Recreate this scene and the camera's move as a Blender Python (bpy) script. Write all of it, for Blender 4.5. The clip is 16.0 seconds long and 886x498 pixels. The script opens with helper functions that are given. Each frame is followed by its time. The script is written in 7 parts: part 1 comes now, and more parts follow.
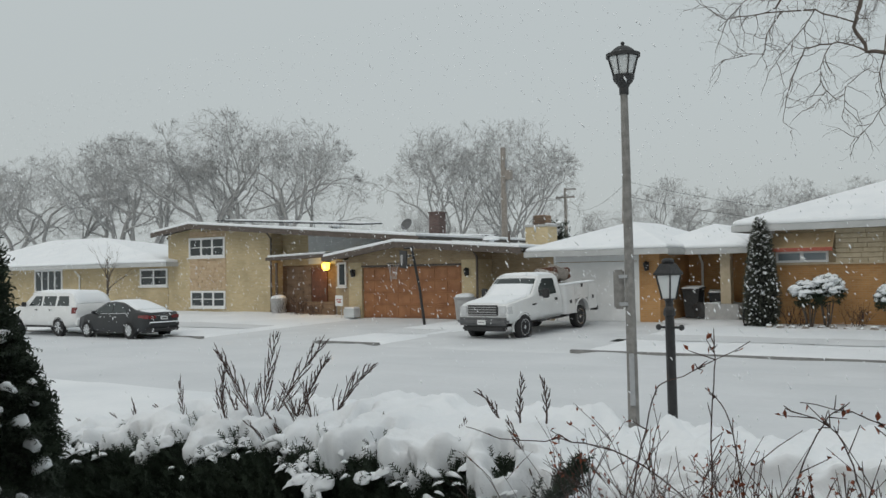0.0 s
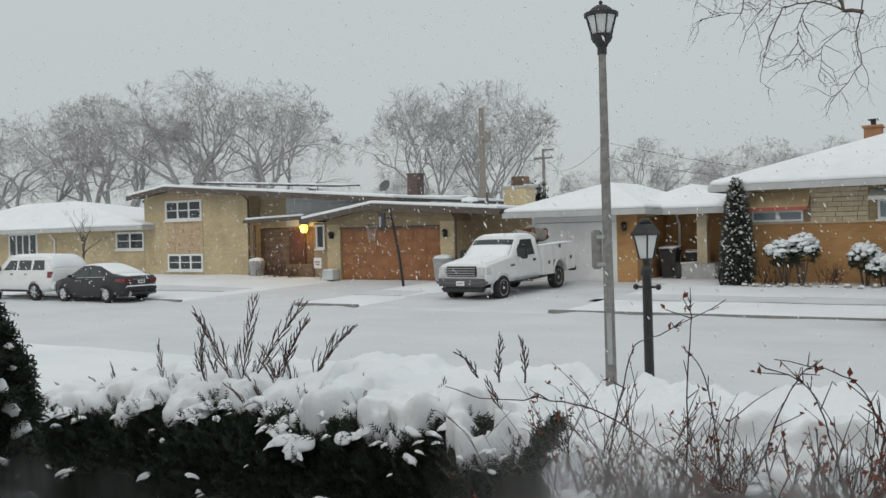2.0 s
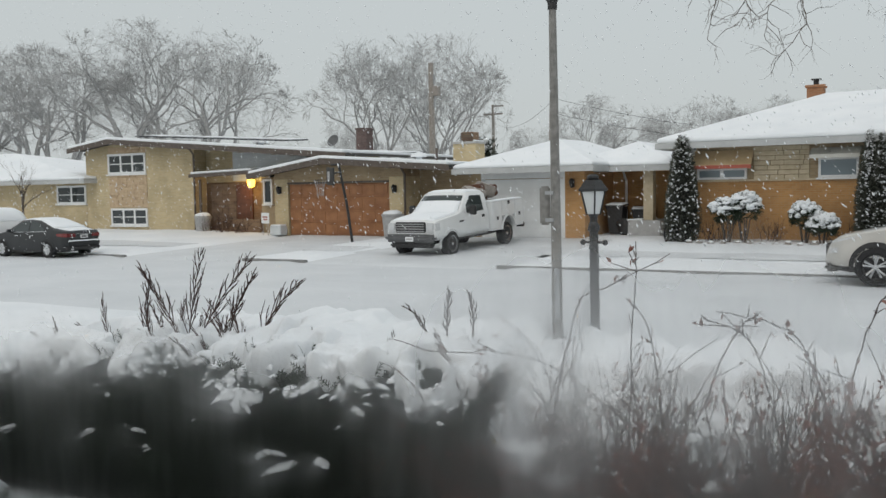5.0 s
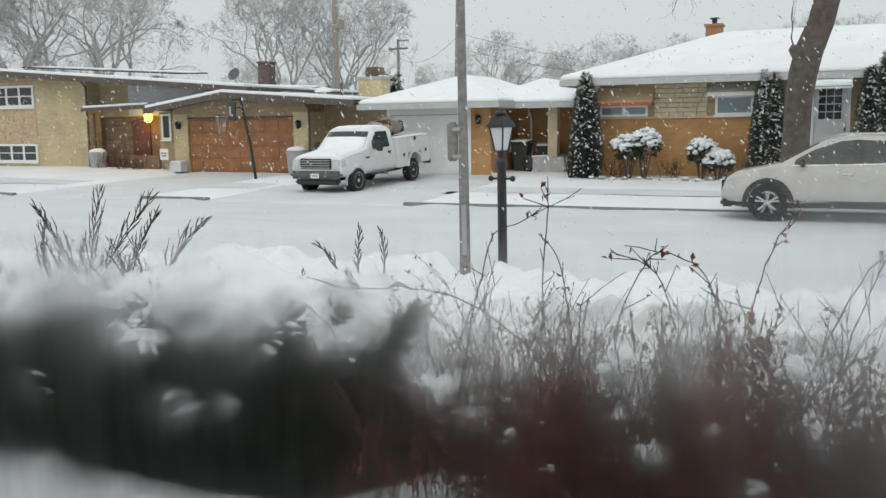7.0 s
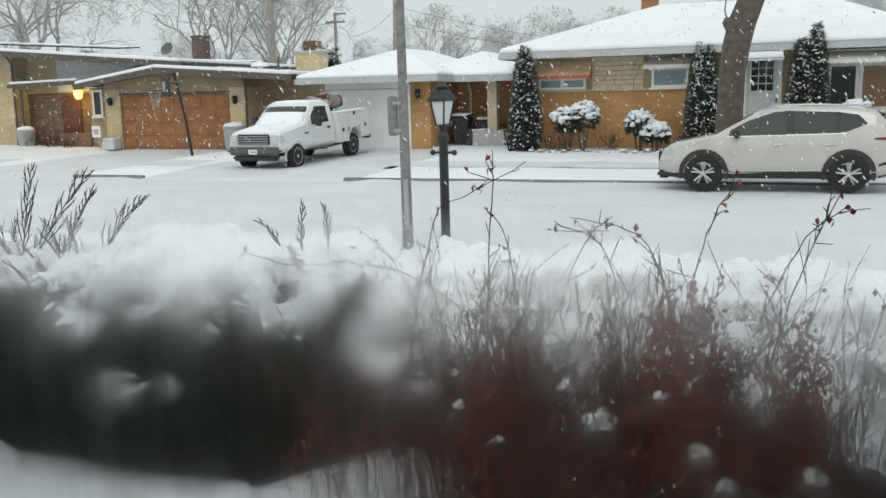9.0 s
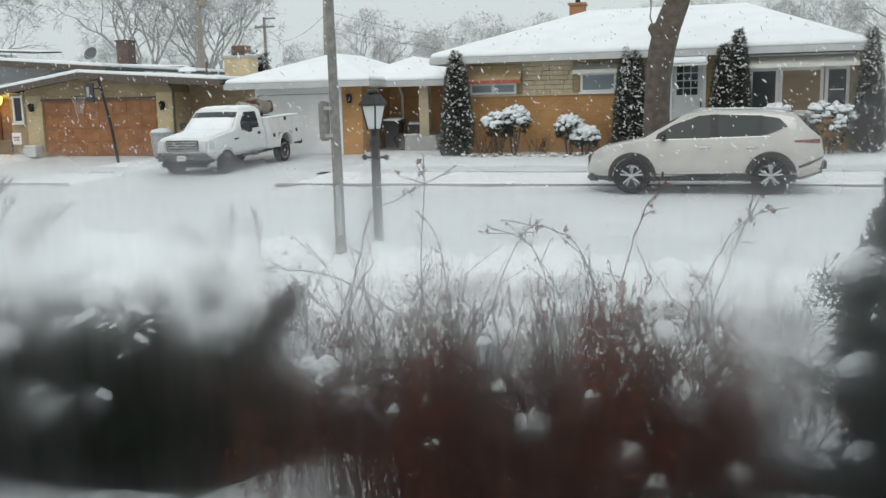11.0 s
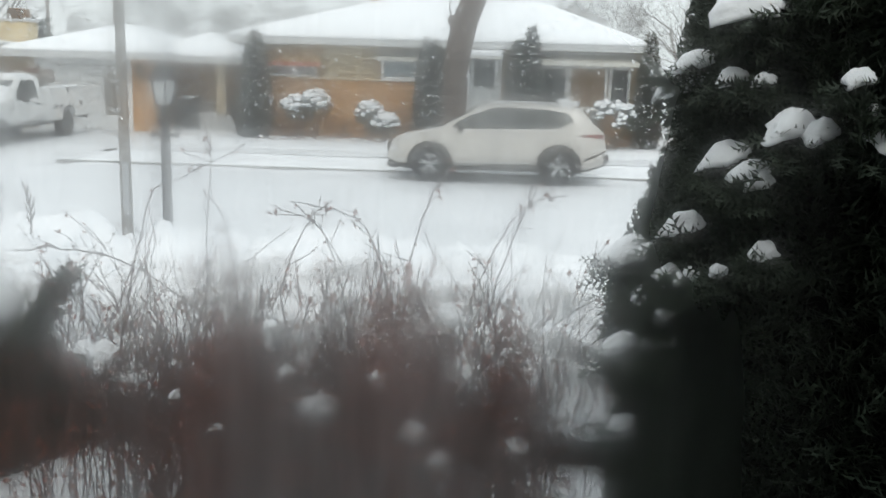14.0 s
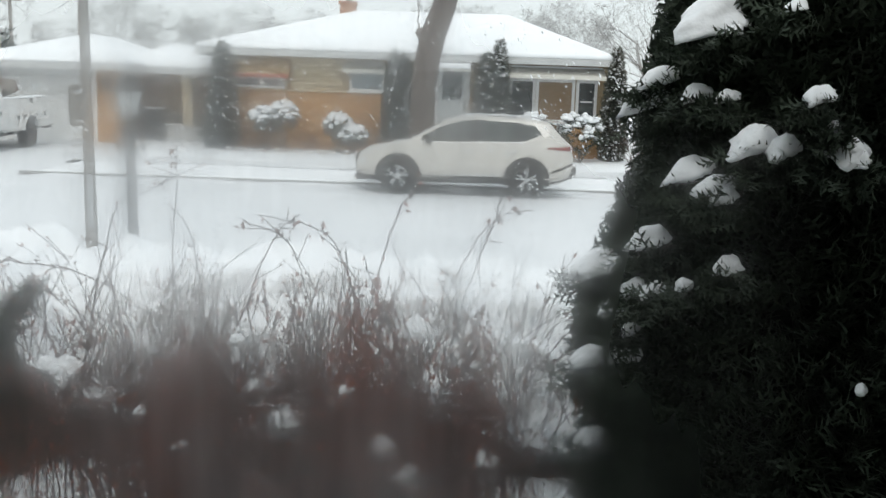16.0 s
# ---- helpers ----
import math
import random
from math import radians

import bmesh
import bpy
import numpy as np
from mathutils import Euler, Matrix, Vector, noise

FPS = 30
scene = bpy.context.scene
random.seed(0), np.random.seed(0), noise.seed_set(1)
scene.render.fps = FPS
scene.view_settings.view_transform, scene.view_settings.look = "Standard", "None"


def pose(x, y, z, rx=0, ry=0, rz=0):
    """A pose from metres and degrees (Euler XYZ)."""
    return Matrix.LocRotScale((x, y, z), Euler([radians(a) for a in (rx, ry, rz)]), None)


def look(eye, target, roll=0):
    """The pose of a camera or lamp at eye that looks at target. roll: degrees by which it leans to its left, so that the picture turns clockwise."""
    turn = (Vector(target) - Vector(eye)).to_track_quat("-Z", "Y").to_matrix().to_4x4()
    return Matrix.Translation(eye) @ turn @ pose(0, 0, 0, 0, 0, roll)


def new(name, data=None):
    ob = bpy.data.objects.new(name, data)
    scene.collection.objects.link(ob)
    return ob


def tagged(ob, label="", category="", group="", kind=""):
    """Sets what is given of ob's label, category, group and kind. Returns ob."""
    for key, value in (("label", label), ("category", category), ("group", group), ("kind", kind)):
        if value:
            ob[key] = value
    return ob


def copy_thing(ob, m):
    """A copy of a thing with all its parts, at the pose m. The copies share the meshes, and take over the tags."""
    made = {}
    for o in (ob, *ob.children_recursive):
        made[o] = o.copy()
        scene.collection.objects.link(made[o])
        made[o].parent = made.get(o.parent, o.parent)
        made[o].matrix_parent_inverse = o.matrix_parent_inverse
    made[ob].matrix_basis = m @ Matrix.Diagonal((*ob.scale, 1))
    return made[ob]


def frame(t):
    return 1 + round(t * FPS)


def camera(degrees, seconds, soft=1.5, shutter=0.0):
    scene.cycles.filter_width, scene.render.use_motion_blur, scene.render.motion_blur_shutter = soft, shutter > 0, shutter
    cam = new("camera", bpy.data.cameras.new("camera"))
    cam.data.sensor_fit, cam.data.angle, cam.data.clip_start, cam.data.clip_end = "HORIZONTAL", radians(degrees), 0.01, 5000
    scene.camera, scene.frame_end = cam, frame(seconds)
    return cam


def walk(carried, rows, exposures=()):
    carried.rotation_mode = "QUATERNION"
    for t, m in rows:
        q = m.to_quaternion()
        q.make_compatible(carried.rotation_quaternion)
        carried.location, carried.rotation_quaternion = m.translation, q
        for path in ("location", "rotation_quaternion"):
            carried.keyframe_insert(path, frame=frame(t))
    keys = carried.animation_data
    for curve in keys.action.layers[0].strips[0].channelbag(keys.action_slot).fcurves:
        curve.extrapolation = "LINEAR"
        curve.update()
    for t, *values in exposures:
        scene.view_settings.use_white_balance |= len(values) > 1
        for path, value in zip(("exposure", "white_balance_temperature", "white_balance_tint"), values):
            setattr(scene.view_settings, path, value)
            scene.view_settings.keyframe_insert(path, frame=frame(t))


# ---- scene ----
cam = camera(51.91, 16.0)

# seconds, sideways drift and height of the hand, yaw, tilt, lean
TURNS = [
    (0.0, 0.003, 2.001, 34.20, 1.59, 0.99), (0.5, 0.003, 2.001, 33.85, 1.08, 1.06), (1.0, -0.000, 2.001, 33.48, 0.57, 1.16), (1.5, 0.002, 2.000, 33.07, -0.06, 1.22),
    (2.0, 0.003, 2.000, 32.85, -0.86, 1.35), (2.5, 0.003, 2.000, 32.49, -1.54, 1.32), (3.0, -0.001, 2.000, 32.37, -1.72, 1.19), (4.2, 0.002, 1.996, 30.90, -2.90, 1.10),
    (5.5, 0.004, 1.990, 28.88, -4.07, 0.92), (6.0, -0.006, 1.991, 27.81, -4.71, 0.85), (6.5, -0.015, 1.991, 25.73, -6.46, 0.86), (7.0, -0.024, 1.988, 23.73, -7.76, 0.77),
    (7.5, -0.033, 1.985, 22.50, -8.69, 0.65), (8.0, -0.036, 1.988, 21.90, -9.17, 0.81), (9.2, -0.040, 1.987, 19.40, -9.45, 1.25), (10.5, -0.040, 1.985, 16.46, -9.35, 1.49),
    (11.0, -0.034, 1.983, 15.71, -9.20, 1.33), (11.5, -0.038, 1.980, 11.50, -9.28, 0.48), (12.0, -0.006, 1.976, 9.71, -9.68, -0.13), (12.5, -0.001, 1.974, 5.81, -9.94, -0.86),
    (13.0, -0.001, 1.974, 4.82, -10.13, -1.24), (13.5, -0.001, 1.973, 4.10, -10.11, -1.44), (14.0, -0.001, 1.975, 3.47, -10.09, -1.64), (14.5, -0.001, 1.976, 2.89, -9.74, -1.79),
    (15.0, -0.001, 1.981, 2.44, -9.51, -1.99), (15.5, -0.001, 1.983, 1.93, -9.41, -1.96), (16.0, -0.001, 1.981, 1.50, -9.29, -1.91)]

walk(cam, [(t, pose(x, 0, z, 90 + p, r, y)) for t, x, z, y, p, r in TURNS],
     exposures=[(0.0, -0.07, 6460, 7.6), (2.5, 0.06, 6500, 9.0), (5.5, 0.10, 6500, 9.0), (8.0, 0.43, 6450, 6.2), (10.5, 0.36, 6400, 6.0), (11.0, 0.37, 6400, 6.0), (12.5, 0.60, 6420, 7.0), (14.5, 0.72, 6420, 7.6), (16.0, 0.70, 6420, 7.6)])

# ---- light: an overcast, snowing sky ----
world = bpy.data.worlds.new("overcast_sky")
scene.world = world
world.use_nodes = True
wn, wl = world.node_tree.nodes, world.node_tree.links
wn.clear()
sky = wn.new("ShaderNodeTexSky")
sky.sky_type, sky.sun_disc, sky.sun_elevation, sky.sun_rotation = "NISHITA", False, radians(38), radians(200)
sky.dust_density = 6.0
sky_light = wn.new("ShaderNodeBackground")
sky_light.inputs["Strength"].default_value = 0.012
cloud = wn.new("ShaderNodeBackground")
cloud_ramp = wn.new("ShaderNodeValToRGB")
cloud_ramp.color_ramp.elements[0].position, cloud_ramp.color_ramp.elements[0].color = 0.0, (0.49, 0.52, 0.525, 1)
cloud_ramp.color_ramp.elements[1].position, cloud_ramp.color_ramp.elements[1].color = 1.0, (0.60, 0.625, 0.63, 1)
mid = cloud_ramp.color_ramp.elements.new(0.25)
mid.color = (0.50, 0.535, 0.54, 1)
up, comp, both, wout = wn.new("ShaderNodeTexCoord"), wn.new("ShaderNodeSeparateXYZ"), wn.new("ShaderNodeAddShader"), wn.new("ShaderNodeOutputWorld")
wl.new(up.outputs["Generated"], comp.inputs[0])
wl.new(comp.outputs["Z"], cloud_ramp.inputs[0])
wl.new(cloud_ramp.outputs[0], cloud.inputs["Color"])
wl.new(sky.outputs[0], sky_light.inputs["Color"])
wl.new(sky_light.outputs[0], both.inputs[0])
wl.new(cloud.outputs[0], both.inputs[1])
wl.new(both.outputs[0], wout.inputs["Surface"])
sun_data = bpy.data.lights.new("sun", "SUN")
sun_data.energy, sun_data.angle, sun_data.color = 0.5, radians(25), (1.0, 0.97, 0.93)
sun = new("sun", sun_data)
sun.matrix_world = look((0, 0, 30), (-8, 22, 0))


# ---- materials ----
def nodes_of(name):
    m = bpy.data.materials.new(name)
    m.use_nodes = True
    return m, m.node_tree.nodes, m.node_tree.links, m.node_tree.nodes["Principled BSDF"]


def surface(name, a, b, rough=0.7, scale=8.0, fine=90.0, bump=0.15, metal=0.0, coat=0.0, piece=0.0):
    """Two tones mixed at two scales, with fine relief; piece: how much each object or island differs in tone."""
    m, n, l, bsdf = nodes_of(name)
    co = n.new("ShaderNodeTexCoord")
    big, small = n.new("ShaderNodeTexNoise"), n.new("ShaderNodeTexNoise")
    big.inputs["Scale"].default_value, big.inputs["Detail"].default_value = scale, 5
    small.inputs["Scale"].default_value, small.inputs["Detail"].default_value = fine, 3
    l.new(co.outputs["Object"], big.inputs["Vector"]), l.new(co.outputs["Object"], small.inputs["Vector"])
    add = n.new("ShaderNodeMath")
    add.operation = "MULTIPLY_ADD"
    l.new(small.outputs[0], add.inputs[0])
    add.inputs[1].default_value = 0.35
    l.new(big.outputs[0], add.inputs[2])
    ramp = n.new("ShaderNodeValToRGB")
    ramp.color_ramp.elements[0].position, ramp.color_ramp.elements[1].position = 0.45, 0.95
    ramp.color_ramp.elements[0].color, ramp.color_ramp.elements[1].color = (*a, 1), (*b, 1)
    src = add.outputs[0]
    if piece:
        info, geo = n.new("ShaderNodeObjectInfo"), n.new("ShaderNodeNewGeometry")
        s1, s2 = n.new("ShaderNodeMath"), n.new("ShaderNodeMath")
        s1.operation, s2.operation = "ADD", "MULTIPLY_ADD"
        l.new(info.outputs["Random"], s1.inputs[0]), l.new(geo.outputs["Random Per Island"], s1.inputs[1])
        l.new(s1.outputs[0], s2.inputs[0])
        s2.inputs[1].default_value = piece
        l.new(src, s2.inputs[2])
        src = s2.outputs[0]
    l.new(src, ramp.inputs[0])
    l.new(ramp.outputs[0], bsdf.inputs["Base Color"])
    bsdf.inputs["Roughness"].default_value, bsdf.inputs["Metallic"].default_value = rough, metal
    bsdf.inputs["Coat Weight"].default_value = coat
    if bump:
        bp = n.new("ShaderNodeBump")
        bp.inputs["Strength"].default_value, bp.inputs["Distance"].default_value = bump, 0.02
        l.new(small.outputs[0], bp.inputs["Height"]), l.new(bp.outputs[0], bsdf.inputs["Normal"])
    return m


def brickwork(name, a, b, mortar, w=0.21, h=0.068):
    """Small brick courses too fine to tell apart from the street."""
    m, n, l, bsdf = nodes_of(name)
    co, sep, comb, xy = n.new("ShaderNodeTexCoord"), n.new("ShaderNodeSeparateXYZ"), n.new("ShaderNodeCombineXYZ"), n.new("ShaderNodeMath")
    l.new(co.outputs["Object"], sep.inputs[0])
    xy.operation = "ADD"
    l.new(sep.outputs["X"], xy.inputs[0]), l.new(sep.outputs["Y"], xy.inputs[1])
    l.new(xy.outputs[0], comb.inputs["X"]), l.new(sep.outputs["Z"], comb.inputs["Y"])
    br = n.new("ShaderNodeTexBrick")
    l.new(comb.outputs[0], br.inputs["Vector"])
    br.inputs["Scale"].default_value, br.inputs["Brick Width"].default_value, br.inputs["Row Height"].default_value = 1.0, w, h
    br.inputs["Mortar Size"].default_value, br.inputs["Mortar Smooth"].default_value = 0.009, 0.3
    br.inputs["Color1"].default_value, br.inputs["Color2"].default_value, br.inputs["Mortar"].default_value = (*a, 1), (*b, 1), (*mortar, 1)
    stain = n.new("ShaderNodeTexNoise")
    stain.inputs["Scale"].default_value, stain.inputs["Detail"].default_value = 0.9, 6
    l.new(co.outputs["Object"], stain.inputs["Vector"])
    mix = n.new("ShaderNodeMix")
    mix.data_type, mix.blend_type = "RGBA", "MULTIPLY"
    ramp = n.new("ShaderNodeValToRGB")
    ramp.color_ramp.elements[0].position, ramp.color_ramp.elements[1].position = 0.3, 0.6
    ramp.color_ramp.elements[0].color = (0.74, 0.73, 0.72, 1)
    l.new(stain.outputs[0], ramp.inputs[0])
    mix.inputs["Factor"].default_value = 1.0
    l.new(br.outputs["Color"], mix.inputs["A"]), l.new(ramp.outputs[0], mix.inputs["B"])
    l.new(mix.outputs["Result"], bsdf.inputs["Base Color"])
    bsdf.inputs["Roughness"].default_value = 0.85
    bp = n.new("ShaderNodeBump")
    bp.inputs["Strength"].default_value, bp.inputs["Distance"].default_value, bp.invert = 0.5, 0.008, True
    l.new(br.outputs["Fac"], bp.inputs["Height"]), l.new(bp.outputs[0], bsdf.inputs["Normal"])
    return m


SNOW = surface("snow", (0.80, 0.83, 0.86), (0.88, 0.90, 0.92), 0.75, 1.2, 40, 0.25)
LAWN_SNOW = surface("lawn_snow", (0.74, 0.77, 0.80), (0.86, 0.88, 0.90), 0.8, 0.55, 14, 0.45)
ROAD_SNOW = surface("packed_snow", (0.60, 0.625, 0.65), (0.70, 0.72, 0.745), 0.6, 0.45, 9, 0.25)
DRIVE_SNOW = surface("driveway_snow", (0.58, 0.60, 0.62), (0.70, 0.72, 0.74), 0.7, 0.7, 12, 0.3)
KERB = surface("kerb_concrete", (0.16, 0.16, 0.16), (0.34, 0.34, 0.33), 0.9, 3, 60, 0.3)
CONCRETE = surface("concrete", (0.33, 0.33, 0.33), (0.48, 0.48, 0.47), 0.85, 4, 70, 0.25)
YELLOW_BRICK = brickwork("yellow_brick", (0.51, 0.40, 0.23), (0.59, 0.48, 0.29), (0.52, 0.46, 0.33))
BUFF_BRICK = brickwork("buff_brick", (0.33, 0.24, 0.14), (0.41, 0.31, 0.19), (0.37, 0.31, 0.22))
ORANGE_BRICK = brickwork("orange_brick", (0.45, 0.235, 0.085), (0.52, 0.285, 0.115), (0.45, 0.30, 0.16))
RUST_BRICK = brickwork("rust_brick", (0.30, 0.13, 0.06), (0.38, 0.18, 0.09), (0.34, 0.22, 0.14))
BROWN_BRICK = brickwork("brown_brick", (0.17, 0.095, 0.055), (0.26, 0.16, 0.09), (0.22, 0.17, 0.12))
RED_BRICK = brickwork("red_brick", (0.095, 0.06, 0.055), (0.14, 0.088, 0.08), (0.17, 0.15, 0.14))
STONE = surface("stone_veneer", (0.30, 0.19, 0.11), (0.56, 0.43, 0.29), 0.85, 5, 45, 0.5, piece=0.2)
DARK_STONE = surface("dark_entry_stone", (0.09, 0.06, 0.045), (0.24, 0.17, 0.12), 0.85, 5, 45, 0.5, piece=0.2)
LIMESTONE = surface("limestone", (0.40, 0.33, 0.22), (0.55, 0.47, 0.34), 0.85, 5, 45, 0.4, piece=0.12)
WHITE_PAINT = surface("white_paint", (0.72, 0.73, 0.73), (0.80, 0.81, 0.81), 0.45, 3, 60, 0.05)
GREY_WHITE = surface("grey_white_siding", (0.55, 0.58, 0.59), (0.63, 0.66, 0.67), 0.5, 3, 60, 0.08)
SOFFIT = surface("aluminium_fascia", (0.42, 0.43, 0.43), (0.52, 0.53, 0.53), 0.4, 3, 50, 0.05)
DARK_TRIM = surface("dark_fascia", (0.07, 0.055, 0.045), (0.13, 0.105, 0.09), 0.6, 6, 70, 0.15)
GARAGE_WOOD = surface("varnished_wood", (0.22, 0.09, 0.035), (0.34, 0.155, 0.065), 0.5, 3, 40, 0.15, piece=0.06)
BROWN_WOOD = surface("brown_door_wood", (0.09, 0.035, 0.018), (0.15, 0.06, 0.03), 0.45, 5, 60, 0.1)
ASPHALT_ROOF = surface("roof_shingle", (0.05, 0.048, 0.045), (0.10, 0.095, 0.09), 0.95, 9, 120, 0.5)
BLACK_METAL = surface("black_painted_iron", (0.012, 0.012, 0.013), (0.03, 0.03, 0.031), 0.45, 20, 200, 0.2)
GREY_POLE = surface("weathered_concrete_pole", (0.17, 0.165, 0.155), (0.30, 0.29, 0.275), 0.9, 14, 160, 0.5)
STEEL = surface("galvanised_steel", (0.33, 0.34, 0.35), (0.45, 0.46, 0.47), 0.4, 12, 120, 0.1, metal=0.6)
OLD_WOOD = surface("utility_pole_wood", (0.24, 0.215, 0.19), (0.38, 0.35, 0.32), 0.9, 9, 90, 0.4)
RUBBER = surface("tyre_rubber", (0.012, 0.012, 0.013), (0.03, 0.03, 0.032), 0.85, 20, 150, 0.3)
WHITE_CAR = surface("white_car_paint", (0.70, 0.71, 0.71), (0.76, 0.77, 0.77), 0.3, 3, 30, 0.0, coat=0.6)
PEARL_CAR = surface("pearl_cream_car_paint", (0.46, 0.445, 0.42), (0.52, 0.505, 0.475), 0.28, 3, 30, 0.0, coat=0.7)
DARK_CAR = surface("dark_grey_car_paint", (0.012, 0.014, 0.016), (0.024, 0.026, 0.029), 0.4, 3, 30, 0.0, coat=0.1)
PLASTIC = surface("black_plastic", (0.022, 0.022, 0.023), (0.045, 0.045, 0.046), 0.6, 15, 120, 0.1)
BUMPER_GREY = surface("dull_dark_grey_bumper", (0.085, 0.088, 0.09), (0.14, 0.14, 0.145), 0.6, 6, 60, 0.15)
GREY_PLASTIC = surface("grey_plastic", (0.30, 0.30, 0.30), (0.42, 0.42, 0.42), 0.6, 6, 80, 0.1)
GREEN_PLASTIC = surface("green_plastic", (0.03, 0.085, 0.06), (0.05, 0.12, 0.085), 0.6, 6, 80, 0.1)
CHROME = surface("bright_alloy", (0.55, 0.56, 0.57), (0.68, 0.69, 0.70), 0.25, 10, 80, 0.0, metal=0.85)
RED_LENS = surface("red_lens", (0.13, 0.014, 0.014), (0.20, 0.022, 0.022), 0.15, 10, 80, 0.0, coat=0.5)
CLEAR_LENS = surface("headlight_lens", (0.5, 0.51, 0.52), (0.66, 0.67, 0.68), 0.12, 20, 90, 0.0, coat=0.6)
# grey bark made paler: haze over the far trees is mixed into the colour
BARK = surface("haze_lightened_grey_bark", (0.29, 0.29, 0.285), (0.44, 0.44, 0.435), 0.95, 6, 50, 0.5)
TRUNK_BARK = surface("wet_brown_bark", (0.075, 0.06, 0.05), (0.16, 0.13, 0.11), 0.95, 7, 45, 0.9)
TWIG = surface("dark_twig", (0.045, 0.026, 0.022), (0.10, 0.06, 0.05), 0.85, 30, 200, 0.2)
DEAD_LEAF = surface("dead_leaf", (0.12, 0.030, 0.016), (0.27, 0.074, 0.034), 0.8, 14, 100, 0.2, piece=0.25)
NEEDLE = surface("yew_needle", (0.008, 0.015, 0.009), (0.028, 0.044, 0.025), 0.75, 10, 100, 0.2, piece=0.2)
WINTER_NEEDLE = surface("frosted_arborvitae", (0.035, 0.042, 0.03), (0.085, 0.09, 0.07), 0.8, 10, 100, 0.2, piece=0.25)
# near-black: the shade inside hedges and evergreens is put into this colour
INNER = surface("inner_shade", (0.004, 0.005, 0.004), (0.010, 0.011, 0.008), 0.95, 12, 90, 0.3)
SOLAR = surface("solar_cell", (0.012, 0.014, 0.02), (0.028, 0.03, 0.04), 0.2, 6, 40, 0.0, coat=0.3)
CREAM_METAL = surface("cream_awning_metal", (0.48, 0.35, 0.20), (0.58, 0.44, 0.27), 0.5, 4, 60, 0.05)
PALE_METAL = surface("pale_awning_metal", (0.55, 0.54, 0.49), (0.64, 0.63, 0.58), 0.5, 4, 60, 0.05)
RED_TRIM = surface("red_valance", (0.34, 0.08, 0.05), (0.42, 0.12, 0.08), 0.6, 6, 60, 0.05)
ROCK = surface("garden_rock", (0.20, 0.18, 0.16), (0.36, 0.33, 0.30), 0.9, 5, 50, 0.5)


def glass_like(name, tint, rough=0.03, coat=0.1):
    m, n, l, bsdf = nodes_of(name)
    bsdf.inputs["Base Color"].default_value = (*tint, 1)
    bsdf.inputs["Roughness"].default_value, bsdf.inputs["IOR"].default_value = rough, 1.5
    bsdf.inputs["Coat Weight"].default_value = coat
    return m


WINDOW_GLASS = glass_like("dark_window_glass", (0.03, 0.038, 0.04), 0.06)
CAR_GLASS = glass_like("tinted_car_glass", (0.035, 0.044, 0.044))
PALE_GLASS = glass_like("pale_reflecting_glass", (0.24, 0.29, 0.32))
FROSTED = glass_like("milky_lamp_glass", (0.62, 0.64, 0.64), 0.35)


# ---- building helpers ----
def part(name, bm, material, parent, label="", smooth=False):
    """Links a bmesh as one mesh object under a thing or a part."""
    data = bpy.data.meshes.new(name)
    bmesh.ops.recalc_face_normals(bm, faces=bm.faces)
    bm.to_mesh(data)
    bm.free()
    data.materials.append(material)
    if smooth:
        data.polygons.foreach_set("use_smooth", [True] * len(data.polygons))
    ob = new(name, data)
    ob.parent = parent
    if label:
        tagged(ob, label)
    return ob


def thing(name, at, label, category, group="", kind="", turn=0.0):
    ob = new(name)
    ob.matrix_basis = pose(*at, 0, 0, turn)
    return tagged(ob, label, category, group, kind)


def box(bm, x0, x1, y0, y1, z0, z1, bevel=0.0):
    vs = [bm.verts.new((x, y, z)) for z in (z0, z1) for y in (y0, y1) for x in (x0, x1)]
    fs = [bm.faces.new([vs[i] for i in q]) for q in ((0, 2, 3, 1), (4, 5, 7, 6), (0, 1, 5, 4), (2, 6, 7, 3), (0, 4, 6, 2), (1, 3, 7, 5))]
    if bevel:
        es = {e for f in fs for e in f.edges}
        bmesh.ops.bevel(bm, geom=list(es), offset=bevel, segments=1 if bevel < 0.02 else 2, affect="EDGES")
    return bm


def a_box(*a, **k):
    return box(bmesh.new(), *a, **k)


def tube(bm, points, radii, n=8, caps=True):
    """A tapered tube along points."""
    rings = []
    for i, p in enumerate(points):
        p = Vector(p)
        d = (Vector(points[min(i + 1, len(points) - 1)]) - Vector(points[max(i - 1, 0)])).normalized()
        u = d.orthogonal().normalized()
        if abs(d.z) > 0.9:
            u = (Vector((1, 0, 0)) - d * d.x).normalized()
        v = d.cross(u)
        rings.append([bm.verts.new(p + (u * math.cos(2 * math.pi * k / n) + v * math.sin(2 * math.pi * k / n)) * radii[i]) for k in range(n)])
    for r0, r1 in zip(rings, rings[1:]):
        for k in range(n):
            bm.faces.new((r0[k], r0[(k + 1) % n], r1[(k + 1) % n], r1[k]))
    if caps and n > 2:
        bm.faces.new(rings[0][::-1]), bm.faces.new(rings[-1])
    return bm


def a_tube(points, radii, n=8):
    return tube(bmesh.new(), points, radii, n)


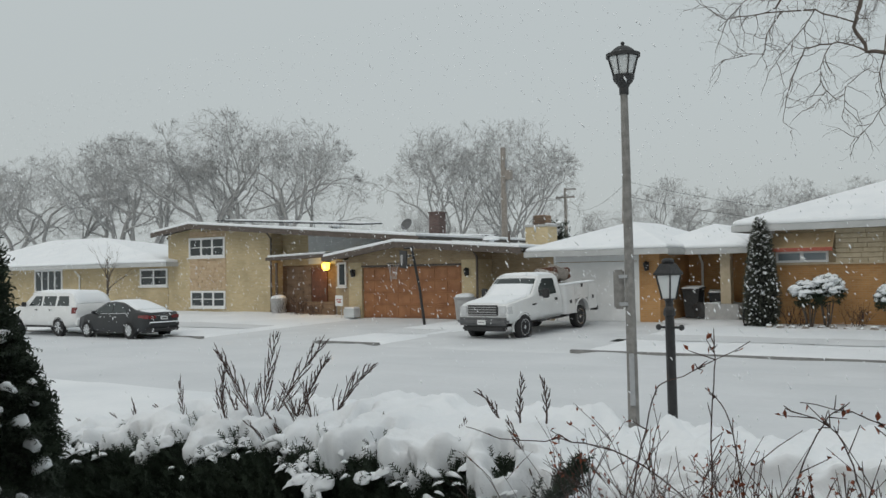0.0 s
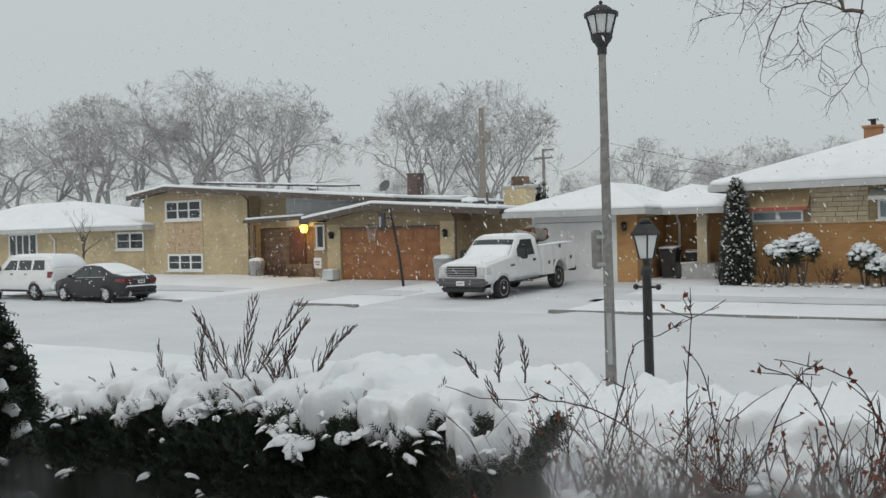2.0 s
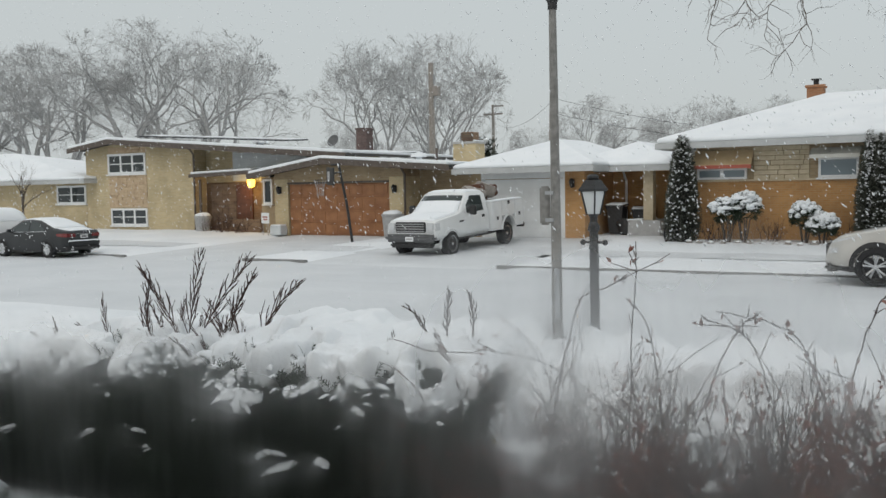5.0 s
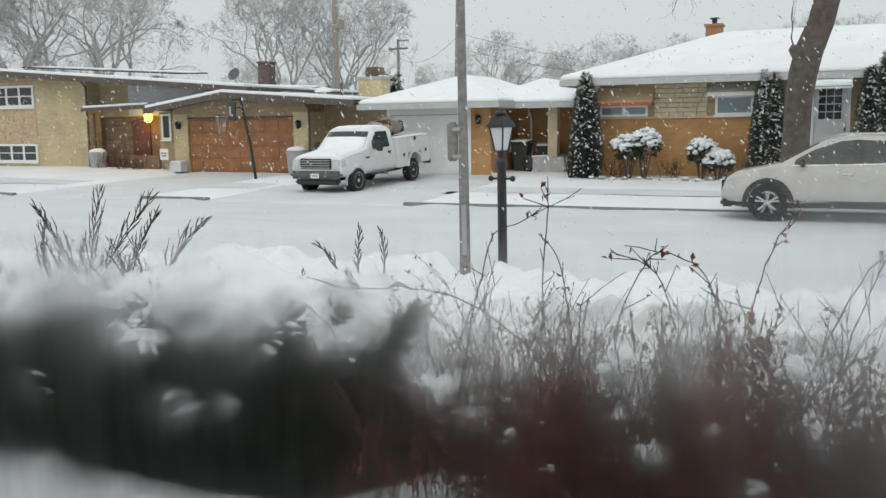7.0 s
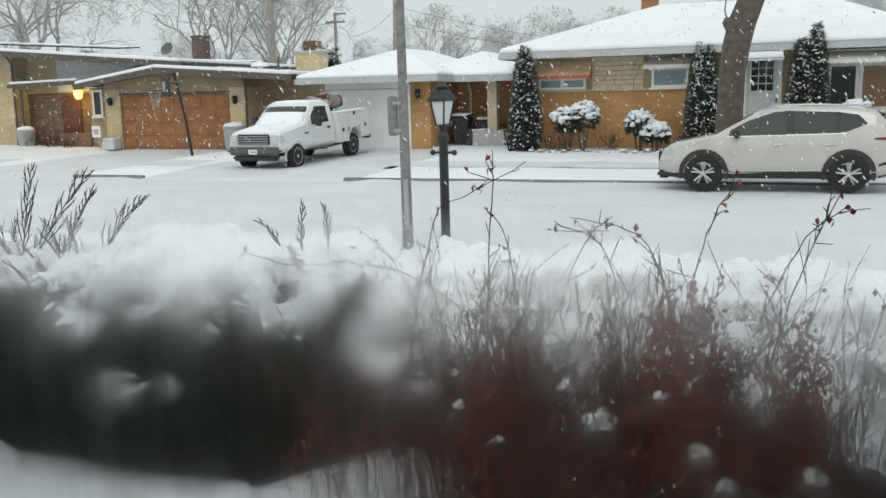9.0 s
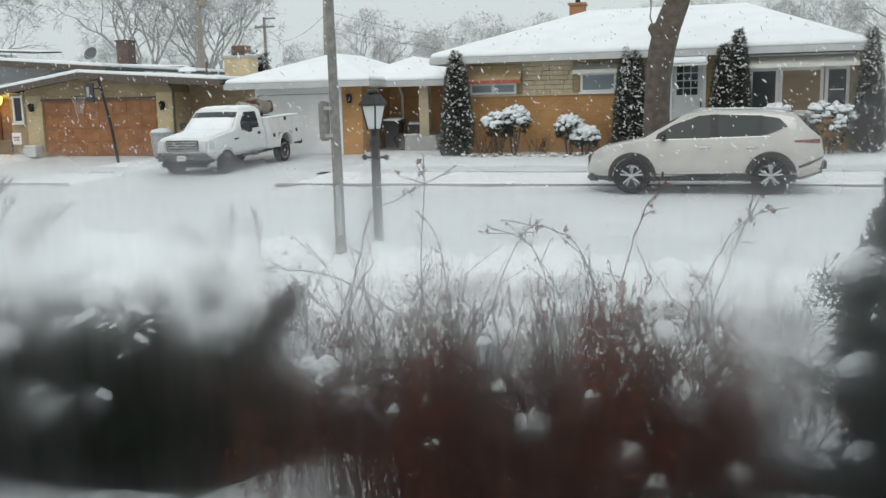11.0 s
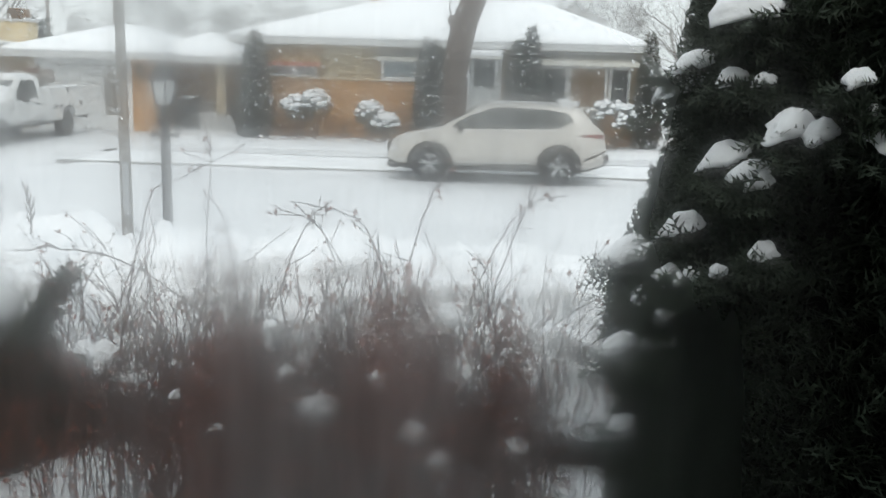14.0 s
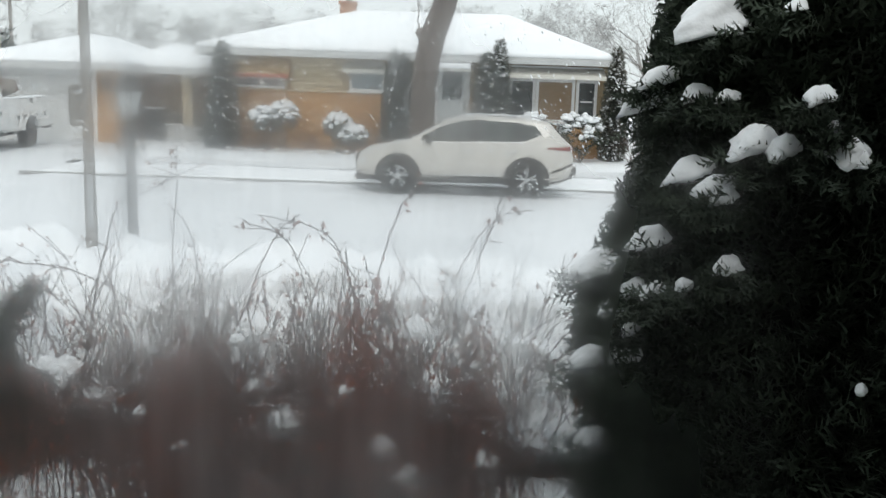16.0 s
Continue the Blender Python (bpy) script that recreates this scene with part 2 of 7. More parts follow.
def turned(bm, profile, n=24, at=(0, 0, 0), square=False):
    """A turned shape from (radius, height) pairs; square: four flat sides."""
    n = 4 if square else n
    off = math.pi / 4 if square else 0
    rings = [[bm.verts.new((at[0] + r * math.cos(off + 2 * math.pi * k / n), at[1] + r * math.sin(off + 2 * math.pi * k / n), at[2] + z)) for k in range(n)] for r, z in profile]
    for r0, r1 in zip(rings, rings[1:]):
        for k in range(n):
            bm.faces.new((r0[k], r0[(k + 1) % n], r1[(k + 1) % n], r1[k]))
    bm.faces.new(rings[0][::-1]), bm.faces.new(rings[-1])
    return bm


def slab(bm, corners, thick, drop=None):
    """A thick sheet on 3 or 4 given corners, grown upwards along z."""
    lo = [bm.verts.new(c) for c in corners]
    hi = [bm.verts.new((c[0], c[1], c[2] + thick)) for c in corners]
    bm.faces.new(lo[::-1]), bm.faces.new(hi)
    k = len(lo)
    for i in range(k):
        bm.faces.new((lo[i], lo[(i + 1) % k], hi[(i + 1) % k], hi[i]))
    return bm


def hip(bm, x0, x1, y0, y1, rx0, rx1, ry0, ry1, ze, zr, thick):
    """A hipped roof: eaves rectangle, ridge from (rx0, ry0) to (rx1, ry1)."""
    e = [(x0, y0), (x1, y0), (x1, y1), (x0, y1)]
    lo = [bm.verts.new((*p, ze)) for p in e]
    hi = [bm.verts.new((*p, ze + thick)) for p in e]
    a, b = bm.verts.new((rx0, ry0, zr + thick)), bm.verts.new((rx1, ry1, zr + thick))
    bm.faces.new(lo[::-1])
    for i in range(4):
        bm.faces.new((lo[i], lo[(i + 1) % 4], hi[(i + 1) % 4], hi[i]))
    if abs(rx1 - rx0) >= abs(ry1 - ry0):
        quads = ((hi[0], hi[1], b, a), (hi[1], hi[2], b), (hi[2], hi[3], a, b), (hi[3], hi[0], a))
    else:
        quads = ((hi[0], hi[1], a), (hi[1], hi[2], b, a), (hi[2], hi[3], b), (hi[3], hi[0], a, b))
    for q in quads:
        bm.faces.new(q)
    return bm


def soften(ob, width, segments=2):
    mod = ob.modifiers.new("edge", "BEVEL")
    mod.width, mod.segments, mod.limit_method, mod.angle_limit = width, segments, "ANGLE", radians(15)
    return ob


def window(parent, x0, x1, z0, z1, y, cols=1, rows=1, frame_mat=None, glass=None, sill=True, border=0.07, name="window"):
    """A window standing proud of a wall whose face is at y, looking towards -y."""
    fm, gl = frame_mat or WHITE_PAINT, glass or WINDOW_GLASS
    bm = bmesh.new()
    box(bm, x0, x1, y - 0.05, y + 0.03, z1 - border, z1), box(bm, x0, x1, y - 0.05, y + 0.03, z0, z0 + border)
    box(bm, x0, x0 + border, y - 0.05, y + 0.03, z0 + border, z1 - border), box(bm, x1 - border, x1, y - 0.05, y + 0.03, z0 + border, z1 - border)
    w = part(name, bm, fm, parent)
    ix0, ix1, iz0, iz1 = x0 + border, x1 - border, z0 + border, z1 - border
    g = 0.05
    for i in range(cols):
        a, b = ix0 + (ix1 - ix0) * i / cols, ix0 + (ix1 - ix0) * (i + 1) / cols
        if i:
            part("mullion", a_box(a - g, a + g, y - 0.04, y + 0.02, iz0, iz1), fm, w)
        for j in range(rows):
            c, d = iz0 + (iz1 - iz0) * j / rows, iz0 + (iz1 - iz0) * (j + 1) / rows
            if j:
                part("glazing_bar", a_box(a + g, b - g, y - 0.035, y + 0.02, c - 0.02, c + 0.02), fm, w)
            part("pane", a_box(a, b, y - 0.012, y - 0.004, c, d), gl, w)
    if sill:
        part("window_sill", a_box(x0 - 0.05, x1 + 0.05, y - 0.11, y + 0.02, z0 - 0.06, z0 - 0.002, bevel=0.01), fm, w)
    return w


def snow_bead(parent, x0, x1, y0, y1, z, h=0.05):
    """A soft strip of snow lying on a ledge."""
    ob = part("snow", a_box(x0, x1, y0, y1, z, z + h), SNOW, parent, "fresh snow")
    return soften(ob, h * 0.45)


# ---- ground ----
NEAR_KERB, FAR_KERB, HOUSES = 10.6, 20.75, 29.0
DRIVES = [(-23.9, -18.8), (-16.4, -10.27)]


def ground_height(x, y):
    if y < NEAR_KERB:
        z = float(np.interp(y, [-60, 0, 3, 6, NEAR_KERB - 0.3, NEAR_KERB], [0.42, 0.42, 0.38, 0.24, 0.12, 0.03]))
        return z + 0.03 * noise.noise((x * 0.6, y * 0.6, 3)) + 0.015 * noise.noise((x * 2.3, y * 2.3, 1))
    if y <= FAR_KERB:
        return -0.12
    if any(a - 0.1 < x < b + 0.1 for a, b in DRIVES) and y < 29:
        return float(np.interp(y, [FAR_KERB, 28, 29], [-0.08, 0.10, 0.2]))
    z = float(np.interp(y, [FAR_KERB, FAR_KERB + 0.25, 28, 30, 60, 400], [0.0, 0.07, 0.28, 0.34, 0.34, 0.0]))
    z += 0.16 * min(1.0, max(0.0, (-24.5 - x) / 4)) * min(1.0, max(0.0, (y - 23) / 4)) * max(0.0, min(1.0, (60 - y) / 20))
    if y < 60:
        z += (0.035 * noise.noise((x * 0.5, y * 0.5, 7)) + 0.012 * noise.noise((x * 2.1, y * 2.1, 5))) * min(1, (y - FAR_KERB) * 2)
    return z


def axis(points):
    out = []
    for (a, b, step) in points:
        k = max(1, round((b - a) / step))
        out += [a + (b - a) * i / k for i in range(k)]
    return out + [points[-1][1]]


GX = axis([(-700, -120, 80), (-120, -60, 6), (-60, -45, 1.5), (-45, 15, 0.4), (15, 40, 2), (40, 120, 10), (120, 700, 80)])
GY = axis([(-60, 0, 10), (0, NEAR_KERB - 0.4, 0.35), (NEAR_KERB - 0.4, NEAR_KERB, 0.1), (NEAR_KERB, NEAR_KERB + 0.04, 0.04), (NEAR_KERB + 0.04, FAR_KERB - 0.02, 3),
           (FAR_KERB - 0.02, FAR_KERB + 0.02, 0.04), (FAR_KERB + 0.02, FAR_KERB + 0.5, 0.12), (FAR_KERB + 0.5, 32, 0.4), (32, 60, 4), (60, 400, 40), (400, 2500, 300)])
verts = [(x, y, ground_height(x, y)) for y in GY for x in GX]
k = len(GX)
faces = [(j * k + i, j * k + i + 1, (j + 1) * k + i + 1, (j + 1) * k + i) for j in range(len(GY) - 1) for i in range(k - 1)]
data = bpy.data.meshes.new("ground")
data.from_pydata(verts, [], faces)
data.materials.append(LAWN_SNOW)
data.polygons.foreach_set("use_smooth", [True] * len(data.polygons))
tagged(new("ground", data), "snow-covered lawns on both sides of the street", "ground", kind="structure")


def sheet(name, xs, ys, height, material, label, category, thick=0.06):
    bm = bmesh.new()
    rows = [[bm.verts.new((x, y, height(x, y))) for x in xs] for y in ys]
    for r0, r1 in zip(rows, rows[1:]):
        for i in range(len(xs) - 1):
            bm.faces.new((r0[i], r0[i + 1], r1[i + 1], r1[i])).smooth = True
    ob = part(name, bm, material, None)
    return tagged(ob, label, category, kind="structure")


def road_height(x, y):
    c = (y - NEAR_KERB) / (FAR_KERB - NEAR_KERB)
    ruts = sum(-0.018 * math.exp(-((y - r - 0.15 * noise.noise((x * 0.1, r, 0))) / 0.22) ** 2) for r in (13.2, 14.7, 16.6, 18.0))
    bank = 0.0 if any(a - 0.4 < x < b + 0.4 for a, b in DRIVES) else (0.045 + 0.035 * noise.noise((x * 0.7, 3, 3))) * math.exp(-((FAR_KERB - y) / 0.4) ** 2)
    return -0.035 + bank + 0.06 * math.sin(math.pi * c) + ruts + 0.012 * noise.noise((x * 0.5, y * 1.3, 9))


sheet("road", axis([(-600, -60, 60), (-60, 20, 0.5), (20, 600, 60)]), axis([(NEAR_KERB + 0.01, FAR_KERB - 0.01, 0.12)]), road_height, ROAD_SNOW,
      "residential street under packed grey-white snow", "road")
for a, b in DRIVES:
    def drive_height(x, y, a=a, b=b):
        edge = min(x - a, b - x, 0.6) / 0.6
        return float(np.interp(y, [FAR_KERB - 0.4, FAR_KERB - 0.1, FAR_KERB + 0.3, 28, 29], [-0.10, -0.025, 0.01, 0.20, 0.26])) + 0.03 * edge + 0.012 * noise.noise((x * 1.5, y * 0.6, 2))
    sheet("driveway", axis([(a - 0.45, b + 0.45, 0.3)]), axis([(FAR_KERB - 0.4, HOUSES - 0.02, 0.3)]), drive_height, DRIVE_SNOW, "driveway under thin trodden snow", "driveway")
sheet("pavement", axis([(-60, 20, 0.6)]), axis([(23.3, 24.7, 0.2)]), lambda x, y: ground_height(x, y) + 0.012 + 0.01 * noise.noise((x, y, 4)), DRIVE_SNOW, "pavement under a thin layer of snow", "pavement")
for a, b in ((-80, -23.9), (-18.8, -16.4), (-10.27, 60)):
    ob = part("kerb", a_box(a, b, FAR_KERB - 0.06, FAR_KERB + 0.10, -0.08, 0.055, bevel=0.02), KERB, None)
    tagged(ob, "dark wet concrete kerb with snow on top", "kerb", kind="structure")


# ---- houses ----
def stone_panel(parent, x0, x1, z0, z1, y, material, rows, wmin, wmax, seed):
    """Separate stone blocks of uneven length set in courses, proud of the wall."""
    rnd = random.Random(seed)
    h = (z1 - z0) / rows
    meshes = []
    for j in range(rows):
        x = x0
        while x < x1 - 0.02:
            w = min(rnd.uniform(wmin, wmax), x1 - x)
            if x1 - x - w < 0.12:
                w = x1 - x
            proud = rnd.uniform(0.015, 0.05)
            part("stone", a_box(x + 0.006, x + w - 0.006, y - proud, y + 0.02, z0 + j * h + 0.006, z0 + (j + 1) * h - 0.006, bevel=0.008), material, parent)
            x += w


def gable_roof(parent, xl, zl, xp, zp, xr, zr, y0, y1, name="roof", fascia=DARK_TRIM, board=0.22, snow_from=None):
    """A low roof with its gable to the street: left eave, peak, right eave; fascia boards and a bed of snow."""
    bm = bmesh.new()
    slab(bm, [(xl, y0, zl), (xp, y0, zp), (xp, y1, zp), (xl, y1, zl)], 0.10)
    slab(bm, [(xp, y0, zp), (xr, y0, zr), (xr, y1, zr), (xp, y1, zp)], 0.10)
    r = part(name, bm, ASPHALT_ROOF, parent)
    bm = bmesh.new()
    for (ax, az), (bx, bz) in (((xl, zl), (xp, zp)), ((xp, zp), (xr, zr))):
        lo = [bm.verts.new(c) for c in ((ax, y0 - 0.04, az - board + 0.1), (bx, y0 - 0.04, bz - board + 0.1), (bx, y0 - 0.04, bz + 0.10), (ax, y0 - 0.04, az + 0.10))]
        hi = [bm.verts.new((v.co.x, y0 - 0.003, v.co.z)) for v in lo]
        bm.faces.new(lo), bm.faces.new(hi[::-1])
        for i in range(4):
            bm.faces.new((lo[i], hi[i], hi[(i + 1) % 4], lo[(i + 1) % 4]))
    part("fascia", bm, fascia, r)
    bm = bmesh.new()
    slab(bm, [(xl + 0.1, y0 - 0.03, zl + 0.103), (xp, y0 - 0.03, zp + 0.103), (xp, y1, zp + 0.103), (xl + 0.1, y1, zl + 0.103)], 0.12)
    slab(bm, [(xp, y0 - 0.03, zp + 0.103), (xr - 0.1, y0 - 0.03, zr + 0.103), (xr - 0.1, y1, zr + 0.103), (xp, y1, zp + 0.103)], 0.12)
    soften(part("snow", bm, SNOW, r, "thin bed of fresh snow"), 0.03)
    return r


def hip_roof(parent, x0, x1, y0, y1, rx0, rx1, ry0, ry1, ze, zr, snow=0.13, gutter=SOFFIT):
    r = part("roof", hip(bmesh.new(), x0, x1, y0, y1, rx0, rx1, ry0, ry1, ze, zr, 0.06), ASPHALT_ROOF, parent)
    bm = bmesh.new()
    g = 0.05
    box(bm, x0 - g, x1 + g, y0 - g, y0 - 0.003, ze - 0.12, ze + 0.07), box(bm, x0 - g, x1 + g, y1 + 0.003, y1 + g, ze - 0.12, ze + 0.07)
    box(bm, x0 - g, x0 - 0.003, y0, y1, ze - 0.12, ze + 0.07), box(bm, x1 + 0.003, x1 + g, y0, y1, ze - 0.12, ze + 0.07)
    part("gutter", bm, gutter, r, "pale metal gutter")
    part("soffit", a_box(x0, x1, y0, y1, ze - 0.05, ze - 0.004), gutter, r)
    s = part("snow", hip(bmesh.new(), x0 - 0.02, x1 + 0.02, y0 - 0.03, y1 + 0.03, rx0, rx1, ry0, ry1, ze + 0.066, zr + 0.066, snow), SNOW, r, "thick smooth snow")
    soften(s, 0.07, 3)
    return r


def chimney(parent, x, y, z0, z1, w, d, brick, cap=CONCRETE, snow=True, flue=False):
    c = part("chimney", a_box(x - w / 2, x + w / 2, y - d / 2, y + d / 2, z0, z1), brick, parent)
    part("chimney_cap", a_box(x - w / 2 - 0.05, x + w / 2 + 0.05, y - d / 2 - 0.05, y + d / 2 + 0.05, z1 + 0.001, z1 + 0.09, bevel=0.01), cap, c)
    if flue:
        part("flue", a_tube([(x, y, z1 + 0.09), (x, y, z1 + 0.27)], [0.09, 0.09], 12), BLACK_METAL, c)
        part("flue_lid", a_box(x - 0.15, x + 0.15, y - 0.15, y + 0.15, z1 + 0.272, z1 + 0.31), BLACK_METAL, c)
    if snow:
        soften(part("snow", a_box(x - w / 2, x + w / 2, y - d / 2, y + d / 2, z1 + 0.092, z1 + 0.18), SNOW, c), 0.03)
    return c


def downspout(parent, x, y, z0, z1, material, kick=0.12):
    return part("downspout", a_tube([(x, y - 0.35, z1), (x, y - 0.06, z1 - 0.28), (x, y - 0.06, z0 + 0.15), (x, y - kick, z0)], [0.045] * 4, 8), material, parent)


def wall_lamp(parent, x, y, z, glow=None):
    b = part("wall_lamp", a_box(x - 0.06, x + 0.06, y - 0.04, y, z - 0.14, z + 0.14, bevel=0.01), BLACK_METAL, parent)
    part("lantern", turned(bmesh.new(), [(0.05, -0.16), (0.10, 0.05), (0.12, 0.06), (0.03, 0.16)], 6, (x, y - 0.14, z)), glow or BLACK_METAL, b)


# the split-level house: two-storey wing, entry, garage wing
h1 = thing("split_level_house", (-28, 29, 0.3), "yellow brick split-level house with low snow-dusted roofs and wooden garage door", "house")


def L1(x, y=0.0):
    return x + 28


def prism(bm, outline, y0, y1):
    """An upright outline of (x, z) corners, pushed back from y0 to y1."""
    lo, hi = [bm.verts.new((x, y0, z)) for x, z in outline], [bm.verts.new((x, y1, z)) for x, z in outline]
    bm.faces.new(lo), bm.faces.new(hi[::-1])
    for i in range(len(lo)):
        j = (i + 1) % len(lo)
        bm.faces.new((lo[i], hi[i], hi[j], lo[j]))
    return bm


def main_roof(x):
    """Underside of the split-level house's main roof above a place along the street."""
    return float(np.interp(x, [-36.1, -33.4, -20.3], [3.80, 4.13, 3.08])) - 0.012


part("wall", prism(bmesh.new(), [(L1(-35.78), -0.2), (L1(-28.88), -0.2), (L1(-28.88), main_roof(-28.88)), (L1(-33.4), main_roof(-33.4)), (L1(-35.78), main_roof(-35.78))], 0, 9), YELLOW_BRICK, h1)
stone_panel(h1, L1(-34.22), L1(-31.75), 1.16, 2.64, 0, STONE, 13, 0.25, 0.7, 3)
stone_panel(h1, L1(-34.22), L1(-31.75), 3.64, 3.90, 0, STONE, 2, 0.3, 0.8, 4)
window(h1, L1(-34.25), L1(-31.80), 2.68, 3.61, 0, 3, 2, border=0.1)
window(h1, L1(-34.15), L1(-31.79), 0.34, 1.12, 0, 3, 2, border=0.09)
# wall of the upper level behind the entry, half brick and half siding
part("wall", prism(bmesh.new(), [(L1(-28.878), 2.2), (L1(-24.9), 2.2), (L1(-24.9), main_roof(-24.9)), (L1(-28.878), main_roof(-28.878))], 0.72, 8.5), YELLOW_BRICK, h1)
for i in range(10):
    z0, z1 = 2.25 + i * 0.15, 2.396 + i * 0.15
    x1 = min(-20.8, -33.4 + (4.11 - z1) / 0.0802)
    part("siding_board", a_box(L1(-27.25), L1(x1), 0.65, 0.71, z0, z1), GREY_WHITE, h1, "pale grey siding board")
gable_roof(h1, L1(-36.1), 3.80, L1(-33.4), 4.13, L1(-20.3), 3.08, -0.75, 9.4)
downspout(h1, L1(-28.83), 0.0, 0.1, 3.70, DARK_TRIM)
downspout(h1, L1(-35.86), 0.35, 2.6, 3.7, DARK_TRIM)
# raised beds of solar panels on racks: start, end, depth, height at start and end
for (x0, x1, y0, z0, z1, n) in ((-33.9, -24.95, 1.3, 4.46, 3.88, 6), (-26.4, -23.95, 2.0, 3.28, 3.46, 2), (-25.5, -20.6, 4.0, 3.50, 3.26, 4)):
    for i in range(n):
        a, b = x0 + (x1 - x0) * i / n, x0 + (x1 - x0) * (i + 1) / n
        za, zb = z0 + (z1 - z0) * i / n, z0 + (z1 - z0) * (i + 1) / n
        sp = part("solar_panel", slab(bmesh.new(), [(L1(a + 0.02), y0, za), (L1(b - 0.02), y0, zb), (L1(b - 0.02), y0 + 1.7, zb + 0.10), (L1(a + 0.02), y0 + 1.7, za + 0.10)], 0.05), SOLAR, h1, "dark solar panel on a rack")
        part("rack_leg", a_tube([(L1(a + 0.3), y0 + 0.2, za - 0.6), (L1(a + 0.3), y0 + 0.2, za)], [0.02, 0.02], 6), STEEL, sp)
        part("snow", slab(bmesh.new(), [(L1(a + 0.1), y0 + 0.5, za + 0.085), (L1(b - 0.1), y0 + 0.5, zb + 0.085), (L1(b - 0.1), y0 + 1.68, zb + 0.152), (L1(a + 0.1), y0 + 1.68, za + 0.152)], 0.02), SNOW, sp)
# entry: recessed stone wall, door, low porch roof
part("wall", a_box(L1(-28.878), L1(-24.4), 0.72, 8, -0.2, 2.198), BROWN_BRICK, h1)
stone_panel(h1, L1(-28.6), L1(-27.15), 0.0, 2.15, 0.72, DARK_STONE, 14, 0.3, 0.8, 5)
part("porch_roof", slab(bmesh.new(), [(L1(-28.87), -0.35, 2.42), (L1(-25.3), -0.35, 2.50), (L1(-25.3), 0.7, 2.54), (L1(-28.87), 0.7, 2.46)], 0.14), DARK_TRIM, h1)
soften(part("snow", slab(bmesh.new(), [(L1(-28.8), -0.34, 2.562), (L1(-25.4), -0.34, 2.642), (L1(-25.4), 0.64, 2.68), (L1(-28.8), 0.64, 2.60)], 0.10), SNOW, h1, "snow on the porch roof"), 0.05)
dr = part("front_door", a_box(L1(-27.1), L1(-26.2), 0.65, 0.72, 0.05, 2.08, bevel=0.01), BROWN_WOOD, h1, "dark brown wooden front door")
for i in range(3):
    part("door_panel", a_box(L1(-26.97), L1(-26.33), 0.635, 0.652, 0.2 + i * 0.62, 0.68 + i * 0.62, bevel=0.008), BROWN_WOOD, dr)
part("door_handle", a_tube([(L1(-26.27), 0.62, 0.95), (L1(-26.27), 0.62, 1.2)], [0.02, 0.02], 6), CHROME, dr)
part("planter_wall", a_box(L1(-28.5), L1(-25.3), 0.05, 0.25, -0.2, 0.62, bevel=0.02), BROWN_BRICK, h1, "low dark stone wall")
part("post", a_tube([(L1(-28.45), -0.1, -0.2), (L1(-28.45), -0.1, 2.33)], [0.06, 0.06], 8), DARK_TRIM, h1)
part("wall", a_box(L1(-25.35), L1(-24.402), 0.25, 0.718, -0.2, 2.36), BUFF_BRICK, h1)
window(h1, L1(-25.22), L1(-24.74), 1.25, 2.27, 0.25, 1, 1, border=0.08)
# garage wing
for a, b, c, d in ((-24.43, -23.74, 0, 7.5), (-18.85, -18.22, 0, 7.5), (-24.43, -18.22, 7.502, 7.8)):
    part("wall", a_box(L1(a), L1(b), c, d, -0.2, 2.24), YELLOW_BRICK, h1)
bm = bmesh.new()
for sets in (((-24.43, 2.242), (-18.22, 2.242), (-18.22, 2.66), (-21.45, 2.885), (-24.43, 2.46)),):
    vs = [bm.verts.new((L1(x), y, z)) for y in (0.0, 7.4) for x, z in sets]
    bm.faces.new(vs[:5]), bm.faces.new(vs[5:][::-1])
    for i in range(5):
        bm.faces.new((vs[i], vs[(i + 1) % 5], vs[5 + (i + 1) % 5], vs[5 + i]))
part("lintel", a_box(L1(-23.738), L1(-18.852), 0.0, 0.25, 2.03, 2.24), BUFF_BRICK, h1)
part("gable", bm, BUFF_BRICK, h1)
gd = part("garage_door", a_box(L1(-23.72), L1(-18.87), 0.10, 0.16, -0.05, 2.028), GARAGE_WOOD, h1, "varnished brown wooden garage door")
for r in range(4):
    section = part("door_section", a_box(L1(-23.70), L1(-18.89), 0.075, 0.099, 0.0 + r * 0.505, 0.495 + r * 0.505, bevel=0.008), GARAGE_WOOD, gd)
    for c in range(8):
        part("raised_panel", a_box(L1(-23.62 + 0.595 * c), L1(-23.62 + 0.595 * c + 0.50), 0.06, 0.0745, 0.07 + r * 0.505, 0.425 + r * 0.505, bevel=0.012), GARAGE_WOOD, section)
part("door_frame", a_box(L1(-23.74), L1(-18.85), -0.03, 0.09, 2.04, 2.11), DARK_TRIM, h1)
gable_roof(h1, L1(-25.2), 2.38, L1(-21.45), 2.90, L1(-15.78), 2.50, -0.8, 7.8)
wall_lamp(h1, L1(-24.13), 0, 1.81), wall_lamp(h1, L1(-18.57), 0, 1.78)
downspout(h1, L1(-18.12), 0.0, 0.1, 2.6, DARK_TRIM)
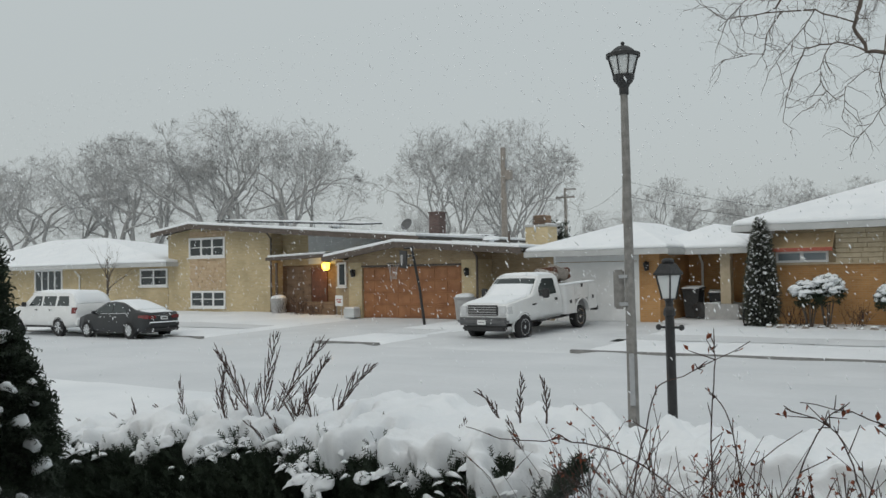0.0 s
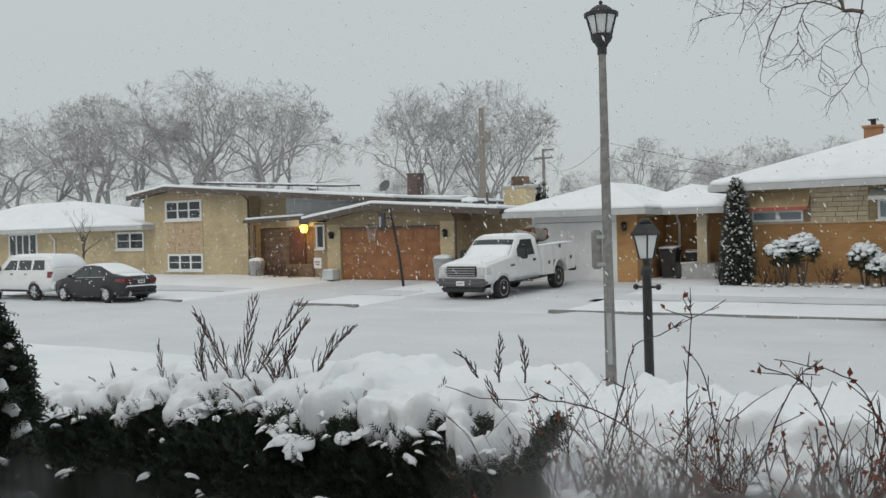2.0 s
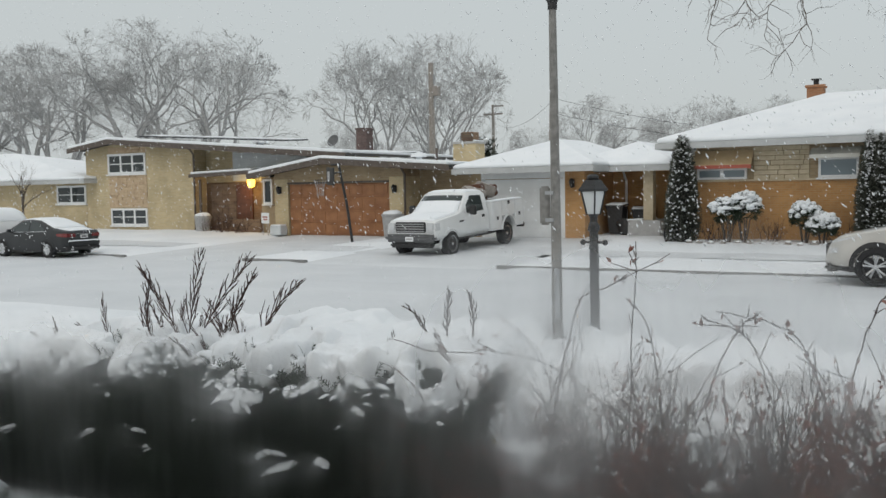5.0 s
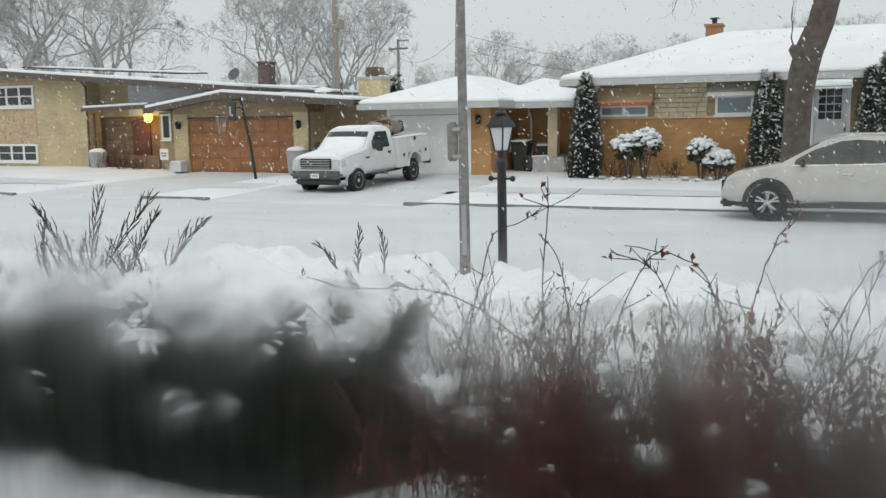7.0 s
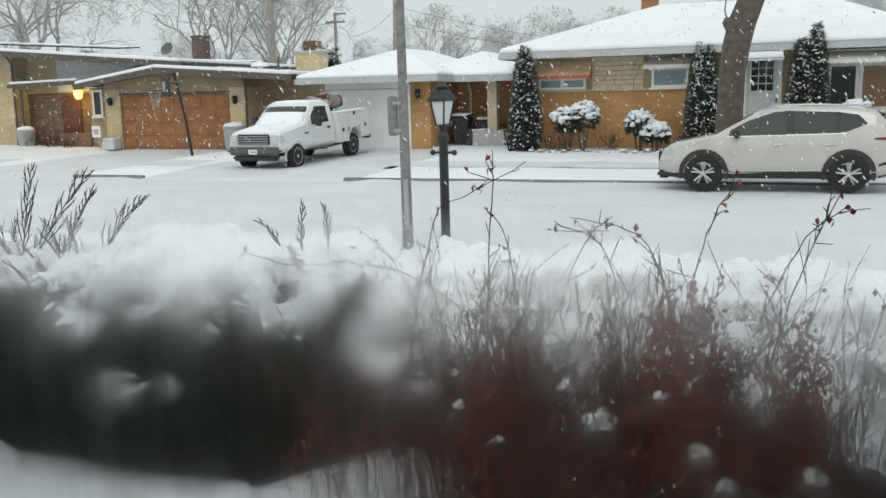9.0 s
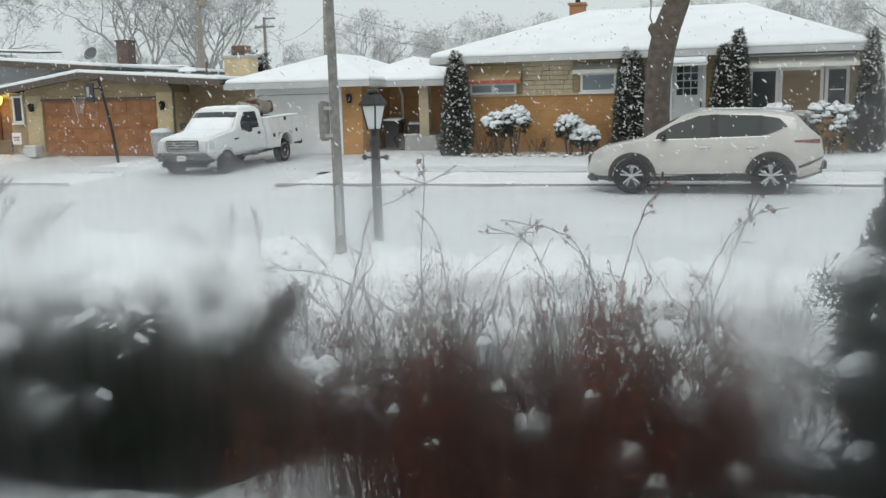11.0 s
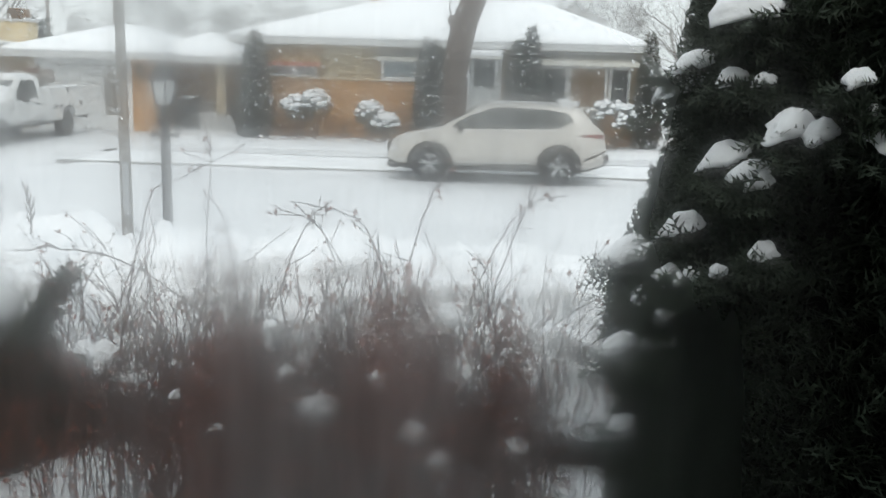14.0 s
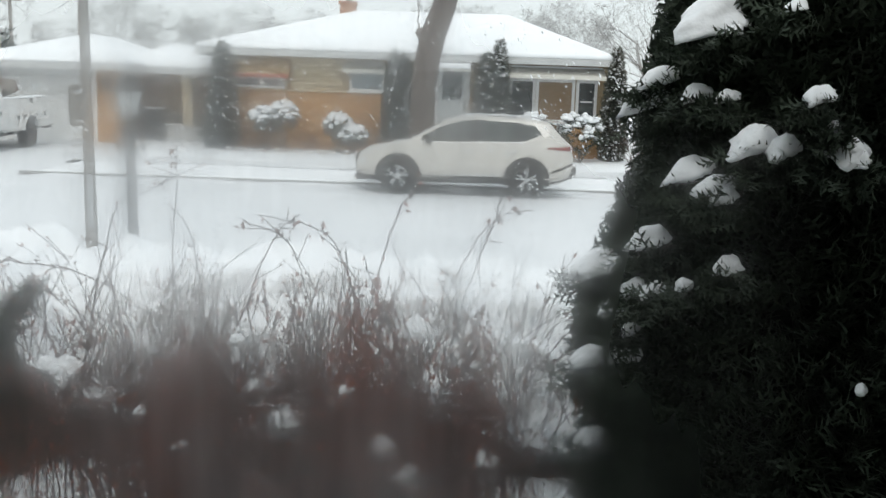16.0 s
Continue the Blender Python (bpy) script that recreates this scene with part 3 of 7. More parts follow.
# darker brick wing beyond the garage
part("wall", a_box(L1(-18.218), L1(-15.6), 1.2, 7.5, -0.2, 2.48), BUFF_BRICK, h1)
chimney(h1, L1(-26.45), 9.5, 3.0, 4.82, 0.62, 0.6, RED_BRICK, cap=RED_BRICK, snow=False)
stack = chimney(h1, L1(-17.8), 4.5, 2.6, 3.58, 1.05, 0.8, YELLOW_BRICK, cap=CONCRETE, snow=False)
cowl = part("cowl", a_box(L1(-18.0), L1(-17.45), 4.2, 4.75, 3.67, 4.06, bevel=0.015), BROWN_BRICK, stack, "dark louvred chimney cowl")
for i in range(4):
    part("louvre", a_box(L1(-18.02), L1(-17.43), 4.18, 4.2, 3.71 + i * 0.09, 3.75 + i * 0.09), DARK_TRIM, cowl)
snow_bead(h1, L1(-18.30), L1(-18.03), 4.12, 4.88, 3.672, 0.05)
snow_bead(h1, L1(-17.42), L1(-17.28), 4.12, 4.88, 3.672, 0.05)
part("roof_vent", turned(bmesh.new(), [(0.12, 0), (0.12, 0.2), (0.35, 0.22), (0.3, 0.36), (0.05, 0.42)], 14, (L1(-19.32), 3.0, 2.85)), SNOW, h1, "snow-capped roof vent")
part("roof_vent", turned(bmesh.new(), [(0.12, 0), (0.12, 0.2), (0.4, 0.22), (0.34, 0.34), (0.05, 0.4)], 14, (L1(-28.2), 3.6, 3.80)), SNOW, h1, "snow-capped roof vent")
part("roof_pipe", a_tube([(L1(-17.9), 2.0, 2.6), (L1(-17.9), 2.0, 3.35)], [0.05, 0.05], 8), DARK_TRIM, h1)
bm = bmesh.new()
turned(bm, [(0.02, 0.0), (0.16, 0.02), (0.28, 0.075), (0.30, 0.075), (0.17, 0.005), (0.02, -0.02)], 20)
bmesh.ops.rotate(bm, verts=bm.verts, cent=(0, 0, 0), matrix=Matrix.Rotation(radians(62), 3, "X"))
bmesh.ops.translate(bm, verts=bm.verts, vec=(L1(-25.07), 5.0, 4.02))
dish = part("satellite_dish", bm, BUMPER_GREY, h1, "dark grey satellite dish")
part("mast", a_tube([(L1(-25.07), 5.05, 3.45), (L1(-25.07), 5.05, 4.02)], [0.025, 0.025], 8), STEEL, dish)
part("feed_arm", a_tube([(L1(-25.07), 4.9, 3.82), (L1(-25.02), 4.45, 3.97)], [0.02, 0.015], 6), STEEL, dish)

# the white garage and breezeway of the brick bungalow
h2 = thing("white_garage", (-13.3, 29, 0.3), "white-doored hip-roofed garage with orange brick side under thick snow", "garage")
part("wall", a_box(-2.0, 2.27, 0.22, 8.2, -0.2, 2.28), ORANGE_BRICK, h2)
part("wall", a_box(1.56, 2.272, 0.0, 0.219, -0.2, 2.28), ORANGE_BRICK, h2)
part("wall", a_box(-2.0, -1.64, 0.0, 0.219, -0.2, 2.28), BUFF_BRICK, h2)
gd = part("garage_door", a_box(-1.58, 1.49, 0.1, 0.2, -0.05, 2.03), WHITE_PAINT, h2, "plain white garage door")
for r in range(4):
    part("door_panel", a_box(-1.56, 1.47, 0.085, 0.099, 0.0 + r * 0.505, 0.499 + r * 0.505), WHITE_PAINT, gd)
part("door_frame", box(box(a_box(-1.64, 1.56, 0.0, 0.22, 2.05, 2.28), -1.638, -1.58, 0.0, 0.22, -0.1, 2.048), 1.49, 1.558, 0.0, 0.22, -0.1, 2.048), WHITE_PAINT, h2, "white trim board")
hip_roof(h2, -2.38, 2.80, -0.7, 8.7, 0.0, 0.2, 3.2, 5.6, 2.36, 3.37)
wall_lamp(h2, 1.86, 0, 1.86)
part("wall", a_box(2.2, 7.0, 2.9, 9.0, -0.2, 2.3), ORANGE_BRICK, h2)
hip_roof(h2, 1.3, 5.05, 0.9, 8.6, 3.2, 3.2, 3.0, 5.6, 2.34, 3.14)
part("column", a_box(3.88, 4.22, 1.3, 1.64, 0.3, 2.285, bevel=0.01), LIMESTONE, h2, "pale square stone porch column")
part("porch_step", a_box(3.43, 4.55, 1.0, 2.6, -0.2, 0.56, bevel=0.02), CONCRETE, h2, "grey concrete porch step")
snow_bead(h2, 3.5, 3.86, 1.05, 2.0, 0.562, 0.04)
downspout(h2, 2.78, 2.9, 0.3, 2.2, WHITE_PAINT)
window(h2, 4.75, 5.35, 1.25, 2.1, 2.9, 1, 2)

# the brick bungalow
h3 = thing("brick_bungalow", (-1.7, 29, 0.3), "orange brick bungalow with hipped roof under thick smooth snow", "house")


def L3(x):
    return x + 1.7


WT = 2.95
for a, b, z0, z1 in ((-7.3, -1.02, -0.2, 1.82), (0.06, 1.25, -0.2, 1.82), (1.252, 4.36, -0.2, 1.15)):
    part("wall", a_box(L3(a), L3(b), 0, 9, z0, z1), ORANGE_BRICK, h3)
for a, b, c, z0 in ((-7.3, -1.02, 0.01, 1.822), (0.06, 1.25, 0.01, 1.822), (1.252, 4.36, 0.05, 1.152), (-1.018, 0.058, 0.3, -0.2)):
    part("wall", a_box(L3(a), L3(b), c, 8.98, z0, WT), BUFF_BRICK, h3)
stone_panel(h3, L3(-5.55), L3(-3.95), 1.84, 2.86, 0.0, LIMESTONE, 7, 0.35, 0.9, 8)
part("string_course", a_box(L3(-7.32), L3(-1.04), -0.05, 0.0, 1.80, 1.86), LIMESTONE, h3)
hip_roof(h3, L3(-8.34), L3(4.42), -0.75, 9.7, L3(-4.0), L3(1.35), 4.5, 4.5, 2.96, 4.56, snow=0.15)
chimney(h3, L3(-4.43), 4.9, 4.2, 4.98, 0.54, 0.54, RUST_BRICK, cap=RUST_BRICK, snow=False, flue=True)
window(h3, L3(-7.27), L3(-5.75), 1.87, 2.22, 0.0, 2, 1, glass=PALE_GLASS, sill=False)
window(h3, L3(-3.71), L3(-2.61), 1.87, 2.46, 0.0, 1, 1, glass=PALE_GLASS)


def awning(parent, x0, x1, z0, z1, out, metal, trim=None, stripes=9):
    a = part("awning", slab(bmesh.new(), [(x0, -out, z0), (x1, -out, z0), (x1, -0.01, z1), (x0, -0.01, z1)], 0.03), metal, parent, "sheet-metal window awning")
    for i in range(stripes):
        x = x0 + (x1 - x0) * (i + 0.5) / stripes
        part("rib", slab(bmesh.new(), [(x - 0.02, -out, z0 + 0.031), (x + 0.02, -out, z0 + 0.031), (x + 0.02, -0.01, z1 + 0.031), (x - 0.02, -0.01, z1 + 0.031)], 0.012), metal, a)
    part("valance", a_box(x0, x1, -out - 0.015, -out + 0.002, z0 - 0.08, z0 + 0.03), trim or metal, a)
    for x in (x0 + 0.04, x1 - 0.04):
        part("bracket", a_tube([(x, -out + 0.03, z0), (x, -0.01, z0 - 0.05)], [0.012, 0.012], 5), STEEL, a)
    return a


awning(h3, L3(-7.40), L3(-5.55), 2.28, 2.74, 0.45, CREAM_METAL, RED_TRIM)
awning(h3, L3(-3.90), L3(-2.54), 2.51, 2.72, 0.5, PALE_METAL)
big = awning(h3, L3(1.2), L3(4.2), 2.50, 2.78, 0.8, PALE_METAL, stripes=14)
snow_bead(h3, L3(1.25), L3(4.15), -0.3, -0.02, 2.77, 0.05)
# front door with a small canopy
dr = part("front_door", a_box(L3(-0.98), L3(0.02), 0.12, 0.2, 0.45, 2.66), GREY_WHITE, h3, "pale grey front door with small square panes")
part("door_frame", box(box(a_box(L3(-1.02), L3(-0.93), -0.02, 0.12, 0.45, 2.74), L3(-0.03), L3(0.06), -0.02, 0.12, 0.45, 2.74), L3(-0.928), L3(-0.032), -0.02, 0.12, 2.66, 2.74), WHITE_PAINT, dr)
for i in range(3):
    for j in range(4):
        part("pane", a_box(L3(-0.80 + i * 0.215), L3(-0.80 + i * 0.215 + 0.185), 0.095, 0.118, 1.71 + j * 0.225, 1.71 + j * 0.225 + 0.19), WINDOW_GLASS, dr)
part("door_handle", a_tube([(L3(-0.08), 0.07, 1.35), (L3(-0.08), 0.07, 1.5)], [0.02, 0.02], 6), BLACK_METAL, dr)
cn = part("canopy", slab(bmesh.new(), [(L3(-1.12), -0.9, 2.56), (L3(0.08), -0.9, 2.56), (L3(0.08), 0.0, 2.79), (L3(-1.12), 0.0, 2.79)], 0.05), PALE_METAL, h3)
soften(part("snow", slab(bmesh.new(), [(L3(-1.12), -0.92, 2.613), (L3(0.08), -0.92, 2.613), (L3(0.08), -0.02, 2.843), (L3(-1.12), -0.02, 2.843)], 0.17), SNOW, cn, "thick snow on the canopy"), 0.06)
part("door_step", a_box(L3(-1.6), L3(0.6), -1.2, 0.0, -0.2, 0.42, bevel=0.02), CONCRETE, h3)
# picture windows
window(h3, L3(1.3), L3(2.13), 1.1, 2.44, 0.05, 1, 1, border=0.09)
window(h3, L3(2.14), L3(3.36), 1.1, 2.44, 0.05, 1, 1, border=0.09, glass=glass_like("window_with_lit_curtain", (0.25, 0.17, 0.10)))
window(h3, L3(3.40), L3(4.06), 1.1, 2.44, 0.05, 1, 2, border=0.09)
downspout(h3, L3(-7.35), 0.0, 0.1, 2.9, SOFFIT)

# the bungalow at the end of the view
h4 = thing("yellow_bungalow", (-44, 29, 0.3), "yellow brick bungalow with hipped snow-covered roof", "house")
part("wall", a_box(-8, 8.2, 0, 9, -0.2, 2.36), YELLOW_BRICK, h4)
hip_roof(h4, -10.8, 8.9, -0.7, 9.8, -8.5, -3.3, 4.5, 4.5, 2.42, 4.05)
window(h4, 6.1, 8.17, 1.35, 2.22, 0, 2, 2, border=0.09)
window(h4, -3.0, -0.42, 1.07, 2.32, 0, 4, 1, border=0.1)
downspout(h4, 1.15, 0.0, 0.1, 2.2, WHITE_PAINT)


# ---- street furniture ----
def street_lamp(x, y):
    t = thing("street_lamp", (x, y, 0.1), "tall weathered concrete street lamp with black lantern head", "street lamp")
    n = 8
    part("pole", turned(bmesh.new(), [(0.072, -0.2), (0.070, 0.3), (0.062, 1.6), (0.052, 3.2), (0.046, 3.97)], n), GREY_POLE, t)
    part("access_plate", a_box(0.0, 0.06, -0.095, -0.07, 0.35, 0.95, bevel=0.008), STEEL, t, "riveted metal plate")
    sp = part("sign_plate", a_box(-0.20, -0.07, -0.012, 0.012, 1.46, 1.92, bevel=0.02), GREY_POLE, t, "grey back of a narrow traffic sign")
    part("sign_bracket", a_box(-0.1, 0.0, -0.085, -0.055, 1.5, 1.54), STEEL, sp)
    part("sign_bracket", a_box(-0.1, 0.0, -0.085, -0.055, 1.82, 1.86), STEEL, sp)
    part("collar", turned(bmesh.new(), [(0.055, 3.97), (0.055, 4.05), (0.06, 4.055), (0.085, 4.10), (0.10, 4.11), (0.122, 4.15), (0.128, 4.20)], 16), BLACK_METAL, t)
    lg = part("lantern_glass", turned(bmesh.new(), [(0.112, 4.201), (0.176, 4.405)], 8), FROSTED, t, "milky lantern glass")
    for k in range(8):
        a = 2 * math.pi * k / 8
        part("lantern_rib", a_tube([(0.122 * math.cos(a), 0.122 * math.sin(a), 4.19), (0.182 * math.cos(a), 0.182 * math.sin(a), 4.41)], [0.009, 0.009], 5), BLACK_METAL, lg)
    part("lantern_roof", turned(bmesh.new(), [(0.17, 4.406), (0.20, 4.41), (0.20, 4.45), (0.15, 4.465), (0.12, 4.50), (0.07, 4.535), (0.025, 4.548), (0.015, 4.56)], 20), BLACK_METAL, t)
    bm = bmesh.new()
    bmesh.ops.create_uvsphere(bm, u_segments=12, v_segments=8, radius=0.024, matrix=Matrix.Translation((0, 0, 4.575)))
    part("finial", bm, BLACK_METAL, t)
    return t


street_lamp(-4.15, 10.0).rotation_euler = (0, radians(-0.45), 0)


def yard_lamp(x, y):
    t = thing("yard_lamp", (x, y, 0.2), "black cast-iron yard lamp post with square lantern", "lamp post")
    part("post", turned(bmesh.new(), [(0.040, -0.25), (0.038, 1.30), (0.035, 1.42)], 12), BLACK_METAL, t)
    part("collar", turned(bmesh.new(), [(0.042, 1.42), (0.05, 1.43), (0.045, 1.47), (0.03, 1.50), (0.032, 1.54), (0.05, 1.56)], 12), BLACK_METAL, t)
    bar = part("ladder_bar", a_tube([(-0.10, 0, 1.33), (0.10, 0, 1.33)], [0.010, 0.010], 8), BLACK_METAL, t)
    for sx in (-0.11, 0.11):
        bm = bmesh.new()
        bmesh.ops.create_uvsphere(bm, u_segments=10, v_segments=8, radius=0.024, matrix=Matrix.Translation((sx, 0, 1.33)))
        part("ball", bm, BLACK_METAL, bar)
    lg = part("lantern_glass", turned(bmesh.new(), [(0.052, 1.562), (0.094, 1.745)], 4, square=True), FROSTED, t, "milky lantern glass")
    for k in range(4):
        a = math.pi / 4 + math.pi / 2 * k
        part("lantern_rib", a_tube([(0.054 * math.cos(a), 0.054 * math.sin(a), 1.555), (0.097 * math.cos(a), 0.097 * math.sin(a), 1.752)], [0.008, 0.008], 5), BLACK_METAL, lg)
    part("lantern_roof", turned(bmesh.new(), [(0.09, 1.746), (0.120, 1.75), (0.120, 1.765), (0.098, 1.79), (0.07, 1.835), (0.04, 1.85), (0.04, 1.862), (0.02, 1.87)], square=True), BLACK_METAL, t)
    part("cap", turned(bmesh.new(), [(0.05, 1.85), (0.05, 1.868), (0.025, 1.885)], 12), BLACK_METAL, t)
    t.matrix_basis = pose(x, y, 0.215, 0, -0.6, -16)
    return t


yard_lamp(-2.59, 7.05)


# ---- vehicles: x forward, y to the driver's left, z up, origin on the ground midway between the axles ----
class CarShape:
    def __init__(self, top, bot, half, belt, lean):
        self.top, self.bot, self.half, self.belt, self.lean = top, bot, half, belt, lean

    def f(self, name_curve, x):
        return float(np.interp(x, [p[0] for p in name_curve], [p[1] for p in name_curve]))

    def section(self, x):
        t, b, w = self.f(self.top, x), self.f(self.bot, x), self.f(self.half, x)
        zb = min(self.f(self.belt, x), t - 0.05)
        y6 = w - 0.04 - self.lean * max(0.0, t - 0.08 - zb)
        return [(0, b), (w - 0.12, b), (w - 0.015, b + 0.13), (w, b + 0.32 * (zb - b) + 0.06), (w - 0.006, b + 0.72 * (zb - b)), (w - 0.04, zb),
                (y6, max(zb + 0.005, t - 0.075)), (y6 - 0.055, max(zb + 0.01, t - 0.022)), (y6 * 0.55, t - 0.003), (0, t)]

    def side(self, x, z):
        s = self.section(x)[1:8]
        return float(np.interp(z, [p[1] for p in s], [p[0] for p in s]))

    def body(self, x0, x1, n=64):
        bm = bmesh.new()
        rings = []
        for i in range(n + 1):
            x = x0 + (x1 - x0) * i / n
            s = self.section(x)
            full = s + [(-y, z) for y, z in s[-2:0:-1]]
            rings.append([bm.verts.new((x, y, z)) for y, z in full])
        m = len(rings[0])
        for r0, r1 in zip(rings, rings[1:]):
            for k in range(m):
                bm.faces.new((r0[k], r0[(k + 1) % m], r1[(k + 1) % m], r1[k]))
        bm.faces.new(rings[0][::-1]), bm.faces.new(rings[-1])
        return bm

    def panel(self, name, pts, material, parent, off=0.008, label="", sides=(1, -1), thick=0.012):
        """A thin panel lying on the car's side, given by (x, z) corners."""
        for sgn in sides:
            bm = bmesh.new()
            out = [bm.verts.new((x, sgn * (self.side(x, z) + off), z)) for x, z in pts]
            inn = [bm.verts.new((x, sgn * (self.side(x, z) + off - thick), z)) for x, z in pts]
            bm.faces.new(out), bm.faces.new(inn[::-1])
            k = len(out)
            for i in range(k):
                bm.faces.new((out[i], out[(i + 1) % k], inn[(i + 1) % k], inn[i]))
            part(name, bm, material, parent, label)

    def strip(self, name, x0, x1, low, high, material, parent, off=0.01, label="", n=8, thick=0.03):
        """A narrow band along the car's side between two (z at x0, z at x1) lines."""
        for sgn in (1, -1):
            bm = bmesh.new()
            rows = []
            for i in range(n + 1):
                k = i / n
                x = x0 + (x1 - x0) * k
                za, zb = low[0] + (low[1] - low[0]) * k, high[0] + (high[1] - high[0]) * k
                rows.append([bm.verts.new((x, sgn * (self.side(x, z) + o), z)) for z, o in ((za, off - thick), (za, off), (zb, off), (zb, off - thick))])
            for p, q in zip(rows, rows[1:]):
                for a in range(4):
                    bm.faces.new((p[a], p[(a + 1) % 4], q[(a + 1) % 4], q[a]))
            bm.faces.new(rows[0][::-1]), bm.faces.new(rows[-1])
            part(name, bm, material, parent, label)

    def over(self, name, x0, x1, frac, thick, material, parent, label="", n=14, m=8, inset=0.0, rough=0.012):
        """A sheet lying on the upper side, glass or snow, following the top line."""
        bm = bmesh.new()
        grid = []
        for lift in (1, 0):
            rows = []
            for i in range(n + 1):
                x = x0 + (x1 - x0) * i / n
                s = self.section(x)
                ww = s[7][0] * frac
                row = []
                for j in range(m + 1):
                    v = -1 + 2 * j / m
                    y = v * ww
                    z = float(np.interp(abs(y), [s[9][0], s[8][0], s[7][0], s[6][0]], [s[9][1], s[8][1], s[7][1], s[6][1]]))
                    edge = min(1.0, (1 - abs(v)) * 5 + 0.25, (i + 0.4) / 1.6, (n - i + 0.4) / 1.6)
                    z += (0.004 + thick * edge + rough * noise.noise((x * 4, y * 4, 3)) * (thick > 0.02)) if lift else -0.01
                    row.append(bm.verts.new((x, y, z)))
                rows.append(row)
            grid.append(rows)
        up, dn = grid
        for i in range(n):
            for j in range(m):
                bm.faces.new((up[i][j], up[i + 1][j], up[i + 1][j + 1], up[i][j + 1]))
                bm.faces.new((dn[i][j], dn[i][j + 1], dn[i + 1][j + 1], dn[i + 1][j]))
        for i in range(n):
            bm.faces.new((up[i][0], dn[i][0], dn[i + 1][0], up[i + 1][0])), bm.faces.new((up[i][m], up[i + 1][m], dn[i + 1][m], dn[i][m]))
        for j in range(m):
            bm.faces.new((up[0][j], up[0][j + 1], dn[0][j + 1], dn[0][j])), bm.faces.new((up[n][j], dn[n][j], dn[n][j + 1], up[n][j + 1]))
        return part(name, bm, material, parent, label, smooth=True)


def wheel(parent, x, y, r, width, spokes, rim_mat, sgn, steel=False):
    """Tyre, rim and spokes; sgn: the side to which the wheel faces."""
    def spun(profile, n=28):
        bm = turned(bmesh.new(), profile, n)
        bmesh.ops.rotate(bm, verts=bm.verts, cent=(0, 0, 0), matrix=Matrix.Rotation(radians(-90 * sgn), 3, "X"))
        bmesh.ops.translate(bm, verts=bm.verts, vec=(x, y, r))
        return bm
    w = part("tyre", spun([(r * 0.6, -width / 2), (r * 0.95, -width / 2), (r, -width / 2 + 0.03), (r, width / 2 - 0.03), (r * 0.95, width / 2), (r * 0.70, width / 2 + 0.005), (r * 0.66, width / 2 - 0.03)]), RUBBER, parent)
    part("rim", spun([(r * 0.66, -0.02), (r * 0.66, width / 2 - 0.01), (r * 0.60, width / 2 - 0.012), (r * 0.58, width / 2 - 0.07), (r * 0.2, width / 2 - 0.075), (0.03, width / 2 - 0.07)]), rim_mat if steel else PLASTIC, w)
    part("hub", spun([(r * 0.16, width / 2 - 0.08), (r * 0.15, width / 2 - 0.015), (r * 0.08, width / 2 - 0.008)], 12), rim_mat, w)
    if not steel:
        for i in range(spokes):
            a = 2 * math.pi * (i + 0.25) / spokes
            for da in (-0.13, 0.13):
                bm = bmesh.new()
                c, s = math.cos(a + da), math.sin(a + da)
                yo = y + sgn * (width / 2 - 0.012)
                tube(bm, [(x + c * r * 0.12, yo, r + s * r * 0.12), (x + math.cos(a + da * 1.4) * r * 0.62, yo, r + math.sin(a + da * 1.4) * r * 0.62)], [r * 0.06, r * 0.075], 4)
                part("spoke", bm, rim_mat, w)


def arch(shape, parent, x, r, inner, outer, material, z0=0.0, name="wheel_arch", sides=(1, -1), off=0.012):
    """A half ring of cladding round a wheel, and the dark well behind the tyre."""
    for sgn in sides:
        bm = bmesh.new()
        n = 16
        ring = []
        for i in range(n + 1):
            a = math.pi * (-0.08 + 1.16 * i / n)
            pr = []
            for rad, o in ((inner, -0.08), (inner, off), (outer, off + 0.004), (outer, -0.02)):
                px_, pz = x + rad * math.cos(a), max(r + rad * math.sin(a), 0.17)
                pr.append(bm.verts.new((px_, sgn * (shape.side(px_, max(pz, 0.35)) + o), pz)))
            ring.append(pr)
        for p, q in zip(ring, ring[1:]):
            for k in range(3):
                bm.faces.new((p[k], p[k + 1], q[k + 1], q[k]))
        part(name, bm, material, parent)
        bm = bmesh.new()
        pts = [(x + inner * math.cos(2 * math.pi * i / 24), max(0.2, r + inner * math.sin(2 * math.pi * i / 24))) for i in range(24)]
        o = [bm.verts.new((a_, sgn * (shape.side(a_, max(b_, 0.35)) + 0.003), b_)) for a_, b_ in pts]
        c_ = bm.verts.new((x, sgn * (shape.side(x, 0.5) - 0.02), r))
        for i in range(24):
            bm.faces.new((o[i], o[(i + 1) % 24], c_))
        part("wheel_well", bm, PLASTIC, parent)


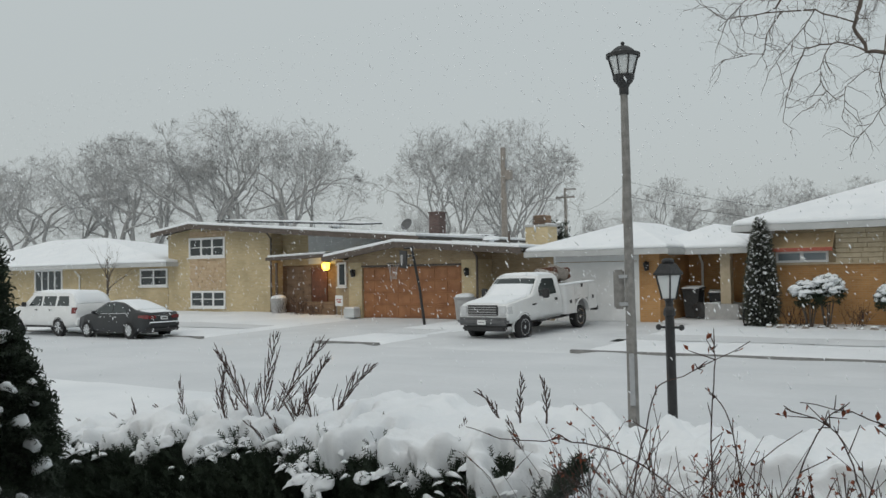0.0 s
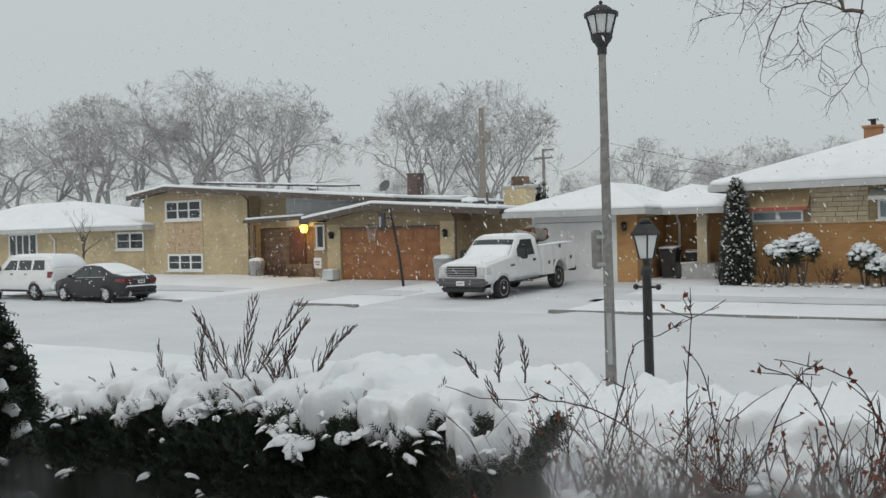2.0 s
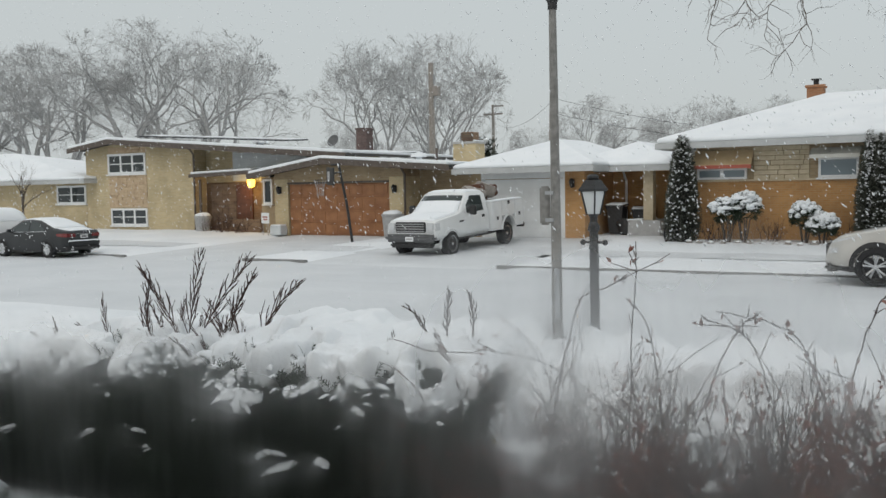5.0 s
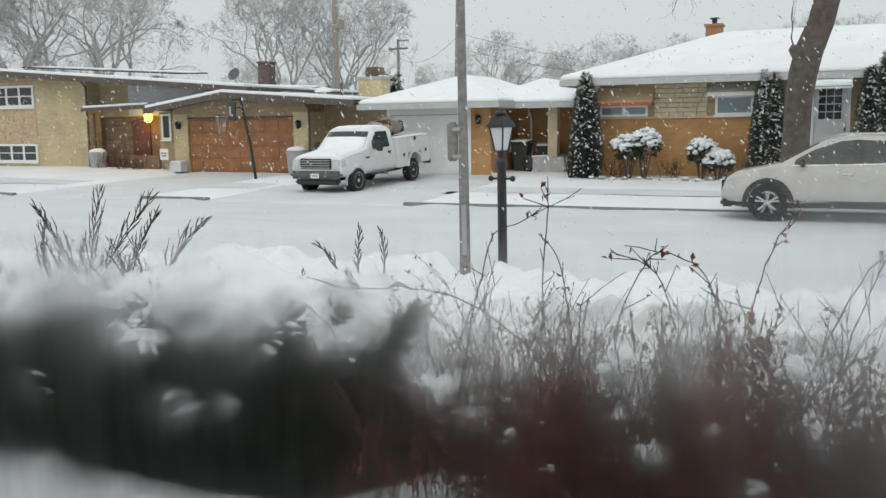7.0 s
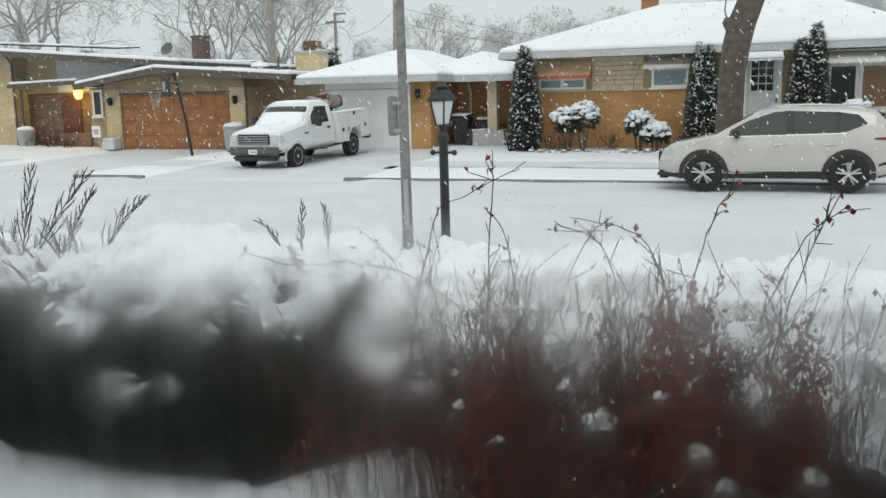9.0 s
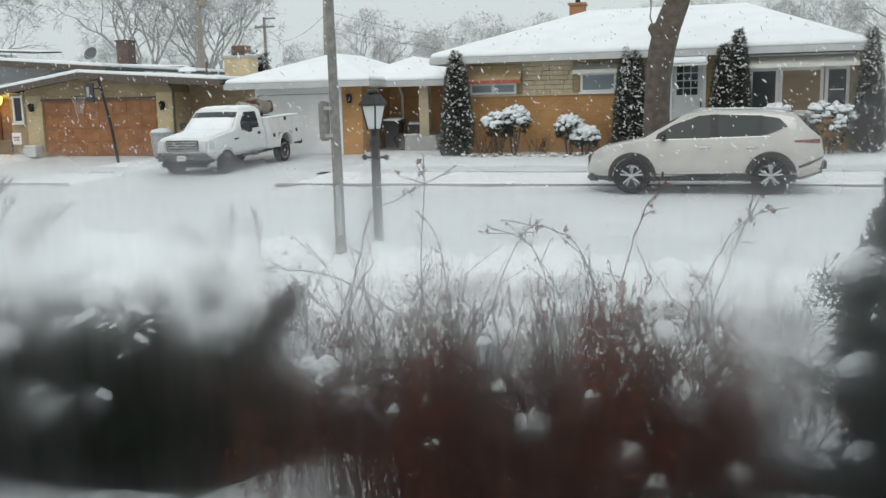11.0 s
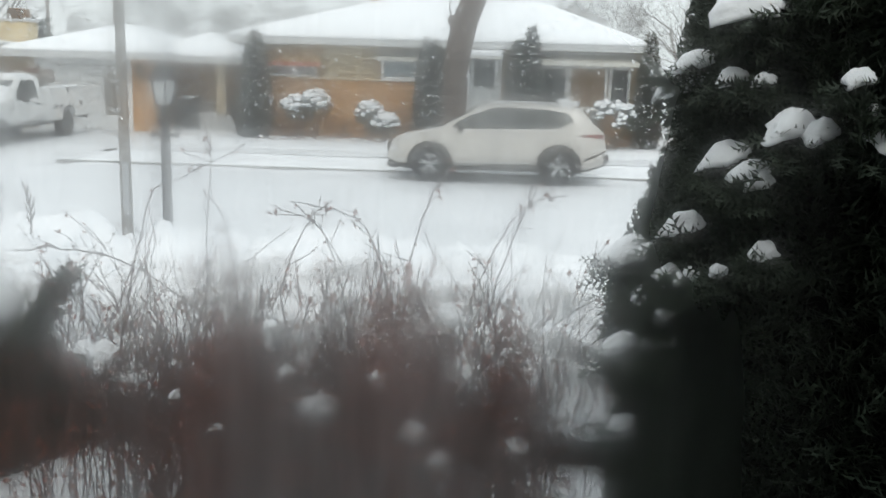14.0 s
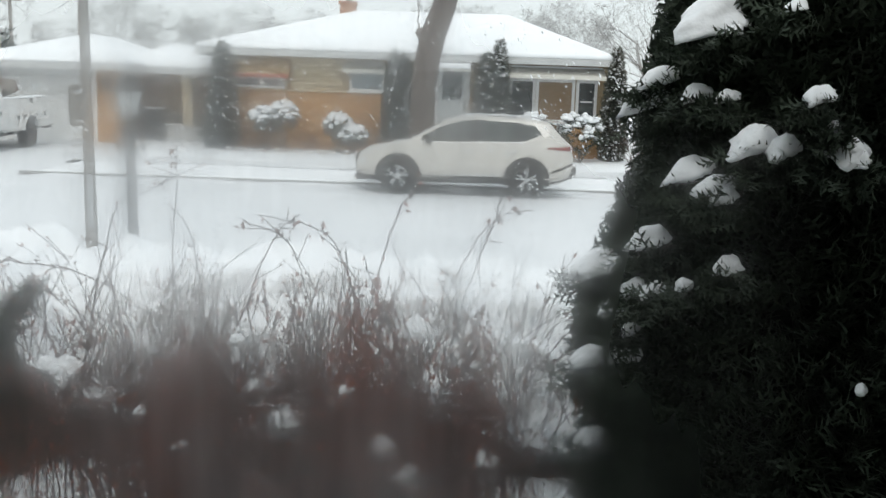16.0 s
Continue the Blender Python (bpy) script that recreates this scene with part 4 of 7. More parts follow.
def suv():
    """Compact crossover parked along the kerb."""
    t = thing("crossover_car", (0.02, 20.05, 0.01), "pearl-cream compact crossover with dark cladding parked at the kerb", "car", turn=180)
    sh = CarShape(top=[(-2.27, 0.85), (-2.22, 1.12), (-2.0, 1.30), (-1.75, 1.58), (-1.3, 1.655), (-0.5, 1.69), (0.1, 1.67), (0.45, 1.58), (1.25, 1.13), (1.7, 1.04), (2.1, 0.95), (2.28, 0.82), (2.36, 0.6)],
                  bot=[(-2.27, 0.42), (-1.9, 0.28), (1.9, 0.24), (2.36, 0.30)],
                  half=[(-2.27, 0.70), (-2.1, 0.84), (-1.7, 0.905), (0, 0.92), (1.6, 0.905), (2.05, 0.80), (2.36, 0.55)],
                  belt=[(-2.3, 1.12), (-1.4, 1.12), (1.3, 1.06), (2.36, 0.9)], lean=0.34)
    body = part("body", sh.body(-2.27, 2.36, 80), PEARL_CAR, t, smooth=True)
    sh.strip("cladding", -0.98, 0.98, (0.26, 0.26), (0.41, 0.41), PLASTIC, t, off=0.014)
    sh.strip("chrome_strip", -0.75, 0.9, (0.425, 0.40), (0.46, 0.415), CHROME, t, off=0.018)
    sh.panel("window", [(-0.12, 1.13), (-0.10, 1.58), (0.32, 1.56), (0.92, 1.22), (0.96, 1.11)], CAR_GLASS, t)
    sh.panel("window", [(-1.02, 1.16), (-1.04, 1.555), (-0.26, 1.585), (-0.26, 1.14)], CAR_GLASS, t)
    sh.panel("window", [(-1.58, 1.33), (-1.42, 1.50), (-1.10, 1.545), (-1.08, 1.17), (-1.22, 1.18)], CAR_GLASS, t)
    sh.panel("window_trim", [(-1.24, 1.135), (1.0, 1.085), (1.0, 1.108), (-1.24, 1.158)], CHROME, t, off=0.010)
    sh.panel("door_seam", [(-0.20, 0.42), (-0.188, 0.42), (-0.183, 1.12), (-0.195, 1.12)], PLASTIC, t, off=0.003)
    sh.panel("door_seam", [(0.93, 0.42), (0.942, 0.42), (0.992, 1.1), (0.98, 1.1)], PLASTIC, t, off=0.003)
    sh.panel("door_seam", [(-0.90, 0.70), (-0.888, 0.70), (-1.048, 1.14), (-1.06, 1.14)], PLASTIC, t, off=0.003)
    for hx in (-0.02, -0.92):
        sh.panel("door_handle", [(hx - 0.12, 0.93), (hx + 0.12, 0.92), (hx + 0.12, 0.955), (hx - 0.12, 0.965)], CHROME, t, off=0.03, thick=0.03)
    sh.strip("tail_light", -2.25, -1.70, (0.99, 1.03), (1.09, 1.06), RED_LENS, t, off=0.012)
    sh.strip("bumper_cladding", -2.26, -1.80, (0.42, 0.29), (0.74, 0.56), PLASTIC, t, off=0.014)
    sh.strip("bumper_cladding", 1.86, 2.33, (0.26, 0.28), (0.36, 0.36), PLASTIC, t, off=0.014)
    sh.strip("headlight", 1.80, 2.24, (0.93, 0.80), (0.955, 0.85), CLEAR_LENS, t, off=0.012)
    sh.strip("headlight", 2.12, 2.30, (0.62, 0.60), (0.72, 0.70), CLEAR_LENS, t, off=0.012)
    sh.over("windscreen", 0.52, 1.22, 0.96, 0.006, CAR_GLASS, t)
    sh.over("rear_window", -2.15, -1.80, 0.9, 0.006, CAR_GLASS, t)
    sh.over("snow", -1.55, 0.2, 0.9, 0.02, SNOW, t, "thin dusting of snow on the roof")
    part("rear_bumper", a_box(-2.34, -2.10, -0.72, 0.72, 0.40, 0.72, bevel=0.08), PLASTIC, t)
    part("front_bumper", a_box(2.10, 2.37, -0.66, 0.66, 0.24, 0.40, bevel=0.05), PLASTIC, t)
    part("grille", a_box(2.30, 2.375, -0.42, 0.42, 0.46, 0.78, bevel=0.02), PLASTIC, t)
    sh.panel("pillar", [(-0.28, 1.14), (-0.27, 1.59), (-0.09, 1.59), (-0.11, 1.14)], PLASTIC, t, off=0.006)
    sh.panel("pillar", [(-1.10, 1.16), (-1.11, 1.555), (-1.03, 1.56), (-1.01, 1.16)], PLASTIC, t, off=0.006)
    for sgn in (1, -1):
        part("roof_rail", a_tube([(-1.6, sgn * 0.60, 1.635), (-1.4, sgn * 0.61, 1.675), (0.0, sgn * 0.62, 1.70), (0.25, sgn * 0.62, 1.65)], [0.014] * 4, 6), STEEL, t)
        m = part("wing_mirror", a_box(0.74, 0.86, sgn * 0.93, sgn * 1.10, 1.10, 1.24, bevel=0.03), PLASTIC, t)
        part("mirror_foot", a_box(0.76, 0.83, sgn * 0.87, sgn * 0.95, 1.07, 1.12), PLASTIC, m)
    part("spoiler", slab(bmesh.new(), [(-2.06, -0.55, 1.555), (-1.70, -0.58, 1.60), (-1.70, 0.58, 1.60), (-2.06, 0.55, 1.555)], 0.03), PEARL_CAR, t)
    part("wiper", a_tube([(-2.1, -0.1, 1.27), (-1.9, -0.45, 1.48)], [0.012, 0.008], 5), PLASTIC, t)
    for x in (-1.28, 1.43):
        arch(sh, t, x, 0.36, 0.40, 0.49, PLASTIC)
        for sgn in (1, -1):
            wheel(t, x, sgn * 0.82, 0.37, 0.23, 5, CHROME, sgn)


suv()


def sedan():
    t = thing("sedan_car", (-27.4, 20.35, -0.02), "dark grey sedan dusted with snow parked at the kerb", "car", turn=180)
    sh = CarShape(top=[(-2.40, 0.80), (-2.36, 1.02), (-1.75, 1.10), (-0.75, 1.42), (-0.2, 1.46), (0.35, 1.43), (1.15, 1.02), (2.0, 0.86), (2.35, 0.70), (2.42, 0.5)],
                  bot=[(-2.40, 0.36), (-1.9, 0.22), (1.9, 0.2), (2.42, 0.28)],
                  half=[(-2.40, 0.72), (-2.2, 0.84), (-1.6, 0.91), (0, 0.92), (1.6, 0.90), (2.1, 0.78), (2.42, 0.5)],
                  belt=[(-2.4, 1.0), (-1.5, 1.0), (1.2, 0.93), (2.42, 0.8)], lean=0.42)
    part("body", sh.body(-2.40, 2.42, 70), DARK_CAR, t, smooth=True)
    sh.panel("window", [(-0.25, 1.0), (-0.22, 1.36), (0.2, 1.37), (0.85, 1.05), (0.88, 0.97)], CAR_GLASS, t)
    sh.panel("window", [(-1.25, 1.03), (-0.85, 1.30), (-0.29, 1.36), (-0.32, 1.0)], CAR_GLASS, t)
    sh.panel("window_trim", [(-1.30, 0.99), (0.95, 0.945), (0.95, 0.965), (-1.30, 1.01)], CHROME, t, off=0.010)
    sh.panel("door_seam", [(-0.30, 0.3), (-0.29, 0.3), (-0.28, 0.98), (-0.29, 0.98)], PLASTIC, t, off=0.003)
    sh.strip("tail_light", -2.36, -1.90, (0.78, 0.83), (0.93, 0.92), RED_LENS, t, off=0.012)
    for hx in (-0.5, 0.45):
        sh.panel("door_handle", [(hx - 0.1, 0.83), (hx + 0.1, 0.82), (hx + 0.1, 0.85), (hx - 0.1, 0.86)], CHROME, t, off=0.03, thick=0.03)
    for sgn in (1, -1):
        part("tail_light", a_box(-2.425, -2.37, sgn * 0.38, sgn * 0.74, 0.78, 0.92, bevel=0.02), RED_LENS, t)
        m = part("wing_mirror", a_box(0.72, 0.86, sgn * 0.92, sgn * 1.08, 0.96, 1.08, bevel=0.03), DARK_CAR, t)
        part("mirror_foot", a_box(0.75, 0.82, sgn * 0.86, sgn * 0.94, 0.94, 0.98), PLASTIC, m)
        part("exhaust", a_tube([(-2.43, sgn * 0.55, 0.32), (-2.3, sgn * 0.55, 0.32)], [0.04, 0.04], 8), CHROME, t)
    part("number_plate", a_box(-2.425, -2.39, -0.16, 0.16, 0.74, 0.86), WHITE_PAINT, t, "pale number plate with a plain bar")
    part("plate_bar", a_box(-2.43, -2.4252, -0.12, 0.12, 0.775, 0.825), PLASTIC, t)
    part("chrome_bar", a_box(-2.425, -2.38, -0.5, 0.5, 0.885, 0.905), CHROME, t)
    part("rear_bumper", a_box(-2.44, -2.2, -0.76, 0.76, 0.30, 0.46, bevel=0.05), PLASTIC, t)
    snow_bead(t, -2.46, -2.34, -0.70, 0.70, 0.62, 0.05)
    part("bumper_ledge", a_box(-2.45, -2.34, -0.74, 0.74, 0.48, 0.618, bevel=0.03), DARK_CAR, t)
    sh.over("rear_window", -1.65, -0.85, 0.92, 0.006, CAR_GLASS, t)
    sh.over("windscreen", 0.42, 1.10, 0.94, 0.006, CAR_GLASS, t)
    sh.over("snow", -1.68, 0.3, 0.93, 0.05, SNOW, t, "snow on the roof and rear window")
    sh.over("snow", -2.33, -1.72, 0.8, 0.03, SNOW, t, "snow on the boot lid")
    for x in (-1.38, 1.38):
        arch(sh, t, x, 0.33, 0.36, 0.40, DARK_CAR)
        for sgn in (1, -1):
            wheel(t, x, sgn * 0.82, 0.33, 0.22, 10, CHROME, sgn)
    t.scale = (0.85, 0.85, 0.88)


sedan()


def wagon():
    t = thing("large_wagon_car", (-31.6, 20.45, -0.02), "white full-size wagon caked with snow parked at the kerb", "car", turn=180)
    sh = CarShape(top=[(-2.62, 1.0), (-2.60, 1.20), (-2.25, 1.72), (-2.0, 1.80), (0.2, 1.84), (0.6, 1.76), (1.25, 1.24), (2.3, 1.12), (2.55, 1.0), (2.6, 0.7)],
                  bot=[(-2.62, 0.5), (-2.0, 0.36), (2.0, 0.34), (2.6, 0.42)], half=[(-2.62, 0.92), (-2.3, 0.98), (0, 1.0), (2.1, 0.97), (2.6, 0.85)],
                  belt=[(-2.7, 1.22), (2.6, 1.15)], lean=0.22)
    part("body", sh.body(-2.62, 2.6, 60), WHITE_CAR, t, smooth=True)
    for a, b, c, d in ((-2.15, -1.35, -1.38, -2.05), (-1.2, -0.35, -0.35, -1.2), (-0.2, 0.7, 0.25, -0.2)):
        sh.panel("window", [(a, 1.26), (b, 1.26), (c if b < 0.5 else 0.3, 1.66), (d, 1.66)], CAR_GLASS, t)
    sh.strip("tail_light", -2.58, -2.36, (0.95, 0.95), (1.20, 1.20), RED_LENS, t, off=0.012)
    for hx in (-0.9, 0.1):
        sh.panel("door_handle", [(hx - 0.08, 1.06), (hx + 0.08, 1.06), (hx + 0.08, 1.12), (hx - 0.08, 1.12)], PLASTIC, t, off=0.02, thick=0.02)
    sh.panel("door_seam", [(-0.28, 0.45), (-0.27, 0.45), (-0.27, 1.25), (-0.28, 1.25)], PLASTIC, t, off=0.003)
    sh.panel("running_board", [(-0.95, 0.36), (0.95, 0.36), (0.95, 0.44), (-0.95, 0.44)], PLASTIC, t, off=0.03, thick=0.03)
    part("rear_bumper", a_box(-2.78, -2.56, -0.95, 0.95, 0.48, 0.68, bevel=0.03), WHITE_CAR, t)
    snow_bead(t, -2.78, -2.62, -0.9, 0.9, 0.682, 0.07)
    sh.over("snow", -2.5, 0.35, 0.97, 0.09, SNOW, t, "thick snow on the roof and rear window")
    sh.over("snow", 0.55, 2.4, 0.9, 0.06, SNOW, t, "snow on the bonnet and windscreen")
    part("wing_mirror", a_box(0.75, 0.88, 1.0, 1.2, 1.22, 1.42, bevel=0.03), PLASTIC, t)
    for x in (-1.48, 1.48):
        arch(sh, t, x, 0.38, 0.42, 0.47, WHITE_CAR)
        for sgn in (1, -1):
            wheel(t, x, sgn * 0.88, 0.38, 0.25, 6, CHROME, sgn)
    t.scale = (0.88, 0.88, 0.88)


wagon()


def pickup():
    """Utility-bodied pickup on the driveway."""
    t = thing("utility_pickup", (-13.95, 25.05, 0.235), "white utility pickup dusted with snow on the driveway", "truck")
    t.matrix_basis = pose(-13.89, 25.2, 0.13, 0, 2.6, -92.8) @ Matrix.Scale(0.94, 4)
    sh = CarShape(top=[(-0.62, 1.30), (-0.60, 1.88), (-0.5, 1.93), (0.45, 1.95), (0.62, 1.90), (1.22, 1.36), (1.35, 1.31), (2.45, 1.20), (2.62, 1.12), (2.66, 0.8)],
                  bot=[(-0.62, 0.50), (2.66, 0.55)], half=[(-0.62, 0.96), (0.5, 0.98), (1.3, 0.97), (2.3, 0.96), (2.66, 0.90)],
                  belt=[(-0.7, 1.30), (1.3, 1.28), (2.66, 1.10)], lean=0.22)
    part("cab", sh.body(-0.62, 2.66, 66), WHITE_CAR, t, smooth=True)
    sh.panel("window", [(-0.30, 1.30), (-0.28, 1.80), (0.42, 1.82), (0.78, 1.52), (0.80, 1.28)], CAR_GLASS, t)
    sh.panel("door_seam", [(-0.42, 0.6), (-0.41, 0.6), (-0.38, 1.86), (-0.39, 1.86)], PLASTIC, t, off=0.003)
    sh.panel("door_seam", [(0.92, 0.6), (0.93, 0.6), (0.93, 1.3), (0.92, 1.3)], PLASTIC, t, off=0.003)
    sh.panel("door_handle", [(-0.30, 1.08), (-0.14, 1.08), (-0.14, 1.16), (-0.30, 1.16)], PLASTIC, t, off=0.02, thick=0.02)
    sh.panel("badge", [(1.05, 1.02), (1.30, 1.02), (1.30, 1.07), (1.05, 1.07)], PLASTIC, t, off=0.012)
    sh.strip("side_lamp", 2.42, 2.63, (0.86, 0.86), (1.08, 1.06), CLEAR_LENS, t, off=0.012)
    part("running_board", a_box(-0.5, 0.95, 0.92, 1.02, 0.47, 0.53, bevel=0.01), PLASTIC, t)
    part("running_board", a_box(-0.5, 0.95, -1.02, -0.92, 0.47, 0.53, bevel=0.01), PLASTIC, t)
    g = part("grille", a_box(2.63, 2.70, -0.56, 0.56, 0.80, 1.13, bevel=0.02), PLASTIC, t, "black slatted radiator grille")
    for i in range(4):
        part("slat", a_box(2.70, 2.715, -0.53, 0.53, 0.83 + i * 0.075, 0.855 + i * 0.075), GREY_PLASTIC, g)
    for sgn in (1, -1):
        part("headlight", a_box(2.60, 2.69, sgn * 0.58, sgn * 0.86, 0.86, 1.10, bevel=0.03), CLEAR_LENS, t)
        part("indicator", a_box(2.60, 2.68, sgn * 0.58, sgn * 0.86, 0.77, 0.85, bevel=0.02), CLEAR_LENS, t)
        m = part("wing_mirror", a_box(0.74, 0.84, sgn * 1.06, sgn * 1.30, 1.22, 1.52, bevel=0.03), PLASTIC, t, "large black towing mirror")
        part("mirror_arm", a_tube([(0.78, sgn * 0.94, 1.30), (0.78, sgn * 1.08, 1.30)], [0.025, 0.025], 6), PLASTIC, m)
        part("mirror_arm", a_tube([(0.78, sgn * 0.92, 1.44), (0.78, sgn * 1.08, 1.44)], [0.025, 0.025], 6), PLASTIC, m)
    part("front_bumper", a_box(2.56, 2.80, -0.95, 0.95, 0.50, 0.75, bevel=0.09), BUMPER_GREY, t, "dark grey front bumper")
    part("air_dam", a_box(2.48, 2.72, -0.80, 0.80, 0.32, 0.498, bevel=0.06), PLASTIC, t)
    pl = part("number_plate", a_box(2.801, 2.815, -0.12, 0.18, 0.54, 0.68), WHITE_PAINT, t, "pale number plate with a plain bar")
    part("plate_bar", a_box(2.8152, 2.819, -0.08, 0.14, 0.585, 0.635), GREY_PLASTIC, pl)
    sh.over("windscreen", 0.68, 1.20, 0.96, 0.008, CAR_GLASS, t)
    sh.over("snow", 0.86, 1.28, 0.95, 0.020, SNOW, t, "patchy snow on the windscreen", rough=0.05)
    sh.over("snow", 1.30, 2.5, 0.92, 0.04, SNOW, t, "snow on the bonnet")
    sh.over("snow", -0.58, 0.55, 0.95, 0.06, SNOW, t, "snow on the cab roof")
    # service body
    b0, b1 = -2.95, -0.68
    bed = part("service_body", a_box(b0, b1, -0.62, 0.62, 0.62, 0.72), WHITE_CAR, t)
    for sgn in (1, -1):
        lo, hi = sorted((sgn * 0.62, sgn * 1.04))
        bm = bmesh.new()
        box(bm, b0, -2.28, lo, hi, 0.60, 1.52, bevel=0.02), box(bm, -1.36, b1, lo, hi, 0.55, 1.52, bevel=0.02), box(bm, -2.282, -1.358, lo, hi, 1.02, 1.518)
        part("side_locker", bm, WHITE_CAR, bed, "white side locker")
        out = sgn * 1.04
        for x0, x1, z0, z1 in ((-2.88, -2.32, 0.68, 1.44), (-1.30, -0.75, 0.62, 1.44), (-2.22, -1.42, 1.12, 1.44)):
            lo2, hi2 = sorted((out + sgn * 0.001, out + sgn * 0.018))
            d = part("locker_door", a_box(x0, x1, lo2, hi2, z0, z1, bevel=0.006), WHITE_CAR, bed)
            lo3, hi3 = sorted((out + sgn * 0.019, out + sgn * 0.03))
            part("latch", a_box((x0 + x1) / 2 - 0.06, (x0 + x1) / 2 + 0.06, lo3, hi3, z0 + 0.28, z0 + 0.40), PLASTIC, d)
        bm = bmesh.new()
        n = 12
        pr = [[bm.verts.new((-1.82 + rad * math.cos(math.pi * i / n), sgn * (1.045 + o), 0.55 + rad * math.sin(math.pi * i / n))) for rad, o in ((0.45, -0.1), (0.45, 0.03), (0.51, 0.03), (0.51, -0.02))] for i in range(n + 1)]
        for p, q in zip(pr, pr[1:]):
            for k in range(3):
                bm.faces.new((p[k], p[k + 1], q[k + 1], q[k]))
        part("wheel_arch", bm, WHITE_CAR, bed)
        snow_bead(bed, b0 + 0.05, b1 - 0.05, lo + 0.04, hi - 0.04, 1.522, 0.05)
    part("tailgate", a_box(b0 - 0.04, b0, -0.62, 0.62, 0.62, 1.2), WHITE_CAR, bed)
    part("rear_bumper", a_box(b0 - 0.25, b0 - 0.05, -0.95, 0.95, 0.5, 0.66, bevel=0.02), PLASTIC, t)
    part("chassis", a_box(b0, 2.5, -0.45, 0.45, 0.38, 0.60), PLASTIC, t)
    rnd = random.Random(4)
    for i in range(9):
        x, y, z = rnd.uniform(-2.3, -1.5), rnd.uniform(-0.45, 0.45), 0.95 + 0.1 * (i % 8)
        part("plank", a_tube([(x - 0.6, y, z), (x + 0.75, y + rnd.uniform(-0.1, 0.1), z + rnd.uniform(-0.06, 0.1))], [0.08, 0.07], 6), OLD_WOOD if i % 3 else GARAGE_WOOD, bed, "old brown timber in the bed")
    for i in range(5):
        bm = a_box(-0.35, 0.35, -0.3, 0.3, -0.2, 0.2, bevel=0.05)
        bmesh.ops.rotate(bm, verts=bm.verts, cent=(0, 0, 0), matrix=Euler((rnd.uniform(-0.4, 0.4), rnd.uniform(-0.5, 0.5), rnd.uniform(0, 3))).to_matrix())
        bmesh.ops.translate(bm, verts=bm.verts, vec=(-0.95 - 0.36 * i, rnd.uniform(-0.25, 0.25), 1.80 + 0.10 * (i % 2)))
        part("scrap", bm, (OLD_WOOD, BROWN_WOOD, GARAGE_WOOD)[i % 3], bed, "heap of brown scrap timber")
    for x in (-1.82, 1.78):
        if x > 0:
            arch(sh, t, x, 0.39, 0.45, 0.50, WHITE_CAR)
        for sgn in (1, -1):
            wheel(t, x, sgn * 0.86, 0.39, 0.26, 8, CHROME, sgn, steel=True)


pickup()


# ---- plants ----
def mesh_part(name, verts, faces, material, parent, label="", kind="", smooth=False):
    data = bpy.data.meshes.new(name)
    data.from_pydata(verts, [], faces)
    data.materials.append(material)
    if smooth:
        data.polygons.foreach_set("use_smooth", [True] * len(data.polygons))
    ob = new(name, data)
    ob.parent = parent
    return tagged(ob, label, kind=kind)


